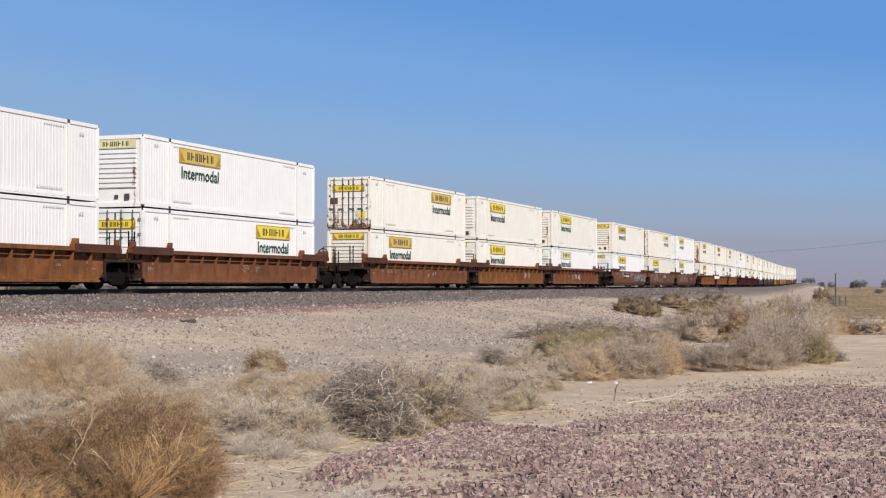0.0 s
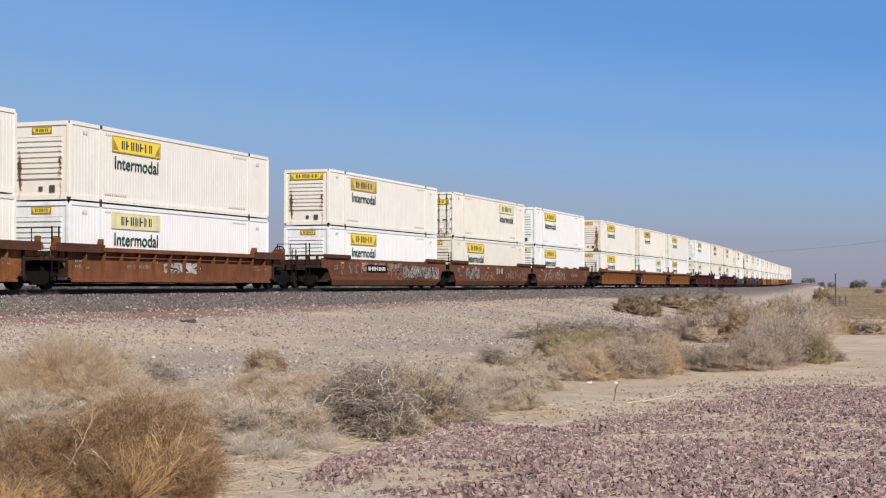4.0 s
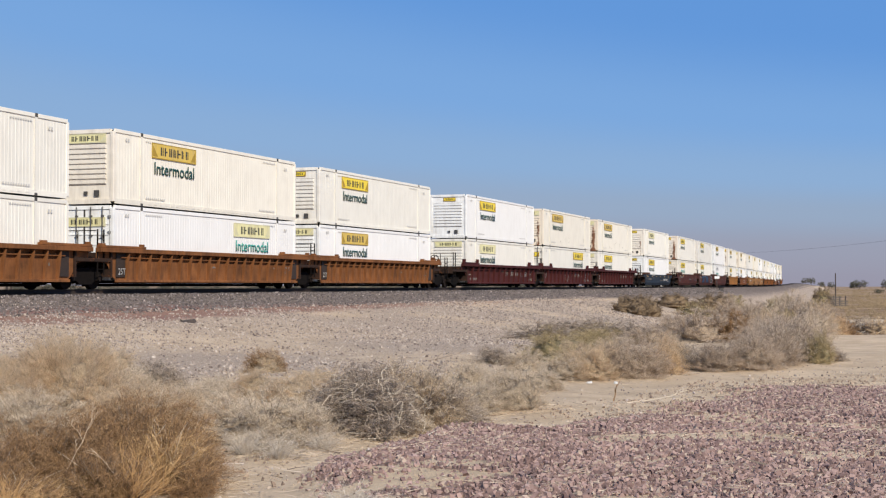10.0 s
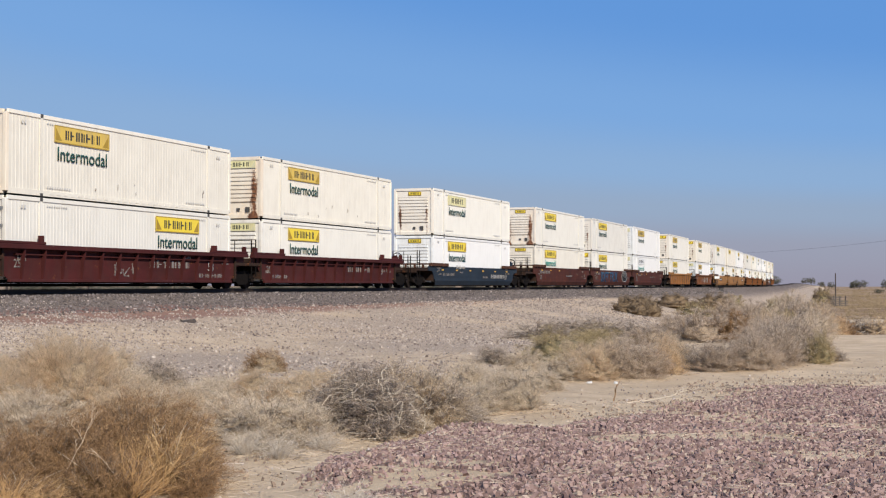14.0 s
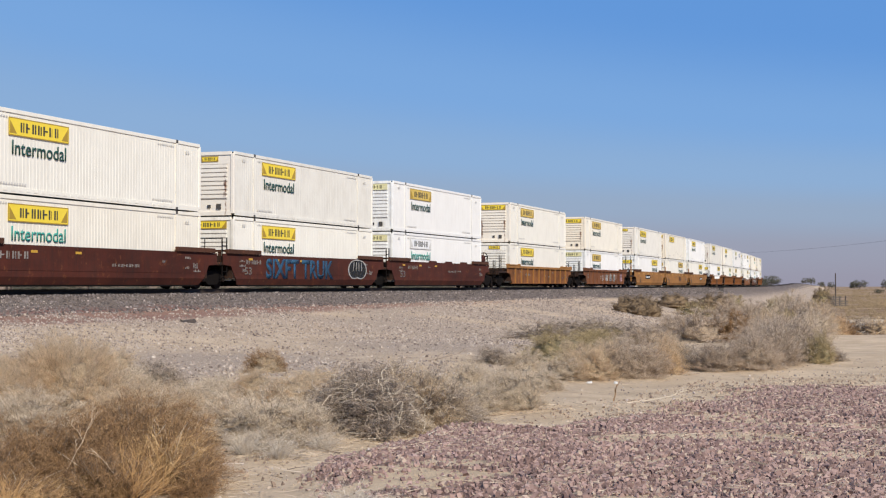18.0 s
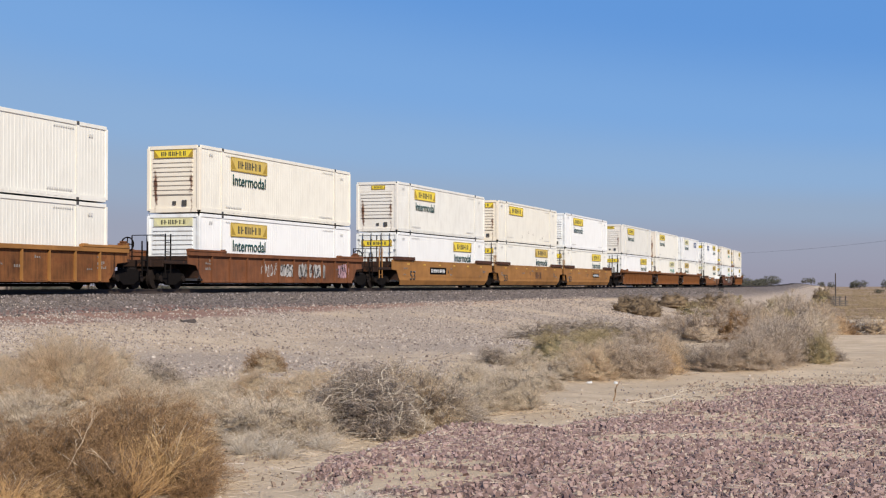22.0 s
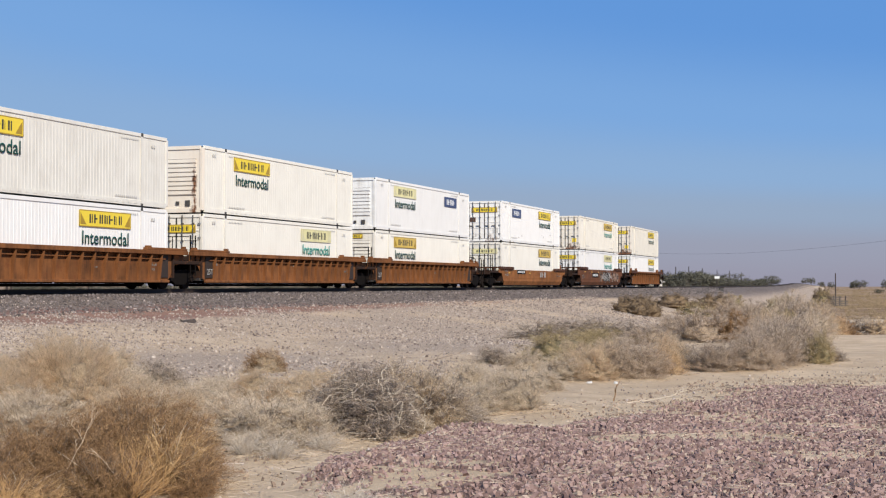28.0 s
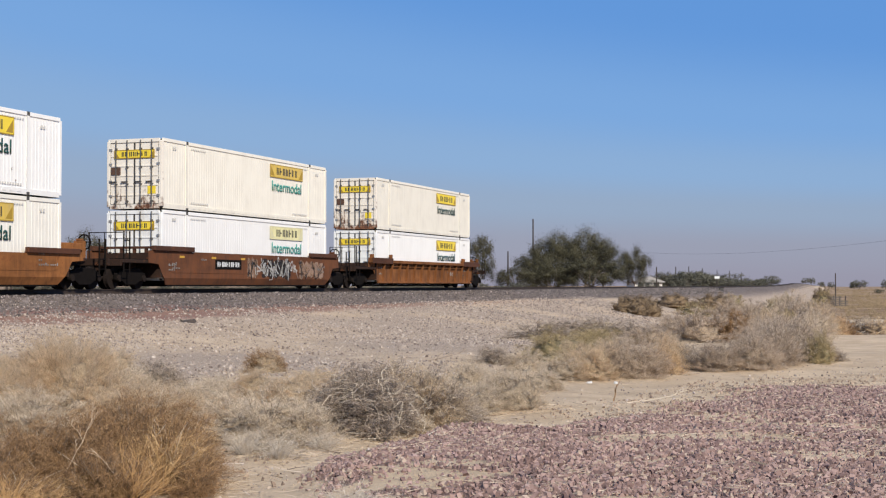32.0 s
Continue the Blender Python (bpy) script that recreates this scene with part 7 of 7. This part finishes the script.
def house(px, depth, w, h):
    x = sight(px, 0, depth)
    thing = tagged(new("house"), "small white house with a low grey gable roof", "house")
    thing.matrix_world = pose(x, depth, ground_at(x, depth), 0, 0, 8)
    part("wall", kept("house_wall", WALL_WHITE, lambda bm: box(bm, -w / 2, 0, 0, w / 2, 6, h)), None, thing)
    part("roof", kept("house_roof", ROOF_GREY, lambda bm: (slab(bm, [(-w / 2 - 0.4, h + 0.004), (w / 2 + 0.4, h + 0.004), (w / 2 + 0.4, h + 0.18), (0, h + 1.2), (-w / 2 - 0.4, h + 0.18)], -0.4, 6.4))), None, thing)
    for k in (-0.3, 0.28):
        wn = part("window", kept(("house_window", k), INK, lambda bm: box(bm, k * w - 0.5, -0.03, 1.0, k * w + 0.5, 0.0, 2.0)), None, thing)
        part("frame", kept(("house_frame", k), WHITE, lambda bm: (box(bm, k * w - 0.6, -0.05, 0.9, k * w + 0.6, -0.004, 1.0), box(bm, k * w - 0.6, -0.05, 2.0, k * w + 0.6, -0.004, 2.1))), None, wn)


house(1148, 265, 5.2, 1.9)


def signal_sign():
    p, h = track(131.7, 3.4)
    z = ground_at(p.x, p.y)
    thing = tagged(new("trackside_sign"), "blank white plate on a thin dark trackside post", "sign")
    thing.matrix_world = pose(p.x, p.y, z, 0, 0, 0)
    top = EYE + (505.15 - 490) * p.y / 2530.6 - z
    part("post", kept("sign_post", TIMBER, lambda bm: rod(bm, (0, 0, -0.2), (0, 0, top), 0.06, n=8)), None, thing)
    part("plate", kept("sign_plate", WHITE, lambda bm: box(bm, -0.34, -0.09, top - 0.28, 0.34, -0.06, top + 0.06), 0.01), None, thing)
    box_thing = tagged(new("trackside_box"), "small black trackside box on the ballast", "box")
    q, _ = track(129.5, 4.2)
    box_thing.matrix_world = pose(q.x, q.y, ground_at(q.x, q.y))
    part("case", kept("trackside_case", CASTING, lambda bm: box(bm, -0.3, -0.2, 0, 0.3, 0.2, 0.42), 0.03), None, box_thing)
    part("lid", kept("trackside_lid", BLACK, lambda bm: box(bm, -0.33, -0.23, 0.42, 0.33, 0.23, 0.48), 0.01), None, box_thing)


signal_sign()


# ---- litter and driftwood ----
def litter(name, words, x, y, outline, height, material, turn):
    def build(bm):
        a = [bm.verts.new((px, py, 0.0)) for px, py in outline]
        b = [bm.verts.new((px * 0.8, py * 0.75, height * (0.7 + 0.5 * math.sin(i * 2.1)))) for i, (px, py) in enumerate(outline)]
        n = len(a)
        for i in range(n):
            bm.faces.new((a[i], a[(i + 1) % n], b[(i + 1) % n], b[i]))
        bm.faces.new(b)
        bm.faces.new(a[::-1])
    bm = bmesh.new()
    build(bm)
    ob = new(name, finish(bm, name, material))
    ob.matrix_world = pose(x, y, ground_at(x, y) - 0.01, 0, 0, turn)
    return tagged(ob, words, "litter")


ring = [(math.cos(k * 0.785) * (0.30 + 0.07 * math.sin(k * 2.3)), math.sin(k * 0.785) * 0.16) for k in range(8)]
litter("dark_rag", "dark crumpled rag lying on gravel", -8.32, 46.75, ring, 0.12, TIMBER, 10)
litter("dark_plank_piece", "dark broken piece of timber on ballast", -7.81, 57.4, ring, 0.10, TIMBER, 20)
small = [(px * 0.22, py * 0.3) for px, py in ring]
litter("paper_scrap", "crumpled white paper scrap on sand", 2.65, 25.9, small, 0.04, FAINT, 30)
litter("paper_scrap", "crumpled white paper scrap on sand", 3.12, 25.9, small, 0.04, FAINT, 80)


def driftwood():
    rng = np.random.default_rng(77)
    n = 2600
    x, y = rng.uniform(-2.5, 8.5, n), rng.uniform(11, 26, n)
    keep = (x < 0.33 * y) & (rng.uniform(0, 1, n) < np.where(np.abs(y - pad_edge(x) - 1.2) < 2.2, 0.85, 0.4)) & (y < pad_edge(x) + 3.5)
    x, y = x[keep], y[keep]
    n = len(x)
    z = ground_height(x, y) + 0.012
    a = rng.uniform(0, 6.28, n)
    length = rng.uniform(0.05, 0.5, n) ** 1.5
    p0 = np.stack([x, y, z], 1)
    d = np.stack([np.cos(a), np.sin(a), rng.uniform(0.0, 0.25, n)], 1) * length[:, None]
    p1 = p0 + d * 0.5 + rng.normal(0, 0.02, (n, 3)) * [1, 1, 0.3]
    p2 = p0 + d
    v, f = ribbons(np.stack([p0, p1, p2], 1), rng.uniform(0.003, 0.008, n))
    tagged(new("dead_twigs", raw_mesh("dead_twigs", v, f, TWIGS["grey"])), "broken dead twigs strewn on sand", "twigs", kind="stuff")


driftwood()


def pad_straw():
    """Bits of dry straw blown over the gravel."""
    rng = np.random.default_rng(78)
    n = 9000
    x, y = rng.uniform(-1.4, 8, n), rng.uniform(10.8, 24, n)
    keep = (x < 0.33 * y) & (on_pad(x, y) > 0.2) & (value_noise(x * 0.5, y, 0.8, 53) + rng.uniform(-0.2, 0.2, n) > 0.55)
    x, y = x[keep], y[keep]
    n = len(x)
    a = rng.normal(0, 0.8, n)
    d = np.stack([np.cos(a), np.sin(a), rng.uniform(-0.05, 0.2, n)], 1) * rng.uniform(0.03, 0.16, n)[:, None]
    p0 = np.stack([x, y, ground_height(x, y) + rng.uniform(0.015, 0.045, n)], 1)
    v, f = ribbons(np.stack([p0, p0 + d * 0.5 + rng.normal(0, 0.008, (n, 3)), p0 + d], 1), rng.uniform(0.0018, 0.0045, n))
    tagged(new("straw_bits", raw_mesh("straw_bits", v, f, TWIGS["straw"])), "bits of pale straw blown over gravel", "straw", kind="stuff")


pad_straw()


# ---- the car on the sand road ----
CAR_PAINT, _t, _b = shader("dark_blue_car_paint", 0.25, 0.3)
_b.inputs["Base Color"].default_value = (0.006, 0.007, 0.010, 1)
_b.inputs["Coat Weight"].default_value = 0.3
CAR_GLASS, _t, _b = shader("car_glass", 0.05)
_b.inputs["Base Color"].default_value = (0.02, 0.025, 0.03, 1)
TYRE = plain("tyre_rubber", (0.025, 0.025, 0.025), 0.9)
TAIL, _t, _b = shader("tail_lamp_red", 0.3)
_b.inputs["Base Color"].default_value = (0.10, 0.008, 0.008, 1)


def build_car():
    """A dark sport utility car, nose towards +x, on the origin."""
    car = tagged(new("suv_car"), "black sport utility car on a sand road", "car")
    def hull(bm):
        pts = [(-2.25, 0.42), (2.2, 0.38), (2.32, 0.62), (2.2, 0.92), (1.05, 1.06), (0.35, 1.60), (-0.2, 1.70), (-1.7, 1.66), (-2.15, 1.10), (-2.32, 0.95), (-2.34, 0.60)]
        slab(bm, pts, -0.92, 0.92)
        for v in bm.verts:
            if v.co.z > 1.2:
                v.co.y *= 0.80
    part("body", kept("car_body", CAR_PAINT, hull, 0.05), None, car)
    for s in (-1, 1):
        part("side_window", kept(("side_window", s), CAR_GLASS, lambda bm: slab(bm, [(-1.95, 1.14), (0.85, 1.10), (0.35, 1.50), (-1.6, 1.55)], s * 0.80 if s > 0 else -0.93, s * 0.93 if s > 0 else -0.80)), None, car, "dark glass")
        for x in (-1.42, 1.42):
            w = part("wheel", kept(("tyre", s, x), TYRE, lambda bm: rod(bm, (x, s * 0.72, 0.36), (x, s * 0.94, 0.36), 0.36, n=20)), None, car)
            part("rim", kept(("rim", s, x), STEEL, lambda bm: rod(bm, (x, s * 0.93, 0.36), (x, s * 0.955, 0.36), 0.22, n=14)), None, w)
        part("tail_light", kept(("tail_light", s), TAIL, lambda bm: box(bm, -2.36, s * 0.62 - 0.14, 0.92, -2.2, s * 0.62 + 0.14, 1.12), 0.01), None, car, "red tail light")
        part("headlight", kept(("headlight", s), WHITE, lambda bm: box(bm, 2.12, s * 0.64 - 0.16, 0.74, 2.30, s * 0.64 + 0.16, 0.88), 0.01), None, car, "clear headlight")
    part("rear_window", kept("rear_window", CAR_GLASS, lambda bm: slab(bm, [(-2.16, 1.14), (-2.10, 1.14), (-1.74, 1.60), (-1.80, 1.60)], -0.66, 0.66)), None, car, "dark glass")
    part("windscreen", kept("windscreen", CAR_GLASS, lambda bm: slab(bm, [(1.04, 1.09), (1.10, 1.09), (0.44, 1.58), (0.38, 1.58)], -0.64, 0.64)), None, car, "dark glass")
    part("bumper", kept("bumper", CASTING, lambda bm: box(bm, -2.42, -0.88, 0.42, -2.30, 0.88, 0.66), 0.03), None, car, "black plastic bumper")
    return car


road_car = build_car()
_way = [(0.0, 44.0, -60.0), (12.0, 43.2, 41.0), (21.0, 42.3, 117.0), (22.3, 41.4, 131.0), (23.0, 41.45, 138.5), (23.4, 41.4, 142.0), (23.8, 41.2, 146.5), (24.2, 41.0, 152.0), (24.6, 39.8, 156.5), (25.0, 39.6, 160.0), (25.8, 39.7, 163.5), (26.8, 39.8, 165.5), (28.0, 39.8, 166.0), (32.0, 39.8, 166.1)]
CAR_ROWS = []
for i, (t, x, y) in enumerate(_way):
    a, b = _way[max(i - 1, 0)], _way[min(i + 1, len(_way) - 1)]
    CAR_ROWS.append((t, pose(x, y, ground_at(x, y), 0, 0, math.degrees(math.atan2(b[2] - a[2], b[1] - a[1])))))


def motions():
    for thing, s0, up in MOVING:
        walk(thing, [(float(t), on_track(s0 - train_shift(t), up)) for t in range(33)])
    walk(road_car, CAR_ROWS)


motions()
